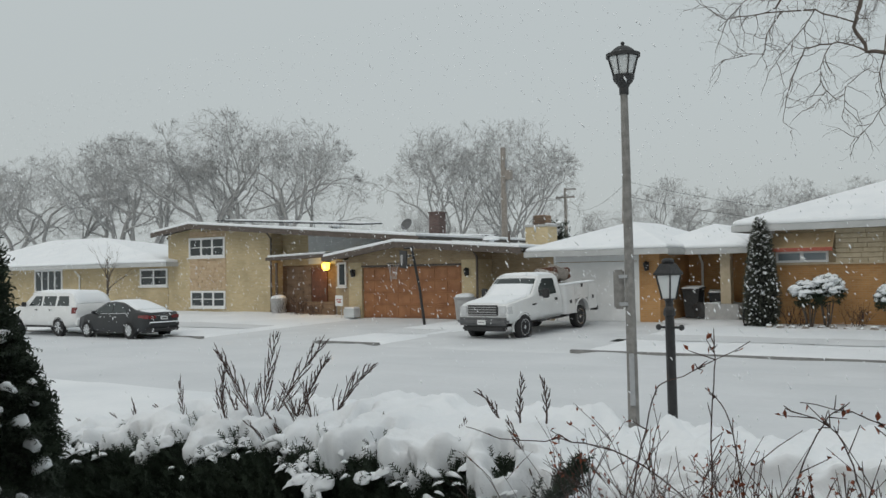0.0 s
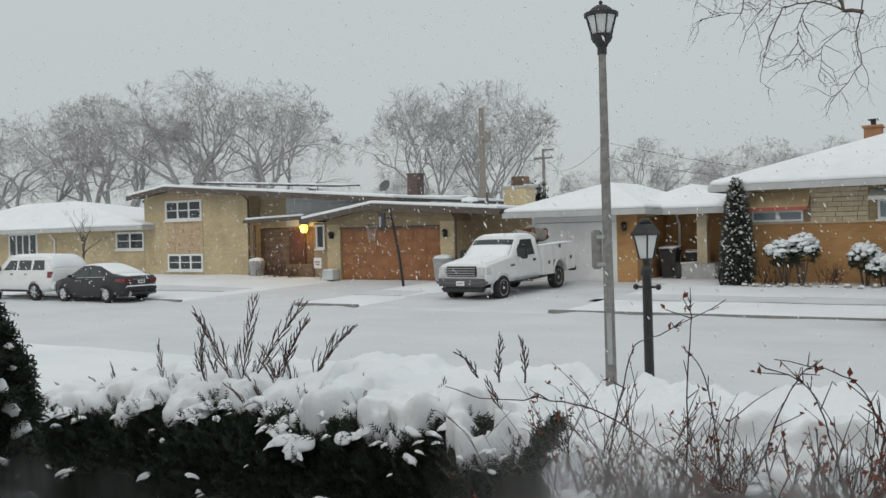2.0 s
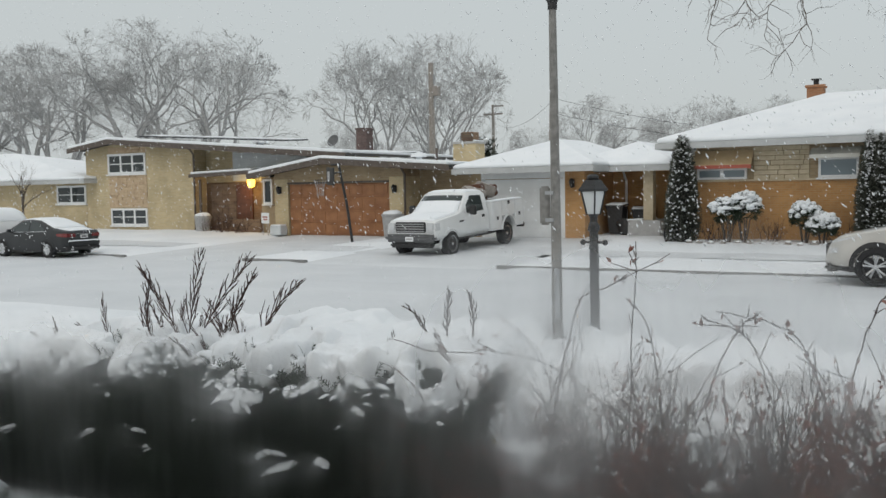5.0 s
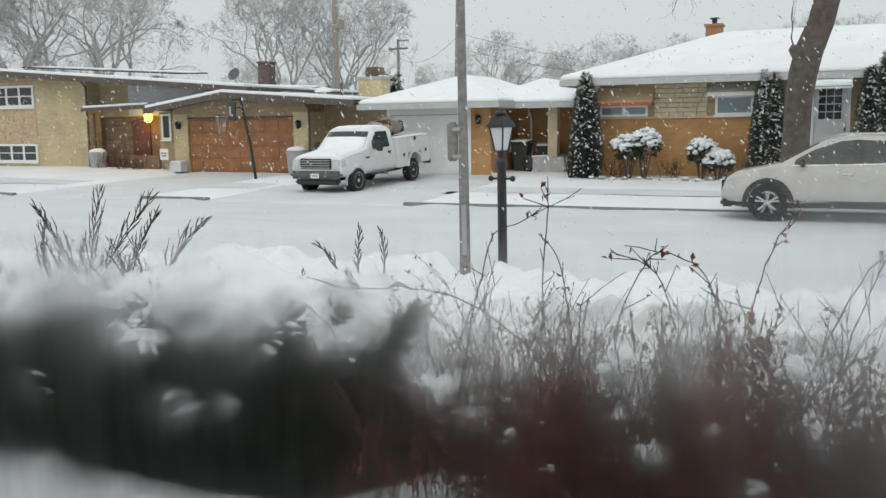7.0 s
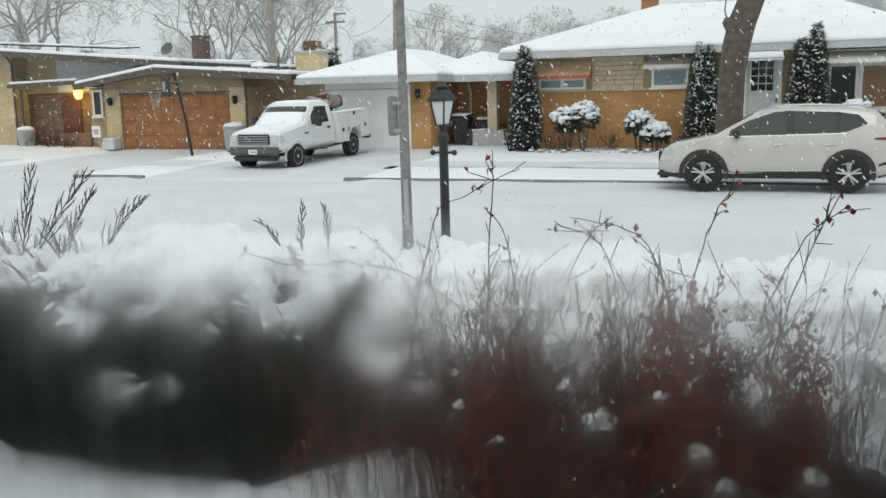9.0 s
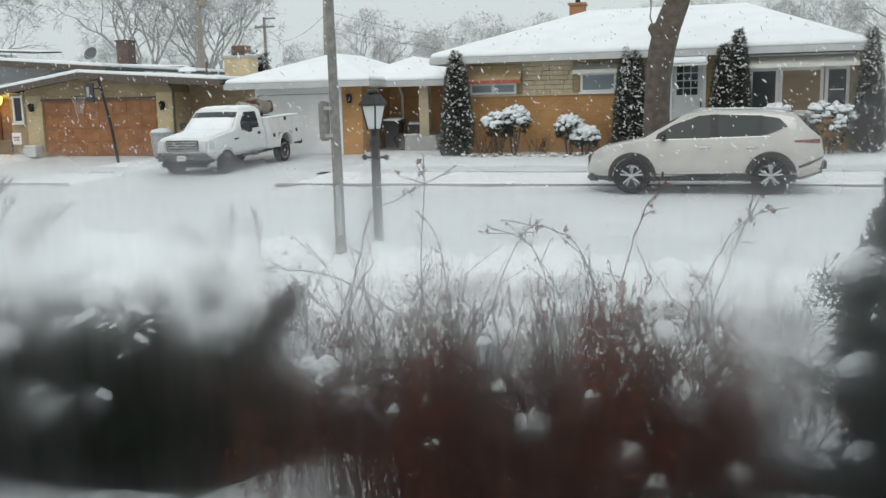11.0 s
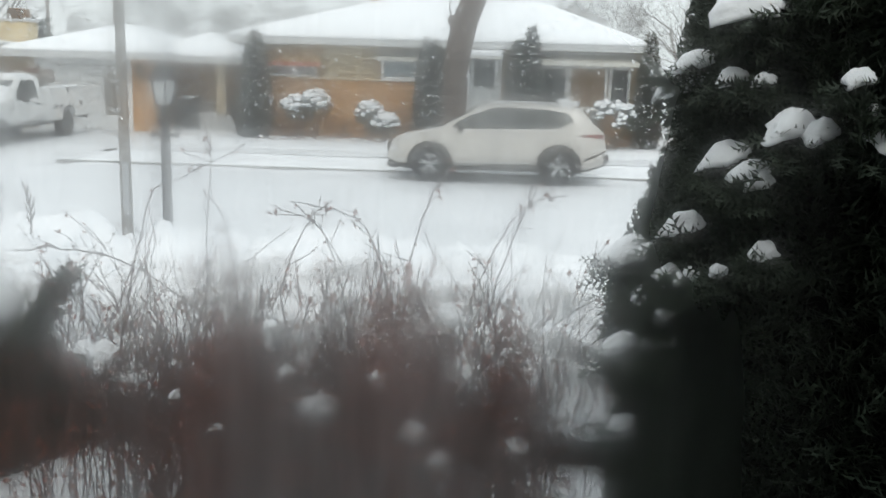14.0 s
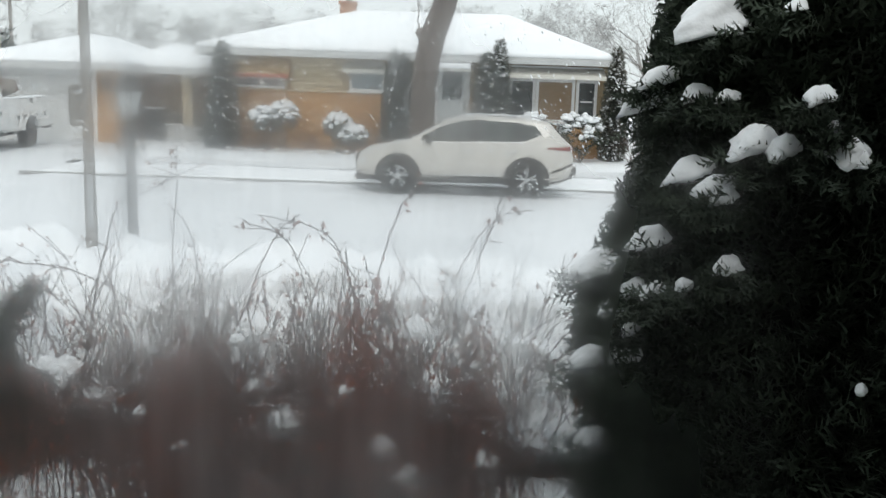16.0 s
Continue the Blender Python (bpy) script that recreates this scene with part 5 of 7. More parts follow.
class Wood:
    """Collects tapering branches, thick and thin apart."""

    def __init__(self, seed):
        self.rnd = random.Random(seed)
        self.least = 0.0035
        self.crown = None
        self.thick, self.thin = ([], []), ([], [])
        self.tips = []

    def tube(self, pts, radii, cut=0.03):
        store = self.thick if radii[0] > cut else self.thin
        n = 8 if radii[0] > 0.2 else 6 if radii[0] > 0.06 else 4 if radii[0] > 0.02 else 3
        vs, fs = store
        base = len(vs)
        for i, p in enumerate(pts):
            d = (pts[min(i + 1, len(pts) - 1)] - pts[max(i - 1, 0)]).normalized()
            u = d.orthogonal().normalized()
            if i == 0:
                ref = u
            u = (ref - d * ref.dot(d)).normalized()
            ref = u
            v = d.cross(u)
            for k in range(n):
                a = 2 * math.pi * k / n
                vs.append(tuple(p + (u * math.cos(a) + v * math.sin(a)) * radii[i]))
        for i in range(len(pts) - 1):
            for k in range(n):
                a, b = base + i * n + k, base + i * n + (k + 1) % n
                fs.append((a, b, b + n, a + n))

    def grow(self, p, d, length, r, depth, kids=(4, 6), spread=0.75, lift=0.25, wiggle=0.22, shrink=0.62, rshrink=0.55, start=0.3, droop=0.0):
        rnd = self.rnd
        n = 5 if depth > 1 else 4 if depth else 2
        pts, radii, dirs = [p.copy()], [r], [d.copy()]
        for i in range(n):
            d = (d + Vector((rnd.gauss(0, wiggle), rnd.gauss(0, wiggle), rnd.gauss(0, wiggle) + lift * 0.25 - droop * (i / n)))).normalized()
            if self.crown:
                # outer twigs bend back where the crown ends
                c, wide, tall = self.crown
                e = Vector((p.x / wide, p.y / wide, (p.z - c) / tall))
                if e.length > 1.0 and i:
                    break
                if e.length > 0.8:
                    d = (d - e.normalized() * min(0.3, (e.length - 0.8))).normalized()
            p = p + d * (length / n)
            pts.append(p.copy()), dirs.append(d.copy())
            radii.append(r * (1 - 0.55 * (i + 1) / n) if depth else r * (1 - 0.8 * (i + 1) / n))
        n = len(pts) - 1
        self.tube(pts, radii)
        if depth == 0:
            self.tips.append((pts[-1], d))
            return
        for k in range(rnd.randint(*kids) + (1 if depth == 1 and self.crown else 0)):
            f = start + (1 - start) * (k + rnd.random()) / kids[1] if k else 1.0
            f = min(f, 1.0)
            i = min(int(f * n), n - 1)
            q = pts[i].lerp(pts[i + 1], f * n - i)
            az = rnd.uniform(0, 2 * math.pi)
            side = dirs[i].orthogonal().normalized()
            side = Matrix.Rotation(az, 3, dirs[i]) @ side
            s = spread * rnd.uniform(0.6, 1.25) * (0.5 if f > 0.97 else 1)
            nd = (dirs[i] + side * s + Vector((0, 0, lift - droop))).normalized()
            self.grow(q, nd, length * shrink * rnd.uniform(0.75, 1.2), max(self.least, radii[i] * rshrink * rnd.uniform(0.8, 1.1)), depth - 1, kids, spread, lift, wiggle, shrink, rshrink, 0.35, droop)

    def build(self, parent, bark, twig=None):
        if self.thick[0]:
            mesh_part("trunk", *self.thick, bark, parent, smooth=True)
        if self.thin[0]:
            mesh_part("crown", *self.thin, twig or bark, parent, kind="stuff")


def bare_tree(seed, height, label, stems=1, lean=0.15, spread=0.6, depth=5, trunk=0.3, fork=0.2, wide=0.56, reach=0.40):
    """A leafless tree: a short trunk (or several stems), sinuous limbs swept upwards, and a dome of fine twigs."""
    t = thing("bare_tree", (0, 0, 0), label, "tree", group="bare trees behind the houses")
    w = Wood(seed)
    w.least = 0.011
    w.crown = (height * 0.52, height * wide, height * 0.49)
    for s in range(stems):
        a = 2 * math.pi * s / max(stems, 1) + w.rnd.uniform(-0.5, 0.5)
        k = lean * w.rnd.uniform(0.5, 1.2)
        d = Vector((math.cos(a) * k, math.sin(a) * k, 1)).normalized()
        p = Vector((math.cos(a), math.sin(a), 0)) * (0.3 if stems > 1 else 0)
        r = trunk / (stems ** 0.35)
        top = p + d * height * fork * w.rnd.uniform(0.8, 1.15)
        w.tube([p - Vector((0, 0, 0.3)), p.lerp(top, 0.3), p.lerp(top, 0.7), top], [r * 1.25, r, r * 0.92, r * 0.85])
        n = w.rnd.randint(3, 4) if stems == 1 else 2
        for q in range(n):
            b = a + 2 * math.pi * q / n + w.rnd.uniform(-0.4, 0.4)
            nd = (d + Vector((math.cos(b), math.sin(b), 0)) * spread * w.rnd.uniform(0.35, 0.95)).normalized()
            w.grow(top, nd, height * reach * w.rnd.uniform(0.85, 1.15), r * 0.66, depth - 1, kids=(3, 5), spread=0.85, lift=0.05, shrink=0.68, wiggle=0.22, start=0.32, rshrink=0.62)
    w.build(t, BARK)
    return t


def polar(az, y, z=0.3):
    """A spot in a given direction from the window, at a given depth."""
    return (-y * math.tan(radians(az)), y, z)


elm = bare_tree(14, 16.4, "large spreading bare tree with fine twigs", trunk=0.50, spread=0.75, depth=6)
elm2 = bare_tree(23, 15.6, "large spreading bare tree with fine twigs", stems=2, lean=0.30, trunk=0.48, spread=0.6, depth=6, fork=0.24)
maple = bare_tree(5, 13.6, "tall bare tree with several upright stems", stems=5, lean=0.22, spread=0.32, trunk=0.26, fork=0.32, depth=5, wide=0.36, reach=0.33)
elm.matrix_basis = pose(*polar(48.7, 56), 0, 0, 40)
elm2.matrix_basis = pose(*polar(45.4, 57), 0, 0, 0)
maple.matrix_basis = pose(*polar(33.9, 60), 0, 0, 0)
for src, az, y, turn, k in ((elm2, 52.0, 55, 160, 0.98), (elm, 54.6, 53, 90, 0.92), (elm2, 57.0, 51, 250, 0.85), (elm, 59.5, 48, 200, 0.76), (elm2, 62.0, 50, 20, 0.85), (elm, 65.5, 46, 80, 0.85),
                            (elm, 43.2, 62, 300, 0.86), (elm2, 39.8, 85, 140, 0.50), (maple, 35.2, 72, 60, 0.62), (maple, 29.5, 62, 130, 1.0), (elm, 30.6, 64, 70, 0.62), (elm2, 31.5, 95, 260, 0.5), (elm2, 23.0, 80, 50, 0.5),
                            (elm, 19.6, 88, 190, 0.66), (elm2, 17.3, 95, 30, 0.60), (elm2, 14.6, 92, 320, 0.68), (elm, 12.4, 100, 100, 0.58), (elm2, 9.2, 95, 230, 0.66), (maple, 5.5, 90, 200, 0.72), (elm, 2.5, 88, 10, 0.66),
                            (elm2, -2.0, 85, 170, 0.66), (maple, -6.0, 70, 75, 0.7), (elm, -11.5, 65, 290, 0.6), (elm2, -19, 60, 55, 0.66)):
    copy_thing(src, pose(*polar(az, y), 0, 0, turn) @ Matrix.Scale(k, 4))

# the street tree before the bungalow: leaning trunk, hanging outer twigs
big = thing("street_tree", (-1.05, 21.9, 0.1), "large leaning bare street tree with wet brown bark", "tree")
w = Wood(77)
w.tube([Vector(p) for p in ((-0.02, 0, -0.3), (-0.01, 0, 0.1), (0.0, 0, 0.6), (0.0, 0, 1.5), (0.02, 0, 2.3), (0.09, 0, 2.9), (0.2, 0, 3.4), (0.42, 0, 4.0), (0.64, -0.05, 5.0), (0.8, -0.1, 6.0))], [0.46, 0.38, 0.32, 0.29, 0.29, 0.30, 0.30, 0.275, 0.26, 0.25])
w.tube([Vector(p) for p in ((0.05, -0.1, 3.2), (-0.12, -0.18, 3.46), (-0.15, -0.2, 3.52))], [0.17, 0.12, 0.02], 0.01)
w.grow(Vector((-0.1, -0.16, 3.46)), Vector((-0.4, 0, 1)).normalized(), 0.9, 0.02, 1, kids=(3, 4))
limbs = [((0.8, -0.1, 6.0), (-0.2, -0.7, 7.6), (-1.6, -1.2, 9.0), (-2.6, -1.4, 9.2), (-3.1, -1.5, 8.6)),
         ((0.8, -0.1, 6.0), (0.2, -0.3, 8.0), (-1.5, 0.4, 10.0), (-3.5, 0.8, 10.6), (-5.2, 1.0, 10.0)),
         ((0.8, -0.1, 6.0), (1.6, 0.3, 8.0), (2.6, 0.8, 9.8), (3.8, 1.2, 10.6), (5.0, 1.4, 10.8)),
         ((0.7, -0.1, 5.4), (1.4, 1.0, 7.2), (1.8, 2.2, 9.4), (1.9, 3.2, 11.0), (1.8, 4.0, 12.0)),
         ((0.8, -0.1, 6.0), (1.0, -0.5, 8.4), (0.6, -1.2, 10.6), (0.2, -1.8, 12.2), (0.0, -2.2, 13.4))]
for li, limb in enumerate(limbs):
    pts = [Vector(p) for p in limb]
    r0 = 0.2 if li else 0.17
    w.tube(pts, [r0, r0 * 0.8, r0 * 0.62, r0 * 0.5, r0 * 0.42])
    for i in range(1, 5):
        for k in range(2):
            a = w.rnd.uniform(0, 6.28)
            d = Vector((math.cos(a), math.sin(a) * 0.8, w.rnd.uniform(-0.5, 0.5))).normalized()
            w.grow(pts[i].lerp(pts[i - 1], w.rnd.random() * 0.6), d, 1.5, r0 * 0.26, 3, kids=(4, 5), spread=0.95, lift=0.0, wiggle=0.36, shrink=0.6, rshrink=0.5, droop=0.10)
# outer twigs that hang over the street: x, y, z, radius
HANGING = [
    ((-1.78, -1.50, 6.28, 0.050), (-2.16, -1.50, 6.37, 0.045), (-2.36, -1.50, 6.89, 0.050), (-2.22, -1.50, 7.44, 0.060)),
    ((-2.16, -1.50, 6.37, 0.022), (-2.70, -1.50, 6.64, 0.020), (-3.38, -1.50, 6.60, 0.017), (-3.63, -1.50, 6.00, 0.012), (-3.83, -1.50, 5.19, 0.006)),
    ((-2.36, -1.50, 6.99, 0.022), (-3.15, -1.50, 7.39, 0.020), (-4.39, -1.50, 7.51, 0.015), (-5.05, -1.50, 7.50, 0.011), (-5.58, -1.50, 7.95, 0.006)),
    ((-3.85, -1.50, 7.44, 0.014), (-4.14, -1.50, 7.04, 0.012), (-4.23, -1.50, 6.62, 0.010), (-5.07, -1.50, 6.61, 0.006)),
    ((-1.77, -1.50, 6.66, 0.020), (-1.88, -1.50, 5.86, 0.014), (-1.83, -1.50, 5.21, 0.011), (-2.34, -1.50, 4.58, 0.006)),
    ((-2.83, -1.50, 6.64, 0.014), (-3.07, -1.50, 6.14, 0.011), (-2.95, -1.50, 5.65, 0.008), (-3.21, -1.50, 5.32, 0.005)),
    ((-3.15, -1.50, 7.41, 0.013), (-3.39, -1.50, 7.04, 0.010), (-4.12, -1.50, 6.17, 0.006)),
    ((-1.81, -1.50, 8.06, 0.020), (-3.13, -1.50, 8.09, 0.018), (-4.44, -1.50, 7.97, 0.012), (-5.20, -1.50, 7.32, 0.006)),
    ((-2.08, -1.50, 6.00, 0.012), (-2.53, -1.50, 5.71, 0.010), (-2.65, -1.50, 5.07, 0.006))]
for line in HANGING:
    ctrl, rad = [Vector(p[:3]) for p in line], [p[3] for p in line]
    pts, rr = [], []
    for i in range(len(ctrl) - 1):
        for k in range(4):
            q = ctrl[i].lerp(ctrl[i + 1], k / 4)
            pts.append(q + Vector((noise.noise((q.x * 3, q.z * 3, 1)), noise.noise((q.x * 3, q.z * 3, 7)), noise.noise((q.x * 3, q.z * 3, 4)))) * 0.07)
            rr.append(rad[i] + (rad[i + 1] - rad[i]) * k / 4)
    pts.append(ctrl[-1]), rr.append(rad[-1])
    w.tube(pts, rr)
    for i in range(2, len(pts)):
        for k in range(w.rnd.randint(1, 2)):
            a = w.rnd.uniform(0, 6.28)
            d = ((pts[i] - pts[i - 1]).normalized() * 0.7 + Vector((math.cos(a), math.sin(a) * 0.6, w.rnd.uniform(-0.7, 0.4)))).normalized()
            w.grow(pts[i], d, w.rnd.uniform(0.3, 0.75), 0.009, 1, kids=(2, 4), spread=0.8, lift=0.0, wiggle=0.3, shrink=0.6, rshrink=0.6, droop=0.12)
w.build(big, TRUNK_BARK)

# a young tree by the end of the bungalow, and a sapling before the far one
young = thing("young_tree", (6.2, 26.5, 0.25), "slender bare young tree with upswept branches", "tree")
w = Wood(31)
w.tube([Vector((0, 0, -0.2)), Vector((0.02, 0, 0.7)), Vector((0, 0, 1.4))], [0.08, 0.07, 0.06])
for k in range(11):
    a = 2 * math.pi * k / 11
    w.grow(Vector((0, 0, 0.8 + 0.06 * k)), Vector((math.cos(a) * 0.75 - 0.15, math.sin(a) * 0.5, 0.8)).normalized(), 2.2, 0.03, 2, kids=(4, 6), spread=0.5, lift=0.18, wiggle=0.12)
w.build(young, TRUNK_BARK)
sapling = thing("sapling", (-38.45, 27.5, 0.4), "thin bare sapling on the lawn", "tree")
w = Wood(32)
w.tube([Vector((0, 0, -0.2)), Vector((0, 0, 1.0)), Vector((0, 0, 1.7))], [0.05, 0.045, 0.035])
for k in range(8):
    a = 2 * math.pi * k / 8
    w.grow(Vector((0, 0, 0.9 + 0.1 * k)), Vector((math.cos(a) * 0.6, math.sin(a) * 0.6, 0.8)).normalized(), 0.9, 0.02, 2, kids=(3, 4), spread=0.5, lift=0.2)
w.build(sapling, TRUNK_BARK)
sapling.scale = (1.15, 1.15, 1.15)


def lump(vs, fs, c, size, rnd, detail=2, rough=0.18):
    """A soft lump of snow, flat below."""
    bm = lump_base[detail]
    base = len(vs)
    ph = rnd.uniform(0, 50)
    a = rnd.uniform(0, 6.28)
    ca, sa = math.cos(a), math.sin(a)
    for v in bm[0]:
        k = 1 + rough * 2 * noise.noise((v[0] * 1.3 + ph, v[1] * 1.3, v[2] * 1.3 + ph))
        x, y, z = v[0] * size[0] * k, v[1] * size[1] * k, v[2] * size[2] * k
        if z < 0:
            z *= 0.6
        vs.append((c[0] + x * ca - y * sa, c[1] + x * sa + y * ca, c[2] + z))
    fs.extend(tuple(i + base for i in f) for f in bm[1])


def cushion(vs, fs, c, out, length, width, thick, rnd, droop=0.5, det=3):
    """A soft cushion of snow lying along a bough: long in the direction out, sagging at its end."""
    base = len(vs)
    out = Vector((out[0], out[1], 0)).normalized()
    side = Vector((-out.y, out.x, 0))
    ph = rnd.uniform(0, 90)
    for x, y, z in lump_base[det][0]:
        k = 1 + 0.42 * noise.noise((x * 1.2 + ph, y * 1.2, z * 1.2)) + 0.16 * noise.noise((x * 3.4, y * 3.4 + ph, z * 3.4)) + 0.07 * noise.noise((x * 8, y * 8 + ph, z * 8))
        u, v, h = x * length * k, y * width * k * (1.0 - 0.25 * x), z * thick * (k if z > 0 else 0.45 * k)
        p = c + out * u + side * v
        vs.append((p.x, p.y, p.z + h - droop * (u + length) ** 2 / (3 * length) - 0.25 * v * v / max(width, 0.01)))
    fs.extend(tuple(i + base for i in f) for f in lump_base[det][1])


lump_base = {}
for det in (1, 2, 3):
    bm = bmesh.new()
    bmesh.ops.create_icosphere(bm, subdivisions=det, radius=1.0)
    bm.verts.index_update()
    lump_base[det] = ([tuple(v.co) for v in bm.verts], [tuple(v.index for v in f.verts) for f in bm.faces])
    bm.free()


def spray(vs, fs, p, d, length, rnd, needles=7, width=0.16, flat=0.5):
    """A small needled sprig: a stem and needles to both sides, as thin blades."""
    d = d.normalized()
    u = d.orthogonal().normalized()
    u = Matrix.Rotation(rnd.uniform(0, 6.28), 3, d) @ u
    v = d.cross(u)
    b = len(vs)
    r = length * 0.035
    vs.extend((tuple(p + u * r), tuple(p - u * r), tuple(p + d * length)))
    fs.append((b, b + 1, b + 2))
    for i in range(needles):
        f = (i + 0.6) / needles
        q = p + d * (length * f)
        sgn = 1 if i % 2 else -1
        tip = q + (d * 0.75 + u * sgn + v * rnd.uniform(-flat, flat)).normalized() * length * 0.42 * (1.1 - 0.5 * f)
        wd = d * length * width * 0.5
        b = len(vs)
        vs.extend((tuple(q - wd), tuple(q + wd), tuple(tip)))
        fs.append((b, b + 1, b + 2))


def conifer(name, at, label, category, profile, sprays, size, snows, seed, group="", facing=None, snow_size=(0.05, 0.10), fine=1, snow_high=0.9, cushions=(), needle=None):
    """An upright evergreen: dark heart, needled sprigs all over, cushions of snow. profile: (height, radius)."""
    t = thing(name, at, label, category, group)
    rnd = random.Random(seed)
    hs, rs = [p[0] for p in profile], [p[1] for p in profile]

    def rad(z, a):
        return float(np.interp(z, hs, rs)) * (1 + 0.16 * noise.noise((math.cos(a) * 1.6, math.sin(a) * 1.6, z * 2.2 + seed)))
    vs, fs = [], []
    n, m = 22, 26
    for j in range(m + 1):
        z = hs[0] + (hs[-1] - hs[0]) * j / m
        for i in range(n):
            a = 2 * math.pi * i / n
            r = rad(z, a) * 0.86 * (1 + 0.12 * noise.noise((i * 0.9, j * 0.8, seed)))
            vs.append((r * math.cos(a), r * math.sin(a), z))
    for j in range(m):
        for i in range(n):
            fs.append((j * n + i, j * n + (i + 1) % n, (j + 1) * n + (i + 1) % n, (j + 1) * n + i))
    # solid core coloured like the shade between the sprigs
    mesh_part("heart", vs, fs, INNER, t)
    vs, fs = [], []
    for k in range(sprays):
        z = rnd.uniform(hs[0], hs[-1])
        if rnd.random() > (float(np.interp(z, hs, rs)) / max(rs)) ** 0.7 + 0.12:
            continue
        a = rnd.uniform(0, 2 * math.pi) if facing is None or k % 4 == 0 else facing + rnd.uniform(-1.9, 1.9)
        r = rad(z, a)
        p = Vector((math.cos(a) * r * 0.88, math.sin(a) * r * 0.88, z))
        d = Vector((math.cos(a) + rnd.gauss(0, 0.35), math.sin(a) + rnd.gauss(0, 0.35), rnd.uniform(0.0, 0.9)))
        spray(vs, fs, p, d, size * rnd.uniform(0.7, 1.5), rnd)
    # tufts that carry the larger cushions, where the line from the window at (azimuth, elevation) meets the foliage
    cv, cf = [], []
    for az, el, wide in cushions:
        d = Vector((-math.sin(radians(az)) * math.cos(radians(el)), math.cos(radians(az)) * math.cos(radians(el)), math.sin(radians(el))))
        p = Vector((0, 0, 2.0)) - Vector(at) + d * 0.8
        for step in range(480):
            if math.hypot(p.x, p.y) < rad(p.z, math.atan2(p.y, p.x)) * 1.03:
                break
            p += d * 0.01
        else:
            continue
        dist = (p + Vector(at) - Vector((0, 0, 2.0))).length
        half = wide * dist / 1613 * 0.44
        p = p - d * 0.05 + Vector((0, 0, 0.3 * half))
        out = Vector((p.x, p.y, 0)).normalized() + d.cross(Vector((0, 0, 1))) * rnd.uniform(-1.2, 0.6)
        for q in range(1 if half < 0.03 else 2):
            off = Vector((rnd.gauss(0, half * 0.35), rnd.gauss(0, half * 0.35), rnd.gauss(0, half * 0.2))) * q
            f = 1.0 if q == 0 else rnd.uniform(0.5, 0.75)
            cushion(cv, cf, p + off, out, half * 1.25 * f, half * 0.95 * f, half * 0.75 * f, rnd)
        for q in range(70):
            o = Vector((rnd.gauss(0, half * 0.8), rnd.gauss(0, half * 0.8), rnd.uniform(-half * 2.0, -half * 0.45)))
            spray(vs, fs, p + o - out.normalized() * half * 0.6, out.normalized() + Vector((rnd.gauss(0, 0.5), rnd.gauss(0, 0.5), rnd.uniform(-0.6, 0.3))), size * rnd.uniform(0.6, 1.0), rnd)
    if cv:
        mesh_part("snow_cushions", cv, cf, SNOW, t, "drooping cushions of snow on the boughs", smooth=True)
    mesh_part("foliage", vs, fs, needle or NEEDLE, t, kind="stuff")
    vs, fs = [], []
    for k in range(snows):
        z = hs[0] + (hs[-1] - hs[0]) * rnd.random() ** snow_high
        a = rnd.uniform(0, 2 * math.pi) if facing is None or k % 5 == 0 else facing + rnd.uniform(-1.6, 1.6)
        r = rad(z, a) * rnd.uniform(0.95, 1.04)
        s = rnd.uniform(*snow_size)
        for q in range(rnd.randint(1, 3)):
            da = a + rnd.gauss(0, 0.6) * s / max(r, 0.1)
            lump(vs, fs, (r * math.cos(da), r * math.sin(da), z + rnd.gauss(0, s * 0.4)), (s * rnd.uniform(0.7, 1.15), s * rnd.uniform(0.6, 0.95), s * rnd.uniform(0.55, 0.8)), rnd, fine, 0.16)
    mesh_part("snow", vs, fs, SNOW, t, "cushions of snow on the sprays", smooth=True)
    return t


# arborvitae columns along the bungalow
for x, y, h, r, sd in ((-7.52, 28.2, 3.26, 0.52, 1), (-2.25, 28.3, 3.16, 0.36, 2), (-1.94, 28.25, 3.04, 0.34, 3), (0.55, 28.1, 3.15, 0.44, 4), (0.94, 28.2, 3.56, 0.42, 5), (4.5, 28.3, 3.45, 0.42, 6)):
    conifer("columnar_evergreen", (x, y, 0.28), "narrow dark columnar evergreen speckled with snow", "evergreen shrub",
            [(0.0, r * 0.75), (0.35, r), (h * 0.45, r * 0.85), (h * 0.75, r * 0.55), (h * 0.93, r * 0.24), (h, 0.02)], 3600, 0.10, 300, 40 + sd, group="columnar evergreens by the bungalow", facing=-1.6, snow_size=(0.016, 0.046), needle=WINTER_NEEDLE)
# small far conifers behind the garages
for az, y, h in ((26.9, 41, 4.2), (26.2, 42, 3.4), (7.8, 60, 4.6)):
    conifer("conifer", polar(az, y, 0.3), "dark conifer with snow on its boughs", "conifer", [(0.0, 1.0), (h * 0.3, 0.9), (h * 0.6, 0.55), (h * 0.85, 0.22), (h, 0.02)], 900, 0.35, 60, int(az * 7), snow_size=(0.08, 0.2))


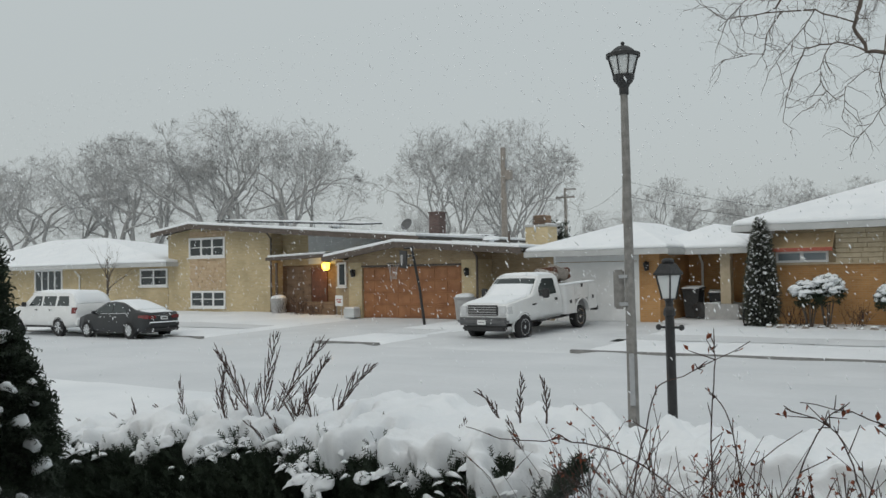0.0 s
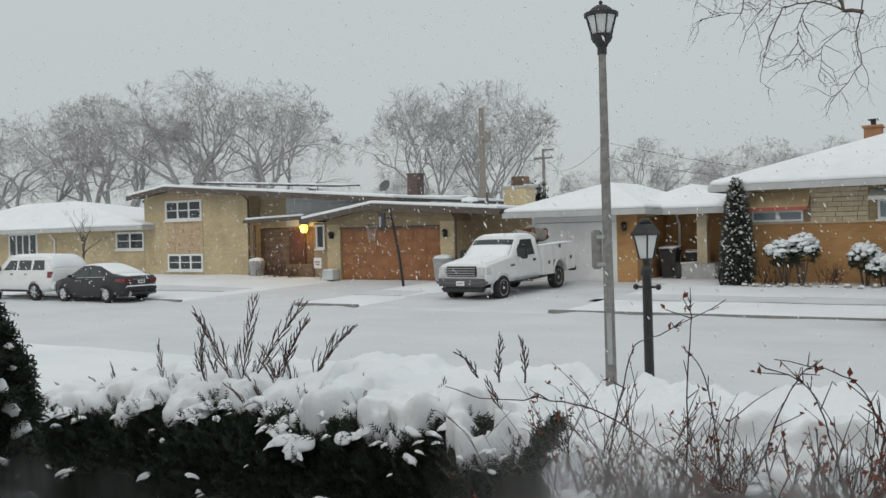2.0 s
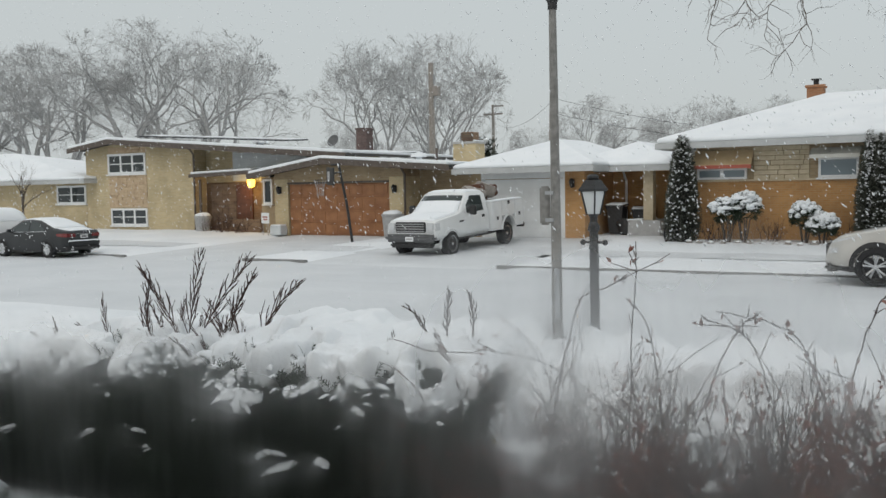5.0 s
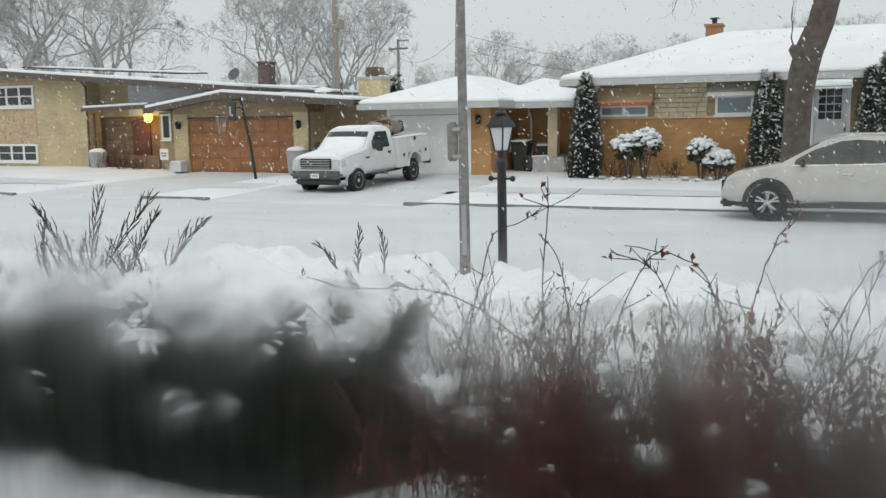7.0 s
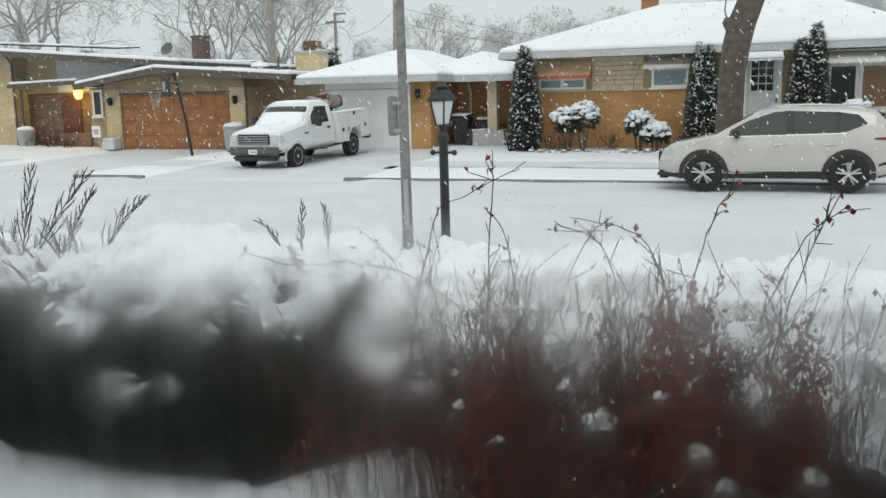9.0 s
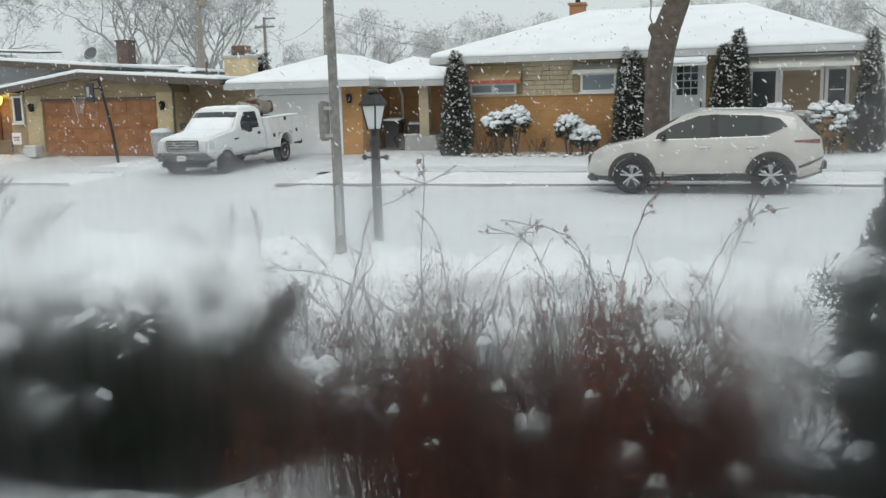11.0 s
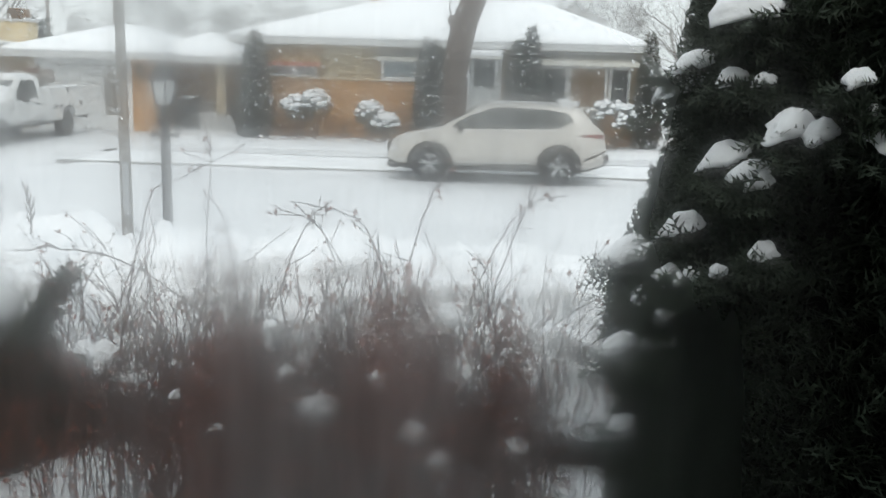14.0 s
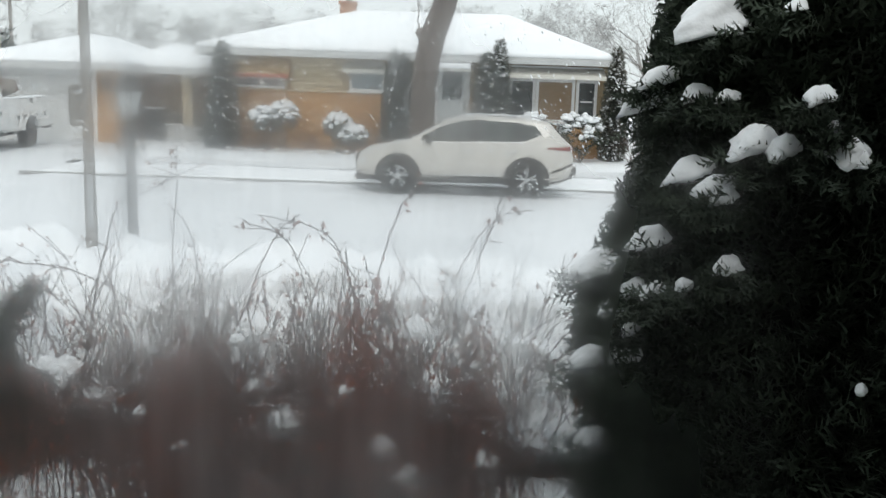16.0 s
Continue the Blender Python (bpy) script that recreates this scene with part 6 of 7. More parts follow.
def clipped_shrub(x, y, r, h, stem, seed, label):
    """A clipped shrub on short stems, capped with snow."""
    t = thing("clipped_shrub", (x, y, 0.28), label, "shrub", group="clipped shrubs by the bungalow")
    rnd = random.Random(seed)
    w = Wood(seed)
    for k in range(5):
        a = 2 * math.pi * k / 5
        w.tube([Vector((0.05 * math.cos(a), 0.05 * math.sin(a), -0.1)), Vector((r * 0.4 * math.cos(a), r * 0.4 * math.sin(a), stem + 0.15))], [0.03, 0.02], 0.01)
    w.build(t, TRUNK_BARK)
    fv, ff, sv, sf = [], [], [], []
    for k in range(110):
        v = Vector((rnd.gauss(0, 1), rnd.gauss(0, 1), rnd.gauss(0.25, 0.8))).normalized() * rnd.uniform(0.75, 1.0)
        c = (r * v.x, r * 0.8 * v.y, (stem + h) / 2 + (h - stem) / 2 * v.z)
        for s in range(14):
            spray(fv, ff, Vector(c), Vector((rnd.gauss(0, 1), rnd.gauss(0, 1), rnd.gauss(0.0, 0.7))), 0.14, rnd)
        if v.z > rnd.uniform(-0.5, 0.2):
            lump(sv, sf, (c[0], c[1], c[2] + 0.04), (rnd.uniform(0.07, 0.15),) * 2 + (rnd.uniform(0.05, 0.10),), rnd, 2, 0.25)
    mesh_part("foliage", fv, ff, NEEDLE, t, kind="stuff")
    mesh_part("snow", sv, sf, SNOW, t, "snow lying on the shrub", smooth=True)


clipped_shrub(-6.12, 28.0, 0.54, 1.30, 0.55, 1, "two-lobed clipped shrub on bare stems heaped with snow")
clipped_shrub(-5.64, 28.0, 0.46, 1.48, 0.58, 2, "two-lobed clipped shrub on bare stems heaped with snow")
clipped_shrub(-3.95, 28.1, 0.42, 1.17, 0.42, 3, "round clipped shrub heaped with snow")
clipped_shrub(-3.45, 28.0, 0.40, 0.80, 0.22, 4, "round clipped shrub heaped with snow")
clipped_shrub(2.0, 27.9, 0.55, 1.35, 0.3, 5, "round clipped shrub heaped with snow")
clipped_shrub(3.4, 27.8, 0.75, 1.45, 0.2, 6, "broad shrub bowed under heavy snow")


# ---- small things across the street ----
def utility_pole(az, y, h, r, arms, label):
    t = thing("utility_pole", polar(az, y, 0.2), label, "utility pole", group="utility poles behind the houses")
    part("pole", a_tube([(0, 0, -0.3), (0.02, 0, h * 0.5), (0.0, 0, h)], [r, r * 0.9, r * 0.75], 10), OLD_WOOD, t)
    for z, l in arms:
        arm = part("crossarm", a_box(-l / 2, l / 2, -0.06, 0.06, z, z + 0.12, bevel=0.01), OLD_WOOD, t)
        for k in range(4):
            x = -l / 2 + 0.12 + (l - 0.24) * k / 3
            part("insulator", turned(bmesh.new(), [(0.03, z + 0.121), (0.05, z + 0.16), (0.03, z + 0.24)], 8, (x, 0, 0)), PLASTIC, arm)
        snow_bead(arm, -l / 2, l / 2, -0.05, 0.05, z + 0.122, 0.05)
    return t


p1 = utility_pole(30.28, 46, 9.15, 0.20, (), "stout weathered wooden utility pole")
for dz, r in ((8.3, 0.05), (7.6, 0.16), (6.9, 0.05)):
    part("pole_gear", a_box(0.15, 0.15 + 2.4 * r, -r, r, dz - 0.35, dz + 0.2, bevel=0.02), OLD_WOOD if r > 0.1 else STEEL, p1)
p2 = utility_pole(26.45, 66, 8.55, 0.15, ((7.75, 1.7),), "wooden utility pole with snow-topped crossarms")
part("cable_bracket", a_box(0.0, 0.95, -0.05, 0.05, 8.38, 8.50, bevel=0.01), OLD_WOOD, p2)
p3 = utility_pole(22.95, 40, 7.9, 0.17, (), "leaning wooden utility pole")
p3.rotation_euler = (0, radians(1.5), 0)
p4 = utility_pole(25.7, 95, 5.2, 0.15, ((4.7, 2.2),), "far wooden utility pole with a crossarm")


def cable(a, b, sag, label):
    a, b = Vector(a), Vector(b)
    pts = [a.lerp(b, i / 16) - Vector((0, 0, sag * 4 * (i / 16) * (1 - i / 16))) for i in range(17)]
    ob = part("cable", a_tube(pts, [0.009] * 17, 4), PLASTIC, None)
    return tagged(ob, label, "cable", group="overhead cables")


x3 = polar(22.95, 40)
x2 = polar(26.45, 66)
cable((x3[0] + 0.15, 40, 6.1), (x2[0], 66, 7.4), 0.8, "thin dark overhead cable between two poles")
cable((x3[0] + 0.2, 40, 6.2), (x3[0] + 16, 58, 5.2), 1.0, "thin dark overhead cable sagging over the roofs")
cable((x3[0] + 0.2, 40, 5.5), (x3[0] + 14, 62, 4.6), 0.8, "thin dark overhead cable sagging over the roofs")

# portable basketball hoop before the wooden garage door
t = thing("basketball_hoop", (-18.75, 26.4, 0.2), "leaning black basketball hoop with weathered backboard and net", "basketball hoop")
part("pole", a_tube([(0, 0, -0.1), (-0.22, 0.02, 1.3), (-0.58, 0.05, 2.83)], [0.05, 0.048, 0.045], 10), BLACK_METAL, t)
part("arm", a_tube([(-0.50, 0.05, 2.50), (-0.56, -0.35, 2.45)], [0.03, 0.03], 6), BLACK_METAL, t)
part("arm", a_tube([(-0.56, 0.05, 2.78), (-0.60, -0.35, 2.75)], [0.03, 0.03], 6), BLACK_METAL, t)
bb = part("backboard", slab(bmesh.new(), [(-0.78, -0.40, 2.06), (-0.30, -0.66, 2.02), (-0.27, -0.62, 2.02), (-0.75, -0.36, 2.06)], 0.62), PLASTIC, t, "dark weathered backboard seen nearly edge-on")
part("backboard_stripe", slab(bmesh.new(), [(-0.70, -0.452, 2.2), (-0.54, -0.54, 2.2), (-0.535, -0.535, 2.2), (-0.695, -0.447, 2.2)], 0.32), GREY_PLASTIC, bb)
bm = bmesh.new()
tube(bm, [(-0.75 + 0.22 * math.cos(2 * math.pi * i / 16), -0.82 + 0.22 * math.sin(2 * math.pi * i / 16), 2.22) for i in range(17)], [0.012] * 17, 5)
rim = part("rim", bm, BLACK_METAL, t)
for i in range(12):
    a = 2 * math.pi * i / 12
    part("net_cord", a_tube([(-0.75 + 0.22 * math.cos(a), -0.82 + 0.22 * math.sin(a), 2.21), (-0.75 + 0.13 * math.cos(a + 0.5), -0.82 + 0.13 * math.sin(a + 0.5), 1.95), (-0.75 + 0.11 * math.cos(a + 0.2), -0.82 + 0.11 * math.sin(a + 0.2), 1.66)], [0.006, 0.006, 0.006], 4), GREY_PLASTIC, rim)

# tub planters, yard sign, bins
def tub(x, y, z, h, r):
    t = thing("tub_planter", (x, y, z), "pale grey tub planter topped with snow", "planter", group="tub planters by the houses")
    part("tub", turned(bmesh.new(), [(r * 0.8, 0), (r, h * 0.9), (r * 1.06, h * 0.92), (r * 1.06, h), (r * 0.95, h)], 20), GREY_PLASTIC, t, smooth=False)
    vs, fs = [], []
    lump(vs, fs, (0, 0, h), (r * 0.95, r * 0.95, 0.16), random.Random(1), 2, 0.1)
    mesh_part("snow", vs, fs, SNOW, t, smooth=True)


tub(-28.15, 28.7, 0.3, 0.78, 0.36), tub(-18.40, 28.5, 0.26, 0.88, 0.40)
t = thing("yard_sign", (-24.41, 28.35, 0.36), "small white yard sign with red lettering reduced to bars", "sign", turn=-20)
part("sign_board", a_box(-0.30, 0.30, -0.012, 0.012, 0.42, 0.85), WHITE_PAINT, t)
for k, (a, b, z) in enumerate(((-0.2, -0.03, 0.68), (0.02, 0.2, 0.68), (-0.15, 0.17, 0.58))):
    part("lettering_bar", a_box(a, b, -0.018, -0.0125, z - 0.03, z + 0.03), RED_TRIM, t)
for x in (-0.2, 0.2):
    part("stake", a_tube([(x, 0, -0.1), (x, 0, 0.42)], [0.01, 0.01], 5), STEEL, t)
t = thing("storage_box", (-24.05, 28.72, 0.3), "low white plastic box with snow on it", "box")
part("box_body", a_box(-0.28, 0.28, -0.22, 0.22, 0, 0.36, bevel=0.02), GREY_WHITE, t)
snow_bead(t, -0.26, 0.26, -0.2, 0.2, 0.362, 0.07)


def wheelie_bin(x, y, material, label, h=1.0, turn=0):
    t = thing("wheelie_bin", (x, y, 0.32), label, "bin", group="bins by the garage", turn=turn)
    part("bin_body", turned(bmesh.new(), [(0.30, 0.06), (0.40, h * 0.92), (0.42, h * 0.93), (0.42, h)], square=True), material, t)
    lid = part("lid", slab(bmesh.new(), [(-0.33, -0.34, h + 0.002), (0.33, -0.34, h + 0.002), (0.33, 0.34, h + 0.05), (-0.33, 0.34, h + 0.05)], 0.04), material, t)
    soften(part("snow", slab(bmesh.new(), [(-0.30, -0.31, h + 0.044), (0.30, -0.31, h + 0.044), (0.30, 0.31, h + 0.092), (-0.30, 0.31, h + 0.092)], 0.05), SNOW, lid), 0.02)
    for sx in (-0.24, 0.24):
        part("wheel", a_tube([(sx - 0.03, 0.3, 0.1), (sx + 0.03, 0.3, 0.1)], [0.10, 0.10], 12), RUBBER, t)
    part("handle", a_tube([(-0.25, 0.36, h - 0.06), (0.25, 0.36, h - 0.06)], [0.018, 0.018], 6), material, t)


wheelie_bin(-10.45, 30.6, PLASTIC, "black wheeled refuse bin dusted with snow")
wheelie_bin(-9.75, 31.1, PLASTIC, "black wheeled refuse bin dusted with snow", 0.85, 15)
wheelie_bin(-8.25, 31.3, GREEN_PLASTIC, "green wheeled bin behind the evergreen", 1.1)
t = thing("rubbish_sack", (-10.02, 30.45, 0.32), "slumped black rubbish sack with snow on it", "sack")
vs, fs = [], []
lump(vs, fs, (0, 0, 0.2), (0.32, 0.28, 0.4), random.Random(3), 3, 0.3)
mesh_part("sack_body", vs, fs, PLASTIC, t, smooth=True)
vs, fs = [], []
lump(vs, fs, (0.02, 0.02, 0.5), (0.16, 0.14, 0.08), random.Random(4), 2, 0.2)
mesh_part("snow", vs, fs, SNOW, t, smooth=True)
# a hose reel beside the column evergreen
t = thing("hose_reel", (-7.95, 27.95, 0.28), "dark round hose reel leaning by the evergreen", "hose reel")
bm = bmesh.new()
tube(bm, [(0, 0.24 * math.cos(2 * math.pi * i / 20), 0.26 + 0.24 * math.sin(2 * math.pi * i / 20)) for i in range(21)], [0.035] * 21, 6)
part("hose", bm, RUBBER, t)
# edging stones along the bungalow
rnd = random.Random(6)
for k in range(16):
    x = -7.2 + 0.36 * k
    t = thing("edging_stone", (x, 27.55 + rnd.uniform(-0.2, 0.2), rnd.uniform(0.16, 0.23)), "small garden edging stone half covered with snow", "stone", group="edging stones")
    vs, fs = [], []
    lump(vs, fs, (0, 0, 0.03), (rnd.uniform(0.10, 0.17), 0.1, rnd.uniform(0.08, 0.14)), rnd, 2, 0.3)
    mesh_part("stone_body", vs, fs, ROCK, t)
    vs, fs = [], []
    lump(vs, fs, (0, 0.03, 0.11), (0.12, 0.09, 0.05), rnd, 2, 0.2)
    mesh_part("snow", vs, fs, SNOW, t, smooth=True)
# dry shrub stems against the entry and along the bungalow wall
for x, y, n_, h, sd in ((-27.9, 28.75, 26, 0.8, 1), (-27.0, 28.75, 24, 0.7, 2), (-26.1, 28.75, 20, 0.6, 3), (-6.6, 28.4, 14, 0.6, 4), (-4.9, 28.4, 16, 0.6, 5), (-2.9, 28.4, 12, 0.5, 6), (5.2, 27.5, 22, 1.2, 7)):
    t = thing("dormant_shrub", (x, y, 0.3), "dormant shrub of bare brown stems with dry leaves", "shrub", group="dormant shrubs by the houses")
    w = Wood(90 + sd)
    w.least = 0.006
    for k in range(n_):
        a = w.rnd.uniform(0, 6.28)
        w.grow(Vector((w.rnd.uniform(-0.3, 0.3), w.rnd.uniform(-0.2, 0.2), -0.05)), Vector((math.cos(a) * 0.5, math.sin(a) * 0.4, 1)).normalized(), h * w.rnd.uniform(0.6, 1.0), 0.012, 1, kids=(3, 5), spread=0.6)
    w.build(t, TWIG)

# the lit lantern by the entry
GLOW = bpy.data.materials.new("lit_amber_lamp_glass")
GLOW.use_nodes = True
gb = GLOW.node_tree.nodes["Principled BSDF"]
gb.inputs["Base Color"].default_value = (0.9, 0.55, 0.08, 1)
gb.inputs["Emission Color"].default_value, gb.inputs["Emission Strength"].default_value = (1.0, 0.60, 0.07, 1), 4.5
t = thing("entry_lantern", (-26.03, 29.4, 2.45), "lit amber wall lantern beside the entry", "lamp")
part("bracket", a_box(-0.04, 0.04, 0.10, 0.20, -0.1, 0.1, bevel=0.01), BLACK_METAL, t)
part("lamp_glass", turned(bmesh.new(), [(0.07, -0.2), (0.15, -0.12), (0.17, 0.08), (0.13, 0.14)], 8), GLOW, t, "glowing amber glass")
part("lamp_cap", turned(bmesh.new(), [(0.15, 0.141), (0.19, 0.15), (0.05, 0.26)], 8), BLACK_METAL, t)
lamp_data = bpy.data.lights.new("entry_light", "POINT")
lamp_data.energy, lamp_data.color, lamp_data.shadow_soft_size = 26, (1.0, 0.58, 0.12), 0.12
new("entry_light", lamp_data).location = (-26.03, 29.12, 2.36)


# ---- planting under the window ----
def aim(az, el, y):
    """A point at depth y in a direction from the window."""
    az, el = az + 0.08, el + 0.09
    d = y / math.cos(radians(az))
    return Vector((-y * math.tan(radians(az)), y, 2.0 + d * math.tan(radians(el))))


def shoot(w, base, tip, bend, sides, rnd, r=0.0062):
    """A juniper shoot with short side twigs, kept in w."""
    mid = base.lerp(tip, 0.5) + bend
    pts = []
    for i in range(7):
        k = i / 6
        pts.append(base * (1 - k) ** 2 + mid * 2 * k * (1 - k) + tip * k * k)
    w.tube(pts, [r * (1 - 0.12 * i) for i in range(7)], 0.5)
    length = (tip - base).length
    axis_ = (tip - base).normalized()
    for s in range(sides):
        f = 0.2 + 0.78 * s / sides
        i = min(int(f * 6), 5)
        q = pts[i].lerp(pts[i + 1], f * 6 - i)
        d = (pts[i + 1] - pts[i]).normalized()
        side = Vector((1 if s % 2 else -1, rnd.uniform(-0.6, 0.6), 0.1))
        l = length * (0.36 - 0.24 * f) * rnd.uniform(0.6, 1.3)
        d2 = (d + side * 0.38).normalized()
        a, b = q + d2 * l * 0.5, q + (d2 * 0.8 + d * 0.35).normalized() * l
        w.tube([q, a, b], [r * 0.6, r * 0.62, r * 0.3], 0.5)
        for k in range(2):
            e = (d2 + Vector((rnd.uniform(-0.6, 0.6), rnd.uniform(-0.5, 0.5), 0.3))).normalized()
            w.tube([q.lerp(a, 0.6 + 0.4 * k), q.lerp(a, 0.6 + 0.4 * k) + e * l * 0.3], [r * 0.45, r * 0.3], 0.5)


def hedge(name, label, spine, half_depth, y0, seed, sprays, cover, blobs, lobes=0.5, front_cover=0.2, thin=(0, 1, 0)):
    """A loose evergreen hedge along x: dark heart, needled sprigs, a bed of snow over its top that runs down in lobes, and separate pads.
    spine: (x, height of the top above ground)."""
    t = thing(name, (0, y0, 0.34), label, "hedge")
    rnd = random.Random(seed)
    xs, tops = [p[0] for p in spine], [p[1] for p in spine]
    x0, x1 = xs[0], xs[-1]

    def cross(x, phi, grow=0.0):
        """phi: 0 at the foot on the near side, 90 degrees on top, 180 at the far foot."""
        b = float(np.interp(x, xs, tops))
        k = min(1.0, (x - x0) / 0.5, (x1 - x) / 0.35)
        a = half_depth * max(0.15, k) ** 0.5
        c, s = math.cos(phi), math.sin(phi)
        bump = 1 + 0.10 * noise.noise((x * 2.1, phi * 1.5, seed)) + 0.05 * noise.noise((x * 6, phi * 5, seed))
        return Vector((x, -math.copysign(abs(c) ** 0.7, c) * (a * bump + grow), (b * bump + grow) * abs(s) ** 0.55))
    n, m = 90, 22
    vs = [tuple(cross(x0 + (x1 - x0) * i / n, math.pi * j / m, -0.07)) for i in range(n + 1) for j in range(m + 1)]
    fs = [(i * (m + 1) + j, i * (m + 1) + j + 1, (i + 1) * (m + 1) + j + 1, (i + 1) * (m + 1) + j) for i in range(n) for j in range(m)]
    # core in the near-black colour that stands for the hedge's inner shade
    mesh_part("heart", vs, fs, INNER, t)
    # the bed of snow
    def edge(x):
        big_, mid_, fine_ = noise.noise((x * 1.3, 0, seed + 5)), noise.noise((x * 4.2, 1, seed)), noise.noise((x * 13.0, 2, seed))
        return 53 - 8 * math.exp(-((x - x1 + 0.5) / 0.6) ** 2) - 22 * (cover - 0.5) - 14 * big_ - 26 * lobes * mid_ - 20 * lobes * fine_

    def deep(x, deg):
        hole = 0.8 * noise.noise((x * 2.6, deg * 0.045, seed + 9)) + 0.62 * noise.noise((x * 7, deg * 0.11, seed + 2)) + 0.35 * noise.noise((x * 17, deg * 0.2, seed + 3))
        hole += thin[2] * math.exp(-((x - thin[0]) / thin[1]) ** 2)
        d = min(1.0, (deg - edge(x)) / 9) if deg > edge(x) else 0
        if hole > 0.24 and (deg < 74 or abs(x - thin[0]) < thin[1] * 1.6 and deg < 100):
            d = min(d, max(0.0, 1 - (hole - 0.24) * 7))
        return max(0.0, d) ** 0.5
    vs, fs = [], []
    for k in range(sprays):
        x, phi = rnd.uniform(x0 + 0.03, x1 - 0.03), math.radians(rnd.uniform(2, 78))
        p, q = cross(x, phi, -0.05), cross(x, phi, 0.2)
        if deep(x, math.degrees(phi)) > 0.3 and rnd.random() < 0.965:
            continue
        if rnd.random() < 0.03:
            p = q.lerp(p, 0.62)
        d = (q - p).normalized() + Vector((rnd.gauss(0, 0.45), rnd.gauss(0, 0.3), rnd.uniform(-0.1, 0.6)))
        spray(vs, fs, p, d, rnd.uniform(0.035, 0.08), rnd, 8)
    mesh_part("foliage", vs, fs, NEEDLE, t, kind="stuff")

    n, m = 380, 84
    idx, vs, fs = {}, [], []
    grid = [[deep(x0 + (x1 - x0) * i / n, 8 + 165 * j / m) for j in range(m + 1)] for i in range(n + 1)]
    for i in range(n + 1):
        x = x0 + (x1 - x0) * i / n
        for j in range(m + 1):
            deg = 8 + 165 * j / m
            g = grid[i][j]
            near = any(grid[min(max(i + a, 0), n)][min(max(j + b, 0), m)] > 0 for a in (-1, 0, 1) for b in (-1, 0, 1))
            if near:
                th = -0.045 + g * (0.118 + 0.06 * noise.noise((x * 2.6, deg * 0.04, 4)) + 0.055 * noise.noise((x * 8, deg * 0.12, 6)) + 0.022 * noise.noise((x * 20, deg * 0.3, 6)))
                p = cross(x, radians(deg), th)
                idx[i, j] = len(vs)
                vs.append((p.x, p.y, p.z + 0.02 * g))
    for i in range(n):
        for j in range(m):
            q = [(i, j), (i, j + 1), (i + 1, j + 1), (i + 1, j)]
            if all(k in idx for k in q):
                fs.append(tuple(idx[k] for k in q))
    mesh_part("snow", vs, fs, SNOW, t, "thick bed of fresh snow", smooth=True)
    vs, fs = [], []
    for k in range(blobs):
        x, deg = rnd.uniform(x0 + 0.05, x1 - 0.05), 90 * rnd.random() ** 1.6 * 0.85 + 14
        if deg > edge(x) + 6:
            continue
        if deg < edge(x) - 15 and rnd.random() > front_cover * 0.4:
            continue
        p = cross(x, radians(deg), 0.03)
        s = rnd.choice((0.012, 0.016, 0.02, 0.028, 0.04, 0.06)) * (0.7 + deg / 80)
        for c in range(rnd.randint(1, 3)):
            q = Vector((p.x + rnd.gauss(0, s), p.y + rnd.gauss(0, s * 0.3) - 0.02, p.z + rnd.gauss(0, s * 0.4)))
            k2 = rnd.uniform(0.5, 1.1)
            cushion(vs, fs, q, (rnd.uniform(-1, 1), rnd.uniform(-1, 0.6)), s * rnd.uniform(0.9, 1.35) * k2, s * rnd.uniform(0.65, 1.0) * k2, s * rnd.uniform(0.25, 0.45) * k2, rnd, 0.6, 3)
    mesh_part("snow_pads", vs, fs, SNOW, t, "pads of snow on the outer sprigs", kind="stuff", smooth=True)
    return t


yew = hedge("evergreen_hedge", "dark evergreen hedge under a thick bed of snow", [(-6.3, 0.15), (-6.0, 0.42), (-5.3, 0.66), (-4.3, 0.76), (-3.3, 0.80), (-2.6, 0.84), (-2.1, 0.84), (-1.85, 0.72), (-1.72, 0.4)], 0.95, 4.05, 3, 30000, 0.24, 380, lobes=0.9, front_cover=0.22, thin=(-4.4, 0.9, 0.24))
low = hedge("low_evergreen", "low spreading evergreen almost buried in snow", [(-2.2, 0.4), (-1.95, 0.84), (-1.5, 0.87), (-0.9, 0.90), (-0.3, 0.88), (0.3, 0.86), (0.8, 0.62), (1.0, 0.3)], 0.6, 4.35, 8, 2600, 2.0, 160, lobes=0.5, thin=(-0.4, 2.0, -0.5))
low.location.z -= 0.12
rnd = random.Random(31)
vs, fs = [], []
for k in range(26):
    x = rnd.uniform(-4.4, -1.6)
    s = rnd.uniform(0.06, 0.14)
    cushion(vs, fs, Vector((x, -1.05 - rnd.uniform(0, 0.2), rnd.uniform(-0.05, 0.02))), (rnd.uniform(-1, 1), rnd.uniform(-1, 0)), s * 1.3, s, s * rnd.uniform(0.7, 1.2), rnd, 0.2)
mesh_part("foot_snow", vs, fs, SNOW, yew, "clods of snow fallen at the foot", kind="stuff", smooth=True)
rnd = random.Random(12)
w = Wood(5)
SHOOTS = [(47.9, -8.3, 47.6, -4.9), (45.6, -8.8, 44.5, -3.4), (45.7, -8.4, 48.2, -4.4), (45.2, -8.5, 41.5, -4.1), (43.9, -8.5, 42.4, -6.9), (41.6, -8.6, 38.5, -5.6), (46.6, -8.4, 47.6, -6.6),
          (43.1, -7.8, 41.4, -5.2), (30.5, -8.6, 32.1, -7.5), (29.4, -8.6, 29.2, -6.4), (27.8, -8.2, 28.0, -6.6), (50.2, -8.6, 51.8, -7.6), (52.6, -8.5, 53.0, -7.2), (54.6, -8.8, 56.1, -8.0)]
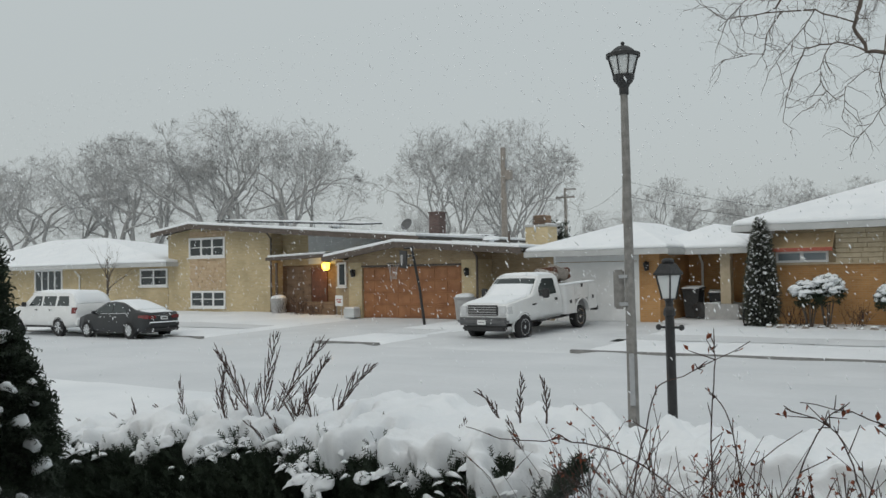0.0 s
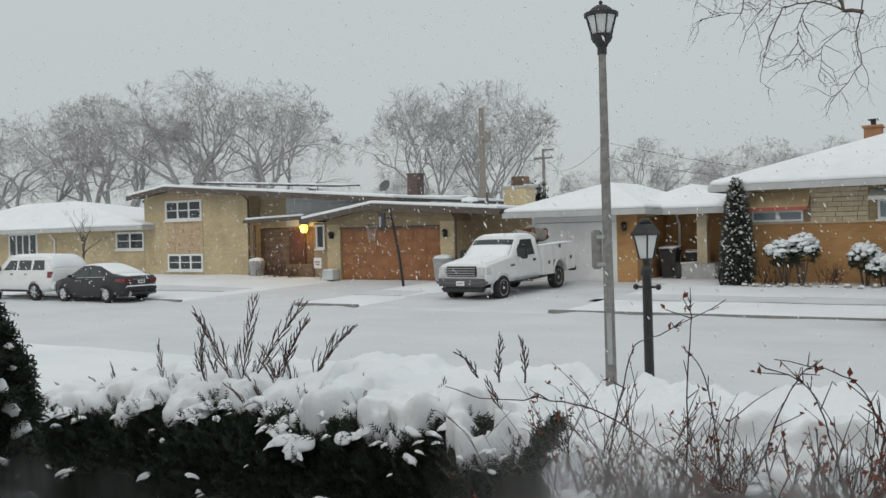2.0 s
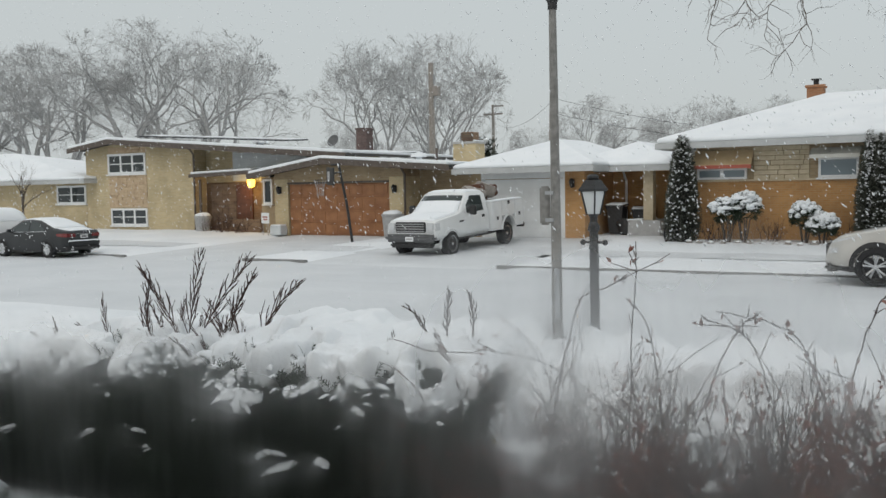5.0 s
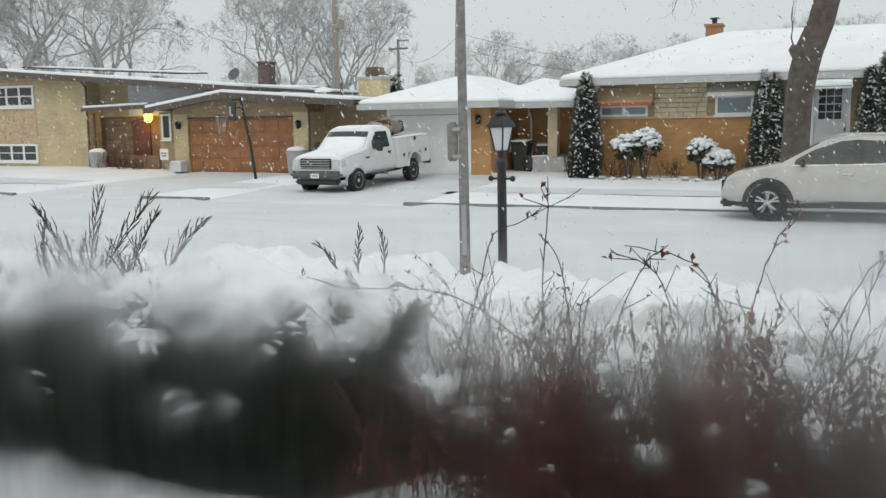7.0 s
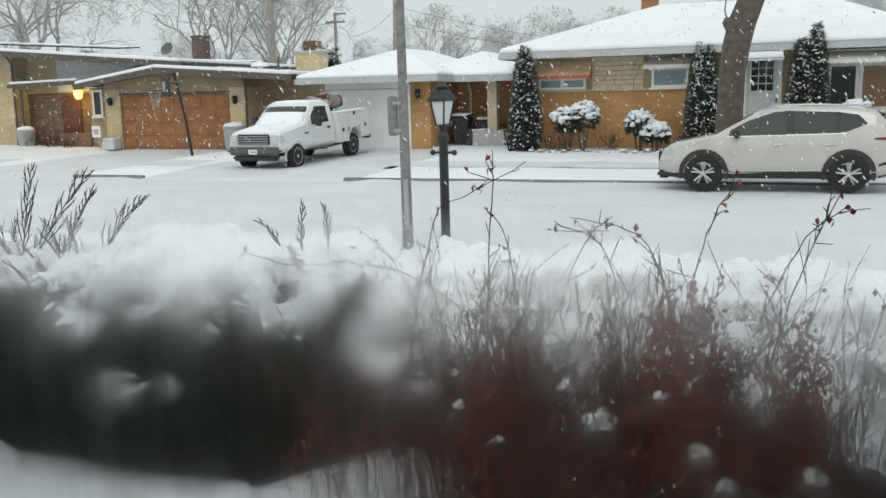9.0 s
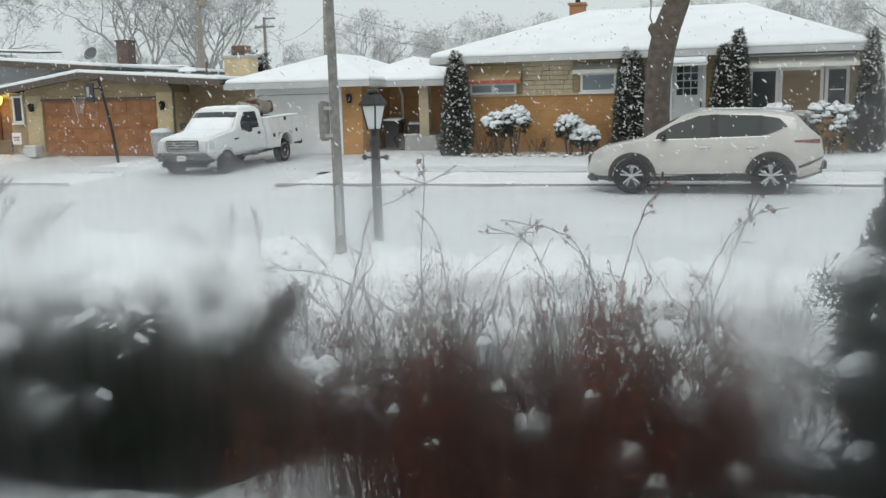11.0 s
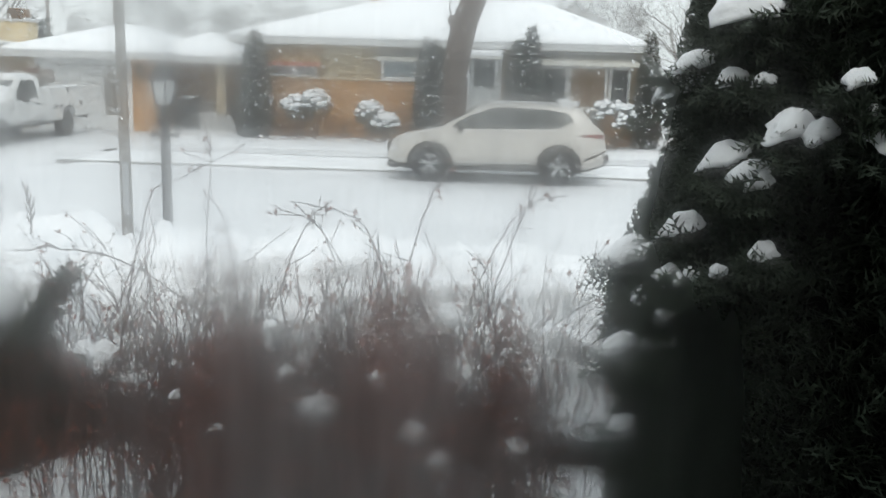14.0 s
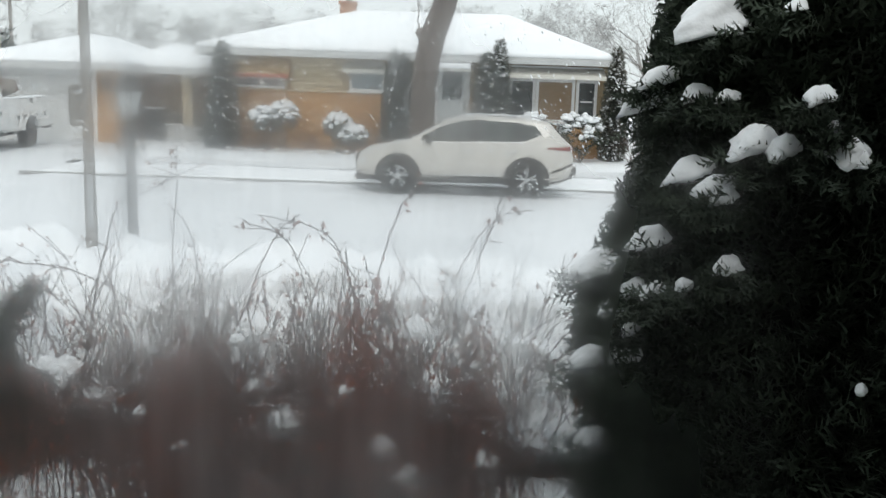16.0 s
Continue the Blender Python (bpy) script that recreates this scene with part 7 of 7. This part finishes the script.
for a, b, c, d in SHOOTS:
    lean = -1 if c > a else 1
    shoot(w, aim(a, b - 1.2, 3.95) - Vector((0, 4.05, 0.34)), aim(c, d, 3.85) - Vector((0, 4.05, 0.34)), Vector((-0.02 * lean, 0, 0.07 if abs(c - a) > 1.5 else 0.0)), 16 if d > -6 else 9, rnd)
for k in range(12):
    p = Vector((rnd.uniform(-4.7, -3.4), rnd.uniform(-0.45, 0.0), 0.66))
    shoot(w, p, p + Vector((rnd.uniform(-0.22, 0.25), rnd.uniform(-0.15, 0.05), rnd.uniform(0.18, 0.42))), Vector((rnd.uniform(-0.05, 0.05), 0, 0.03)), 14, rnd, 0.0044)
for k in range(20):
    x = rnd.uniform(-5.6, -1.9)
    p = Vector((x, rnd.uniform(-0.55, 0.1), 0.62 + 0.05 * (x + 5)))
    shoot(w, p, p + Vector((rnd.uniform(-0.15, 0.2), rnd.uniform(-0.15, 0.05), rnd.uniform(0.08, 0.26))), Vector((0, 0, 0.03)), 8, rnd, 0.0045)
mesh_part("shoots", *w.thin, TWIG, yew, "bare dark shoots standing out of the snow", kind="stuff")


def bough(parent, a, b, sag, thick, count, rnd):
    """A dark needled bough leaning out of the snow."""
    vs, fs = [], []
    for k in range(count):
        f = rnd.random()
        p = a.lerp(b, f) + Vector((0, 0, sag * 4 * f * (1 - f))) + Vector((rnd.gauss(0, 1), rnd.gauss(0, 1), rnd.gauss(0, 1))) * thick * (1 - 0.6 * f)
        spray(vs, fs, p, (b - a).normalized() + Vector((rnd.gauss(0, 0.4), rnd.gauss(0, 0.4), rnd.gauss(0, 0.4))), rnd.uniform(0.03, 0.07), rnd, 8)
    mesh_part("bough", vs, fs, NEEDLE, parent, kind="stuff")


base_ = Vector((0, 4.05, 0.34))
bough(yew, aim(28.4, -15.5, 3.20) - base_, aim(25.8, -12.0, 3.2) - base_, 0.02, 0.034, 420, rnd)


def leaf(vs, fs, p, rnd, size):
    """A small cupped, curled dead leaf."""
    m = Euler((rnd.uniform(0, 6.28), rnd.uniform(0, 6.28), rnd.uniform(0, 6.28))).to_matrix()
    b = len(vs)
    for x, y, z in ((0, 0, 0), (0.5, 0.33, 0.1), (1.05, 0.05, -0.08), (0.5, -0.3, 0.12), (0.5, 0.0, -0.06)):
        vs.append(tuple(p + m @ Vector((x * size, y * size, z * size))))
    fs.extend(((b, b + 4, b + 1), (b + 1, b + 4, b + 2), (b + 2, b + 4, b + 3), (b + 3, b + 4, b)))


def cane_shrub(name, at, label, canes, xs, ys, seed, tall, leaves, group, mass=(), caps=()):
    """Arching thorny canes with withered leaves, thickest low down."""
    t = thing(name, at, label, "shrub", group)
    o = Vector(at)
    rnd = random.Random(seed)
    w = Wood(seed)
    lv, lf = [], []
    lines = []
    for k in range(canes):
        p = Vector((rnd.uniform(*xs), rnd.uniform(*ys), -0.05))
        h = rnd.uniform(*tall)
        a = rnd.uniform(0, 6.28)
        out = Vector((math.cos(a), math.sin(a) * 0.6, 0)) * rnd.uniform(0.05, 0.45)
        pts = []
        ph = rnd.uniform(0, 9)
        for i in range(10):
            f = i / 9
            q = p + Vector((0, 0, h * f * (1 - 0.12 * f))) + out * f * f + Vector((noise.noise((f * 3, ph, 0)), noise.noise((f * 3, ph, 5)), 0)) * 0.09 * f + Vector((noise.noise((f * 13, ph, 2)), noise.noise((f * 13, ph, 7)), 0)) * 0.018
            pts.append(q)
        lines.append((pts, rnd.uniform(0.0026, 0.0042)))
    for pts, r in lines:
        n = len(pts)
        w.tube(pts, [r * (1 - 0.65 * i / (n - 1)) for i in range(n)], 0.5)
        for s in range(rnd.randint(6, 11)):
            f = rnd.uniform(0.25, 0.98)
            i = min(int(f * (n - 1)), n - 2)
            q = pts[i].lerp(pts[i + 1], f * (n - 1) - i)
            d = ((pts[i + 1] - pts[i]).normalized() + Vector((rnd.gauss(0, 0.6), rnd.gauss(0, 0.5), rnd.uniform(-0.1, 0.4)))).normalized()
            l = rnd.uniform(0.04, 0.2)
            e = q + d * l + Vector((0, 0, rnd.uniform(-0.02, 0.03)))
            w.tube([q, q.lerp(e, 0.5) + Vector((0, 0, 0.006)), e], [r * 0.5, r * 0.45, r * 0.25], 0.5)
            for c in range(rnd.randint(0, 3) if f > 0.55 else rnd.randint(1, 5)):
                leaf(lv, lf, q.lerp(e, rnd.uniform(0.3, 1.0)), rnd, rnd.uniform(0.010, 0.024))
    for (cx, cy, cz, rx, ry, rz, count) in mass:
        for k in range(int(count * 1.2)):
            v = Vector((rnd.gauss(0, 1), rnd.gauss(0, 1), rnd.gauss(0, 1))).normalized() * rnd.random() ** 0.4
            leaf(lv, lf, Vector((cx + v.x * rx, cy + v.y * ry, cz + v.z * rz)), rnd, rnd.uniform(0.016, 0.034))
    mesh_part("canes", *w.thin, TWIG, t, "thin dark thorny canes", kind="stuff")
    mesh_part("leaves", lv, lf, DEAD_LEAF, t, "withered red-brown leaves", kind="stuff")
    vs, fs = [], []
    for az, el, s in caps:
        c = aim(az, el, o.y - 0.12) - o
        for k in range(3):
            cushion(vs, fs, c + Vector((rnd.gauss(0, s * 0.7), rnd.gauss(0, s * 0.3), rnd.gauss(0, s * 0.3))) * (k > 0), (rnd.uniform(-1, 1), rnd.uniform(-1, 0.2)), s * (0.9 if k == 0 else rnd.uniform(0.3, 0.6)), s * (0.8 if k == 0 else 0.4), s * (0.55 if k == 0 else 0.35), rnd, 0.3)
    if vs:
        mesh_part("snow", vs, fs, SNOW, t, "small caps of snow caught in the canes", kind="stuff", smooth=True)
    return t


CANES = "thorny canes below the window"
sh1 = cane_shrub("thorny_shrub", (-0.72, 2.75, 0.36), "thorny shrub of arching canes with withered red-brown leaves and snow", 165, (-0.40, 0.34), (-0.25, 0.25), 21, (0.75, 1.25), 0, CANES,
                 [(-0.09, 0.0, 0.52, 0.19, 0.16, 0.38, 1300), (-0.02, -0.05, 0.25, 0.24, 0.2, 0.22, 900), (0.22, 0.1, 0.45, 0.12, 0.12, 0.36, 480), (-0.05, -0.1, 0.08, 0.36, 0.2, 0.2, 1100), (0.0, 0.05, 0.40, 0.36, 0.15, 0.38, 650)],
                 [(13.7, -15.3, 0.045), (20.0, -19.4, 0.022), (10.8, -20.2, 0.060), (17.4, -21.5, 0.02)])
sh2 = cane_shrub("thorny_shrub", (-0.10, 2.65, 0.36), "thorny shrub of arching canes with withered red-brown leaves and snow", 165, (-0.45, 0.36), (-0.25, 0.25), 22, (0.8, 1.36), 0, CANES,
                 [(-0.165, 0.0, 0.64, 0.18, 0.16, 0.44, 1600), (0.165, 0.0, 0.64, 0.07, 0.12, 0.38, 560), (-0.02, 0.05, 0.42, 0.12, 0.15, 0.30, 500), (-0.15, 0.0, 0.25, 0.26, 0.2, 0.22, 900), (0.0, -0.1, 0.08, 0.40, 0.2, 0.2, 1200), (0.0, 0.05, 0.48, 0.40, 0.15, 0.42, 800)],
                 [(2.2, -14.8, 0.058), (4.6, -21.8, 0.03), (7.2, -18.6, 0.024), (-1.2, -16.9, 0.02), (3.1, -23.5, 0.03), (-2.2, -22.5, 0.04)])
sh3 = cane_shrub("thorny_shrub", (-1.30, 3.05, 0.36), "sparse thorny shrub of thin bare canes in the snow", 85, (-0.45, 0.35), (-0.25, 0.25), 23, (0.65, 1.28), 0, CANES,
                 [(-0.19, -0.2, 0.30, 0.22, 0.12, 0.26, 70), (0.12, 0, 0.30, 0.2, 0.2, 0.16, 160)], [(24.0, -16.4, 0.075), (22.6, -18.0, 0.05)])
# longer single canes that stand out against the street
REACH = [((22.5, -12.7), (21.3, -7.4), (20.6, -7.0), (15.4, -4.4)), ((16.1, -13.8), (16.7, -8.6), (18.1, -7.2)), ((22.1, -11.4), (26.2, -10.3), (30.2, -10.5), (32.8, -9.5)), ((13.3, -12.4), (11.6, -8.8), (10.2, -7.8)),
         ((9.9, -11.6), (11.0, -9.1), (13.8, -8.2)), ((5.4, -12.1), (4.3, -7.9), (3.2, -6.2)), ((0.9, -12.7), (-1.7, -7.6), (-4.7, -7.2)), ((6.8, -12.2), (8.2, -8.6), (12.8, -7.9)), ((-0.2, -13.4), (-2.0, -7.9), (-2.6, -6.4)),
         ((17.9, -11.2), (17.6, -5.6), (17.6, -4.2))]
w, lv, lf = Wood(9), [], []
rnd = random.Random(19)
for line in REACH:
    ctrl = [aim(a, e, 2.75) for a, e in line]
    ctrl = [ctrl[0] + (ctrl[0] - ctrl[1]) * 1.5 + Vector((0, 0, -0.2))] + ctrl
    pts = []
    for i in range(len(ctrl) - 1):
        for k in range(5):
            pts.append(ctrl[i].lerp(ctrl[i + 1], k / 5))
    pts.append(ctrl[-1])
    for _ in range(4):
        pts = [pts[0]] + [(a + b * 2 + c) / 4 for a, b, c in zip(pts, pts[1:], pts[2:])] + [pts[-1]]
    pts = [p + Vector((noise.noise((p.x * 16, p.z * 16, 1)), 0, noise.noise((p.x * 16, p.z * 16, 4)))) * 0.012 - Vector((-0.10, 2.65, 0.36)) for p in pts]
    n = len(pts)
    w.tube(pts, [0.0032 * (1 - 0.55 * i / n) for i in range(n)], 0.5)
    for s in range(11):
        i = rnd.randint(n // 3, n - 2)
        d = ((pts[i + 1] - pts[i]).normalized() * 0.8 + Vector((rnd.gauss(0, 0.7), rnd.gauss(0, 0.5), rnd.gauss(0.1, 0.5)))).normalized()
        e = pts[i] + d * rnd.choice((0.012, 0.018, 0.025, 0.05, 0.09))
        w.tube([pts[i], e], [0.0022, 0.0013], 0.5)
        if rnd.random() < 0.55:
            leaf(lv, lf, e, rnd, rnd.uniform(0.014, 0.03))
mesh_part("canes", *w.thin, TWIG, sh2, "long arching canes", kind="stuff")
mesh_part("leaves", lv, lf, DEAD_LEAF, sh2, "single withered leaves", kind="stuff")

# evergreens on both sides of the window
LOADS = [(-14.4, 4.6, 114), (-18.9, 5.3, 40), (-15.5, 3.9, 36), (-11.4, 1.1, 62), (-11.1, -0.2, 84), (-13.7, 0.3, 52), (-15.5, 0.1, 40), (-20.6, 0.3, 52), (-17.3, -2.5, 84), (-18.9, -2.8, 62), (-21.5, -1.4, 32), (-22.5, -2.8, 75),
         (-13.8, -4.4, 75), (-15.2, -5.2, 62), (-15.8, -5.8, 52), (-11.7, -8.5, 66), (-8.4, -10.5, 88), (-10.8, -11.6, 44), (-12.0, -11.7, 44), (-9.8, -12.9, 54), (-13.9, -11.3, 34), (-16.3, -9.9, 50), (-10.8, -14.2, 34), (-10.6, -15.8, 52), (-8.2, -16.2, 70), (-8.6, -20.8, 44)]
conifer("garden_evergreen", (1.16, 2.42, 0.34), "tall dark needled evergreen with cushions of snow", "evergreen shrub",
        [(0.0, 0.85), (0.5, 0.92), (0.95, 0.90), (1.25, 0.78), (1.5, 0.70), (1.95, 0.66), (2.3, 0.5), (2.8, 0.25), (3.1, 0.02)], 42000, 0.075, 26, 61, group="evergreens by the window", facing=-2.9, snow_size=(0.012, 0.030), fine=2, snow_high=0.45, cushions=LOADS)
rnd = random.Random(77)
conifer("garden_evergreen", (-3.92, 1.72, 0.34), "tall dark needled evergreen with cushions of snow", "evergreen shrub",
        [(0.0, 0.6), (0.4, 0.72), (0.9, 0.72), (1.3, 0.60), (1.7, 0.46), (2.1, 0.28), (2.5, 0.02)], 14000, 0.07, 30, 62, group="evergreens by the window", facing=-0.4, snow_size=(0.015, 0.035),
        cushions=[(rnd.uniform(54, 62), rnd.uniform(-18, 2), rnd.uniform(14, 34)) for k in range(40)])


# ---- the room and the window behind which the camera stands ----
WALL = surface("plaster", (0.52, 0.50, 0.46), (0.60, 0.58, 0.54), 0.9, 4, 60, 0.1)
bm = bmesh.new()
for a, b, c, d in ((-9, -1.0, -0.2, 3.0), (0.7, 9, -0.2, 3.0), (-1.0, 0.7, -0.2, 1.2), (-1.0, 0.7, 2.6, 3.0)):
    box(bm, a, b, 0.03, 0.30, c, d)
tagged(part("wall_north", bm, WALL, None), "house wall with a window opening", "wall", kind="structure")
tagged(part("wall_south", a_box(-9, 9, -4.2, -4.0, -0.2, 3.0), WALL, None), "plain room wall", "wall", kind="structure")
tagged(part("wall_west", a_box(-9.2, -9.002, -4.2, 0.30, -0.2, 3.0), WALL, None), "plain room wall", "wall", kind="structure")
tagged(part("wall_east", a_box(9.002, 9.2, -4.2, 0.30, -0.2, 3.0), WALL, None), "plain room wall", "wall", kind="structure")
tagged(part("floor", a_box(-9, 9, -3.998, 0.028, 0.45, 0.55), GARAGE_WOOD, None), "wooden floor of the room", "floor", kind="structure")
tagged(part("ceiling", a_box(-9.2, 9.2, -4.2, 0.9, 3.002, 3.15), WALL, None), "plain ceiling and eaves of the house", "ceiling", kind="structure")

# window glass, misted with breath and droplets over its lower part
m, n, l, bsdf = nodes_of("misted_window_glass")
n.remove(bsdf)
out = n["Material Output"]
co, sep = n.new("ShaderNodeTexCoord"), n.new("ShaderNodeSeparateXYZ")
l.new(co.outputs["Object"], sep.inputs[0])
smear = n.new("ShaderNodeTexNoise")
smear.inputs["Scale"].default_value, smear.inputs["Detail"].default_value = 90.0, 3
stretch = n.new("ShaderNodeMapping")
stretch.inputs["Scale"].default_value = (1.6, 1.0, 0.55)
l.new(co.outputs["Object"], stretch.inputs[0]), l.new(stretch.outputs[0], smear.inputs["Vector"])


def math_node(op, a, b=None, clamp=False):
    k = n.new("ShaderNodeMath")
    k.operation, k.use_clamp = op, clamp
    for i, v in enumerate((a, b)):
        if v is None:
            continue
        if isinstance(v, (int, float)):
            k.inputs[i].default_value = v
        else:
            l.new(v, k.inputs[i])
    return k.outputs[0]


wave = math_node("MULTIPLY", math_node("SUBTRACT", smear.outputs[0], 0.5), 0.008)
height, across = math_node("ADD", sep.outputs["Z"], wave), math_node("ADD", sep.outputs["X"], wave)
# a wet lower band, and a thinner breath mark that stands higher near the middle of the pane
band = math_node("DIVIDE", math_node("SUBTRACT", 1.9812, height), 0.0065, True)
band = math_node("MULTIPLY", band, math_node("DIVIDE", math_node("SUBTRACT", 0.019, across), 0.018, True))
mark = math_node("MULTIPLY", math_node("DIVIDE", math_node("ADD", across, 0.031), 0.010, True), math_node("DIVIDE", math_node("SUBTRACT", 0.0055, across), 0.008, True))
mark = math_node("MULTIPLY", mark, math_node("DIVIDE", math_node("SUBTRACT", 1.9885, height), 0.007, True))
clear, blur, blur2, veil = n.new("ShaderNodeBsdfTransparent"), n.new("ShaderNodeBsdfRefraction"), n.new("ShaderNodeBsdfRefraction"), n.new("ShaderNodeBsdfTranslucent")
blur.inputs["IOR"].default_value, blur.inputs["Roughness"].default_value = 1.02, 0.75
blur2.inputs["IOR"].default_value, blur2.inputs["Roughness"].default_value = 1.06, 0.9
veil.inputs["Color"].default_value = (0.9, 0.92, 0.94, 1)
m1, m2, m3 = n.new("ShaderNodeMixShader"), n.new("ShaderNodeMixShader"), n.new("ShaderNodeMixShader")
m1.inputs[0].default_value = 0.16
l.new(blur.outputs[0], m1.inputs[1]), l.new(blur2.outputs[0], m1.inputs[2])
runs = n.new("ShaderNodeTexNoise")
runs.inputs["Scale"].default_value, runs.inputs["Detail"].default_value = 130.0, 3
falls = n.new("ShaderNodeMapping")
falls.inputs["Scale"].default_value = (1.3, 1.0, 0.30)
l.new(co.outputs["Object"], falls.inputs[0]), l.new(falls.outputs[0], runs.inputs["Vector"])
film_ = math_node("ADD", math_node("MULTIPLY", math_node("SUBTRACT", runs.outputs[0], 0.38), 2.0, True), 0.55)
thick = math_node("ADD", math_node("MULTIPLY", math_node("DIVIDE", math_node("SUBTRACT", -0.018, across), 0.020, True), 0.18), 0.74)
soft = math_node("MAXIMUM", math_node("MULTIPLY", band, thick), math_node("MULTIPLY", mark, 0.78))
l.new(math_node("MULTIPLY", soft, film_, True), m3.inputs[0])
l.new(clear.outputs[0], m3.inputs[1]), l.new(m1.outputs[0], m3.inputs[2])
white = math_node("ADD", math_node("MULTIPLY", band, 0.014), math_node("MULTIPLY", math_node("MULTIPLY", mark, math_node("ADD", math_node("MULTIPLY", math_node("DIVIDE", math_node("SUBTRACT", height, 1.964), 0.010, True), 0.70), 0.30)), 0.25))
l.new(math_node("MULTIPLY", white, film_, True), m2.inputs[0])
l.new(m3.outputs[0], m2.inputs[1]), l.new(veil.outputs[0], m2.inputs[2])
l.new(m2.outputs[0], out.inputs["Surface"])
bm = bmesh.new()
bm.faces.new([bm.verts.new(p) for p in ((-0.999, 0.05, 1.201), (0.699, 0.05, 1.201), (0.699, 0.05, 2.599), (-0.999, 0.05, 2.599))])
pane = tagged(part("window_1", bm, m, None), "window pane misted over its lower part", "window", kind="structure")
pane.visible_shadow = False

# falling flakes between the window and the houses
rnd = random.Random(2)
vs, fs = [], []
for k in range(11000):
    y = 4.5 + 25 * rnd.random() ** 0.75
    x = rnd.uniform(-y * 1.75 - 1, y * 0.5 + 1)
    z = rnd.uniform(0.5, 2.0 + y * 0.36)
    if y > 27.5 and z < 4.5:
        y = 27.2
    r = rnd.uniform(0.006, 0.014) * (0.5 + y / 36)
    p = Vector((x, y, z))
    d = Vector((rnd.uniform(0.1, 1.1), 0, -1)).normalized() * r * rnd.uniform(1.2, 3.6)
    u, v = Vector((r, 0, 0)), Vector((0, r, 0))
    b = len(vs)
    vs.extend(tuple(q) for q in (p + d, p - d, p + u, p - u, p + v, p - v))
    fs.extend(tuple(b + i for i in f) for f in ((0, 2, 4), (0, 4, 3), (0, 3, 5), (0, 5, 2), (1, 4, 2), (1, 3, 4), (1, 5, 3), (1, 2, 5)))
flakes = mesh_part("falling_snow", vs, fs, SNOW, None, "snowflakes falling through the air over the street", kind="stuff", smooth=True)
tagged(flakes, category="snowfall")
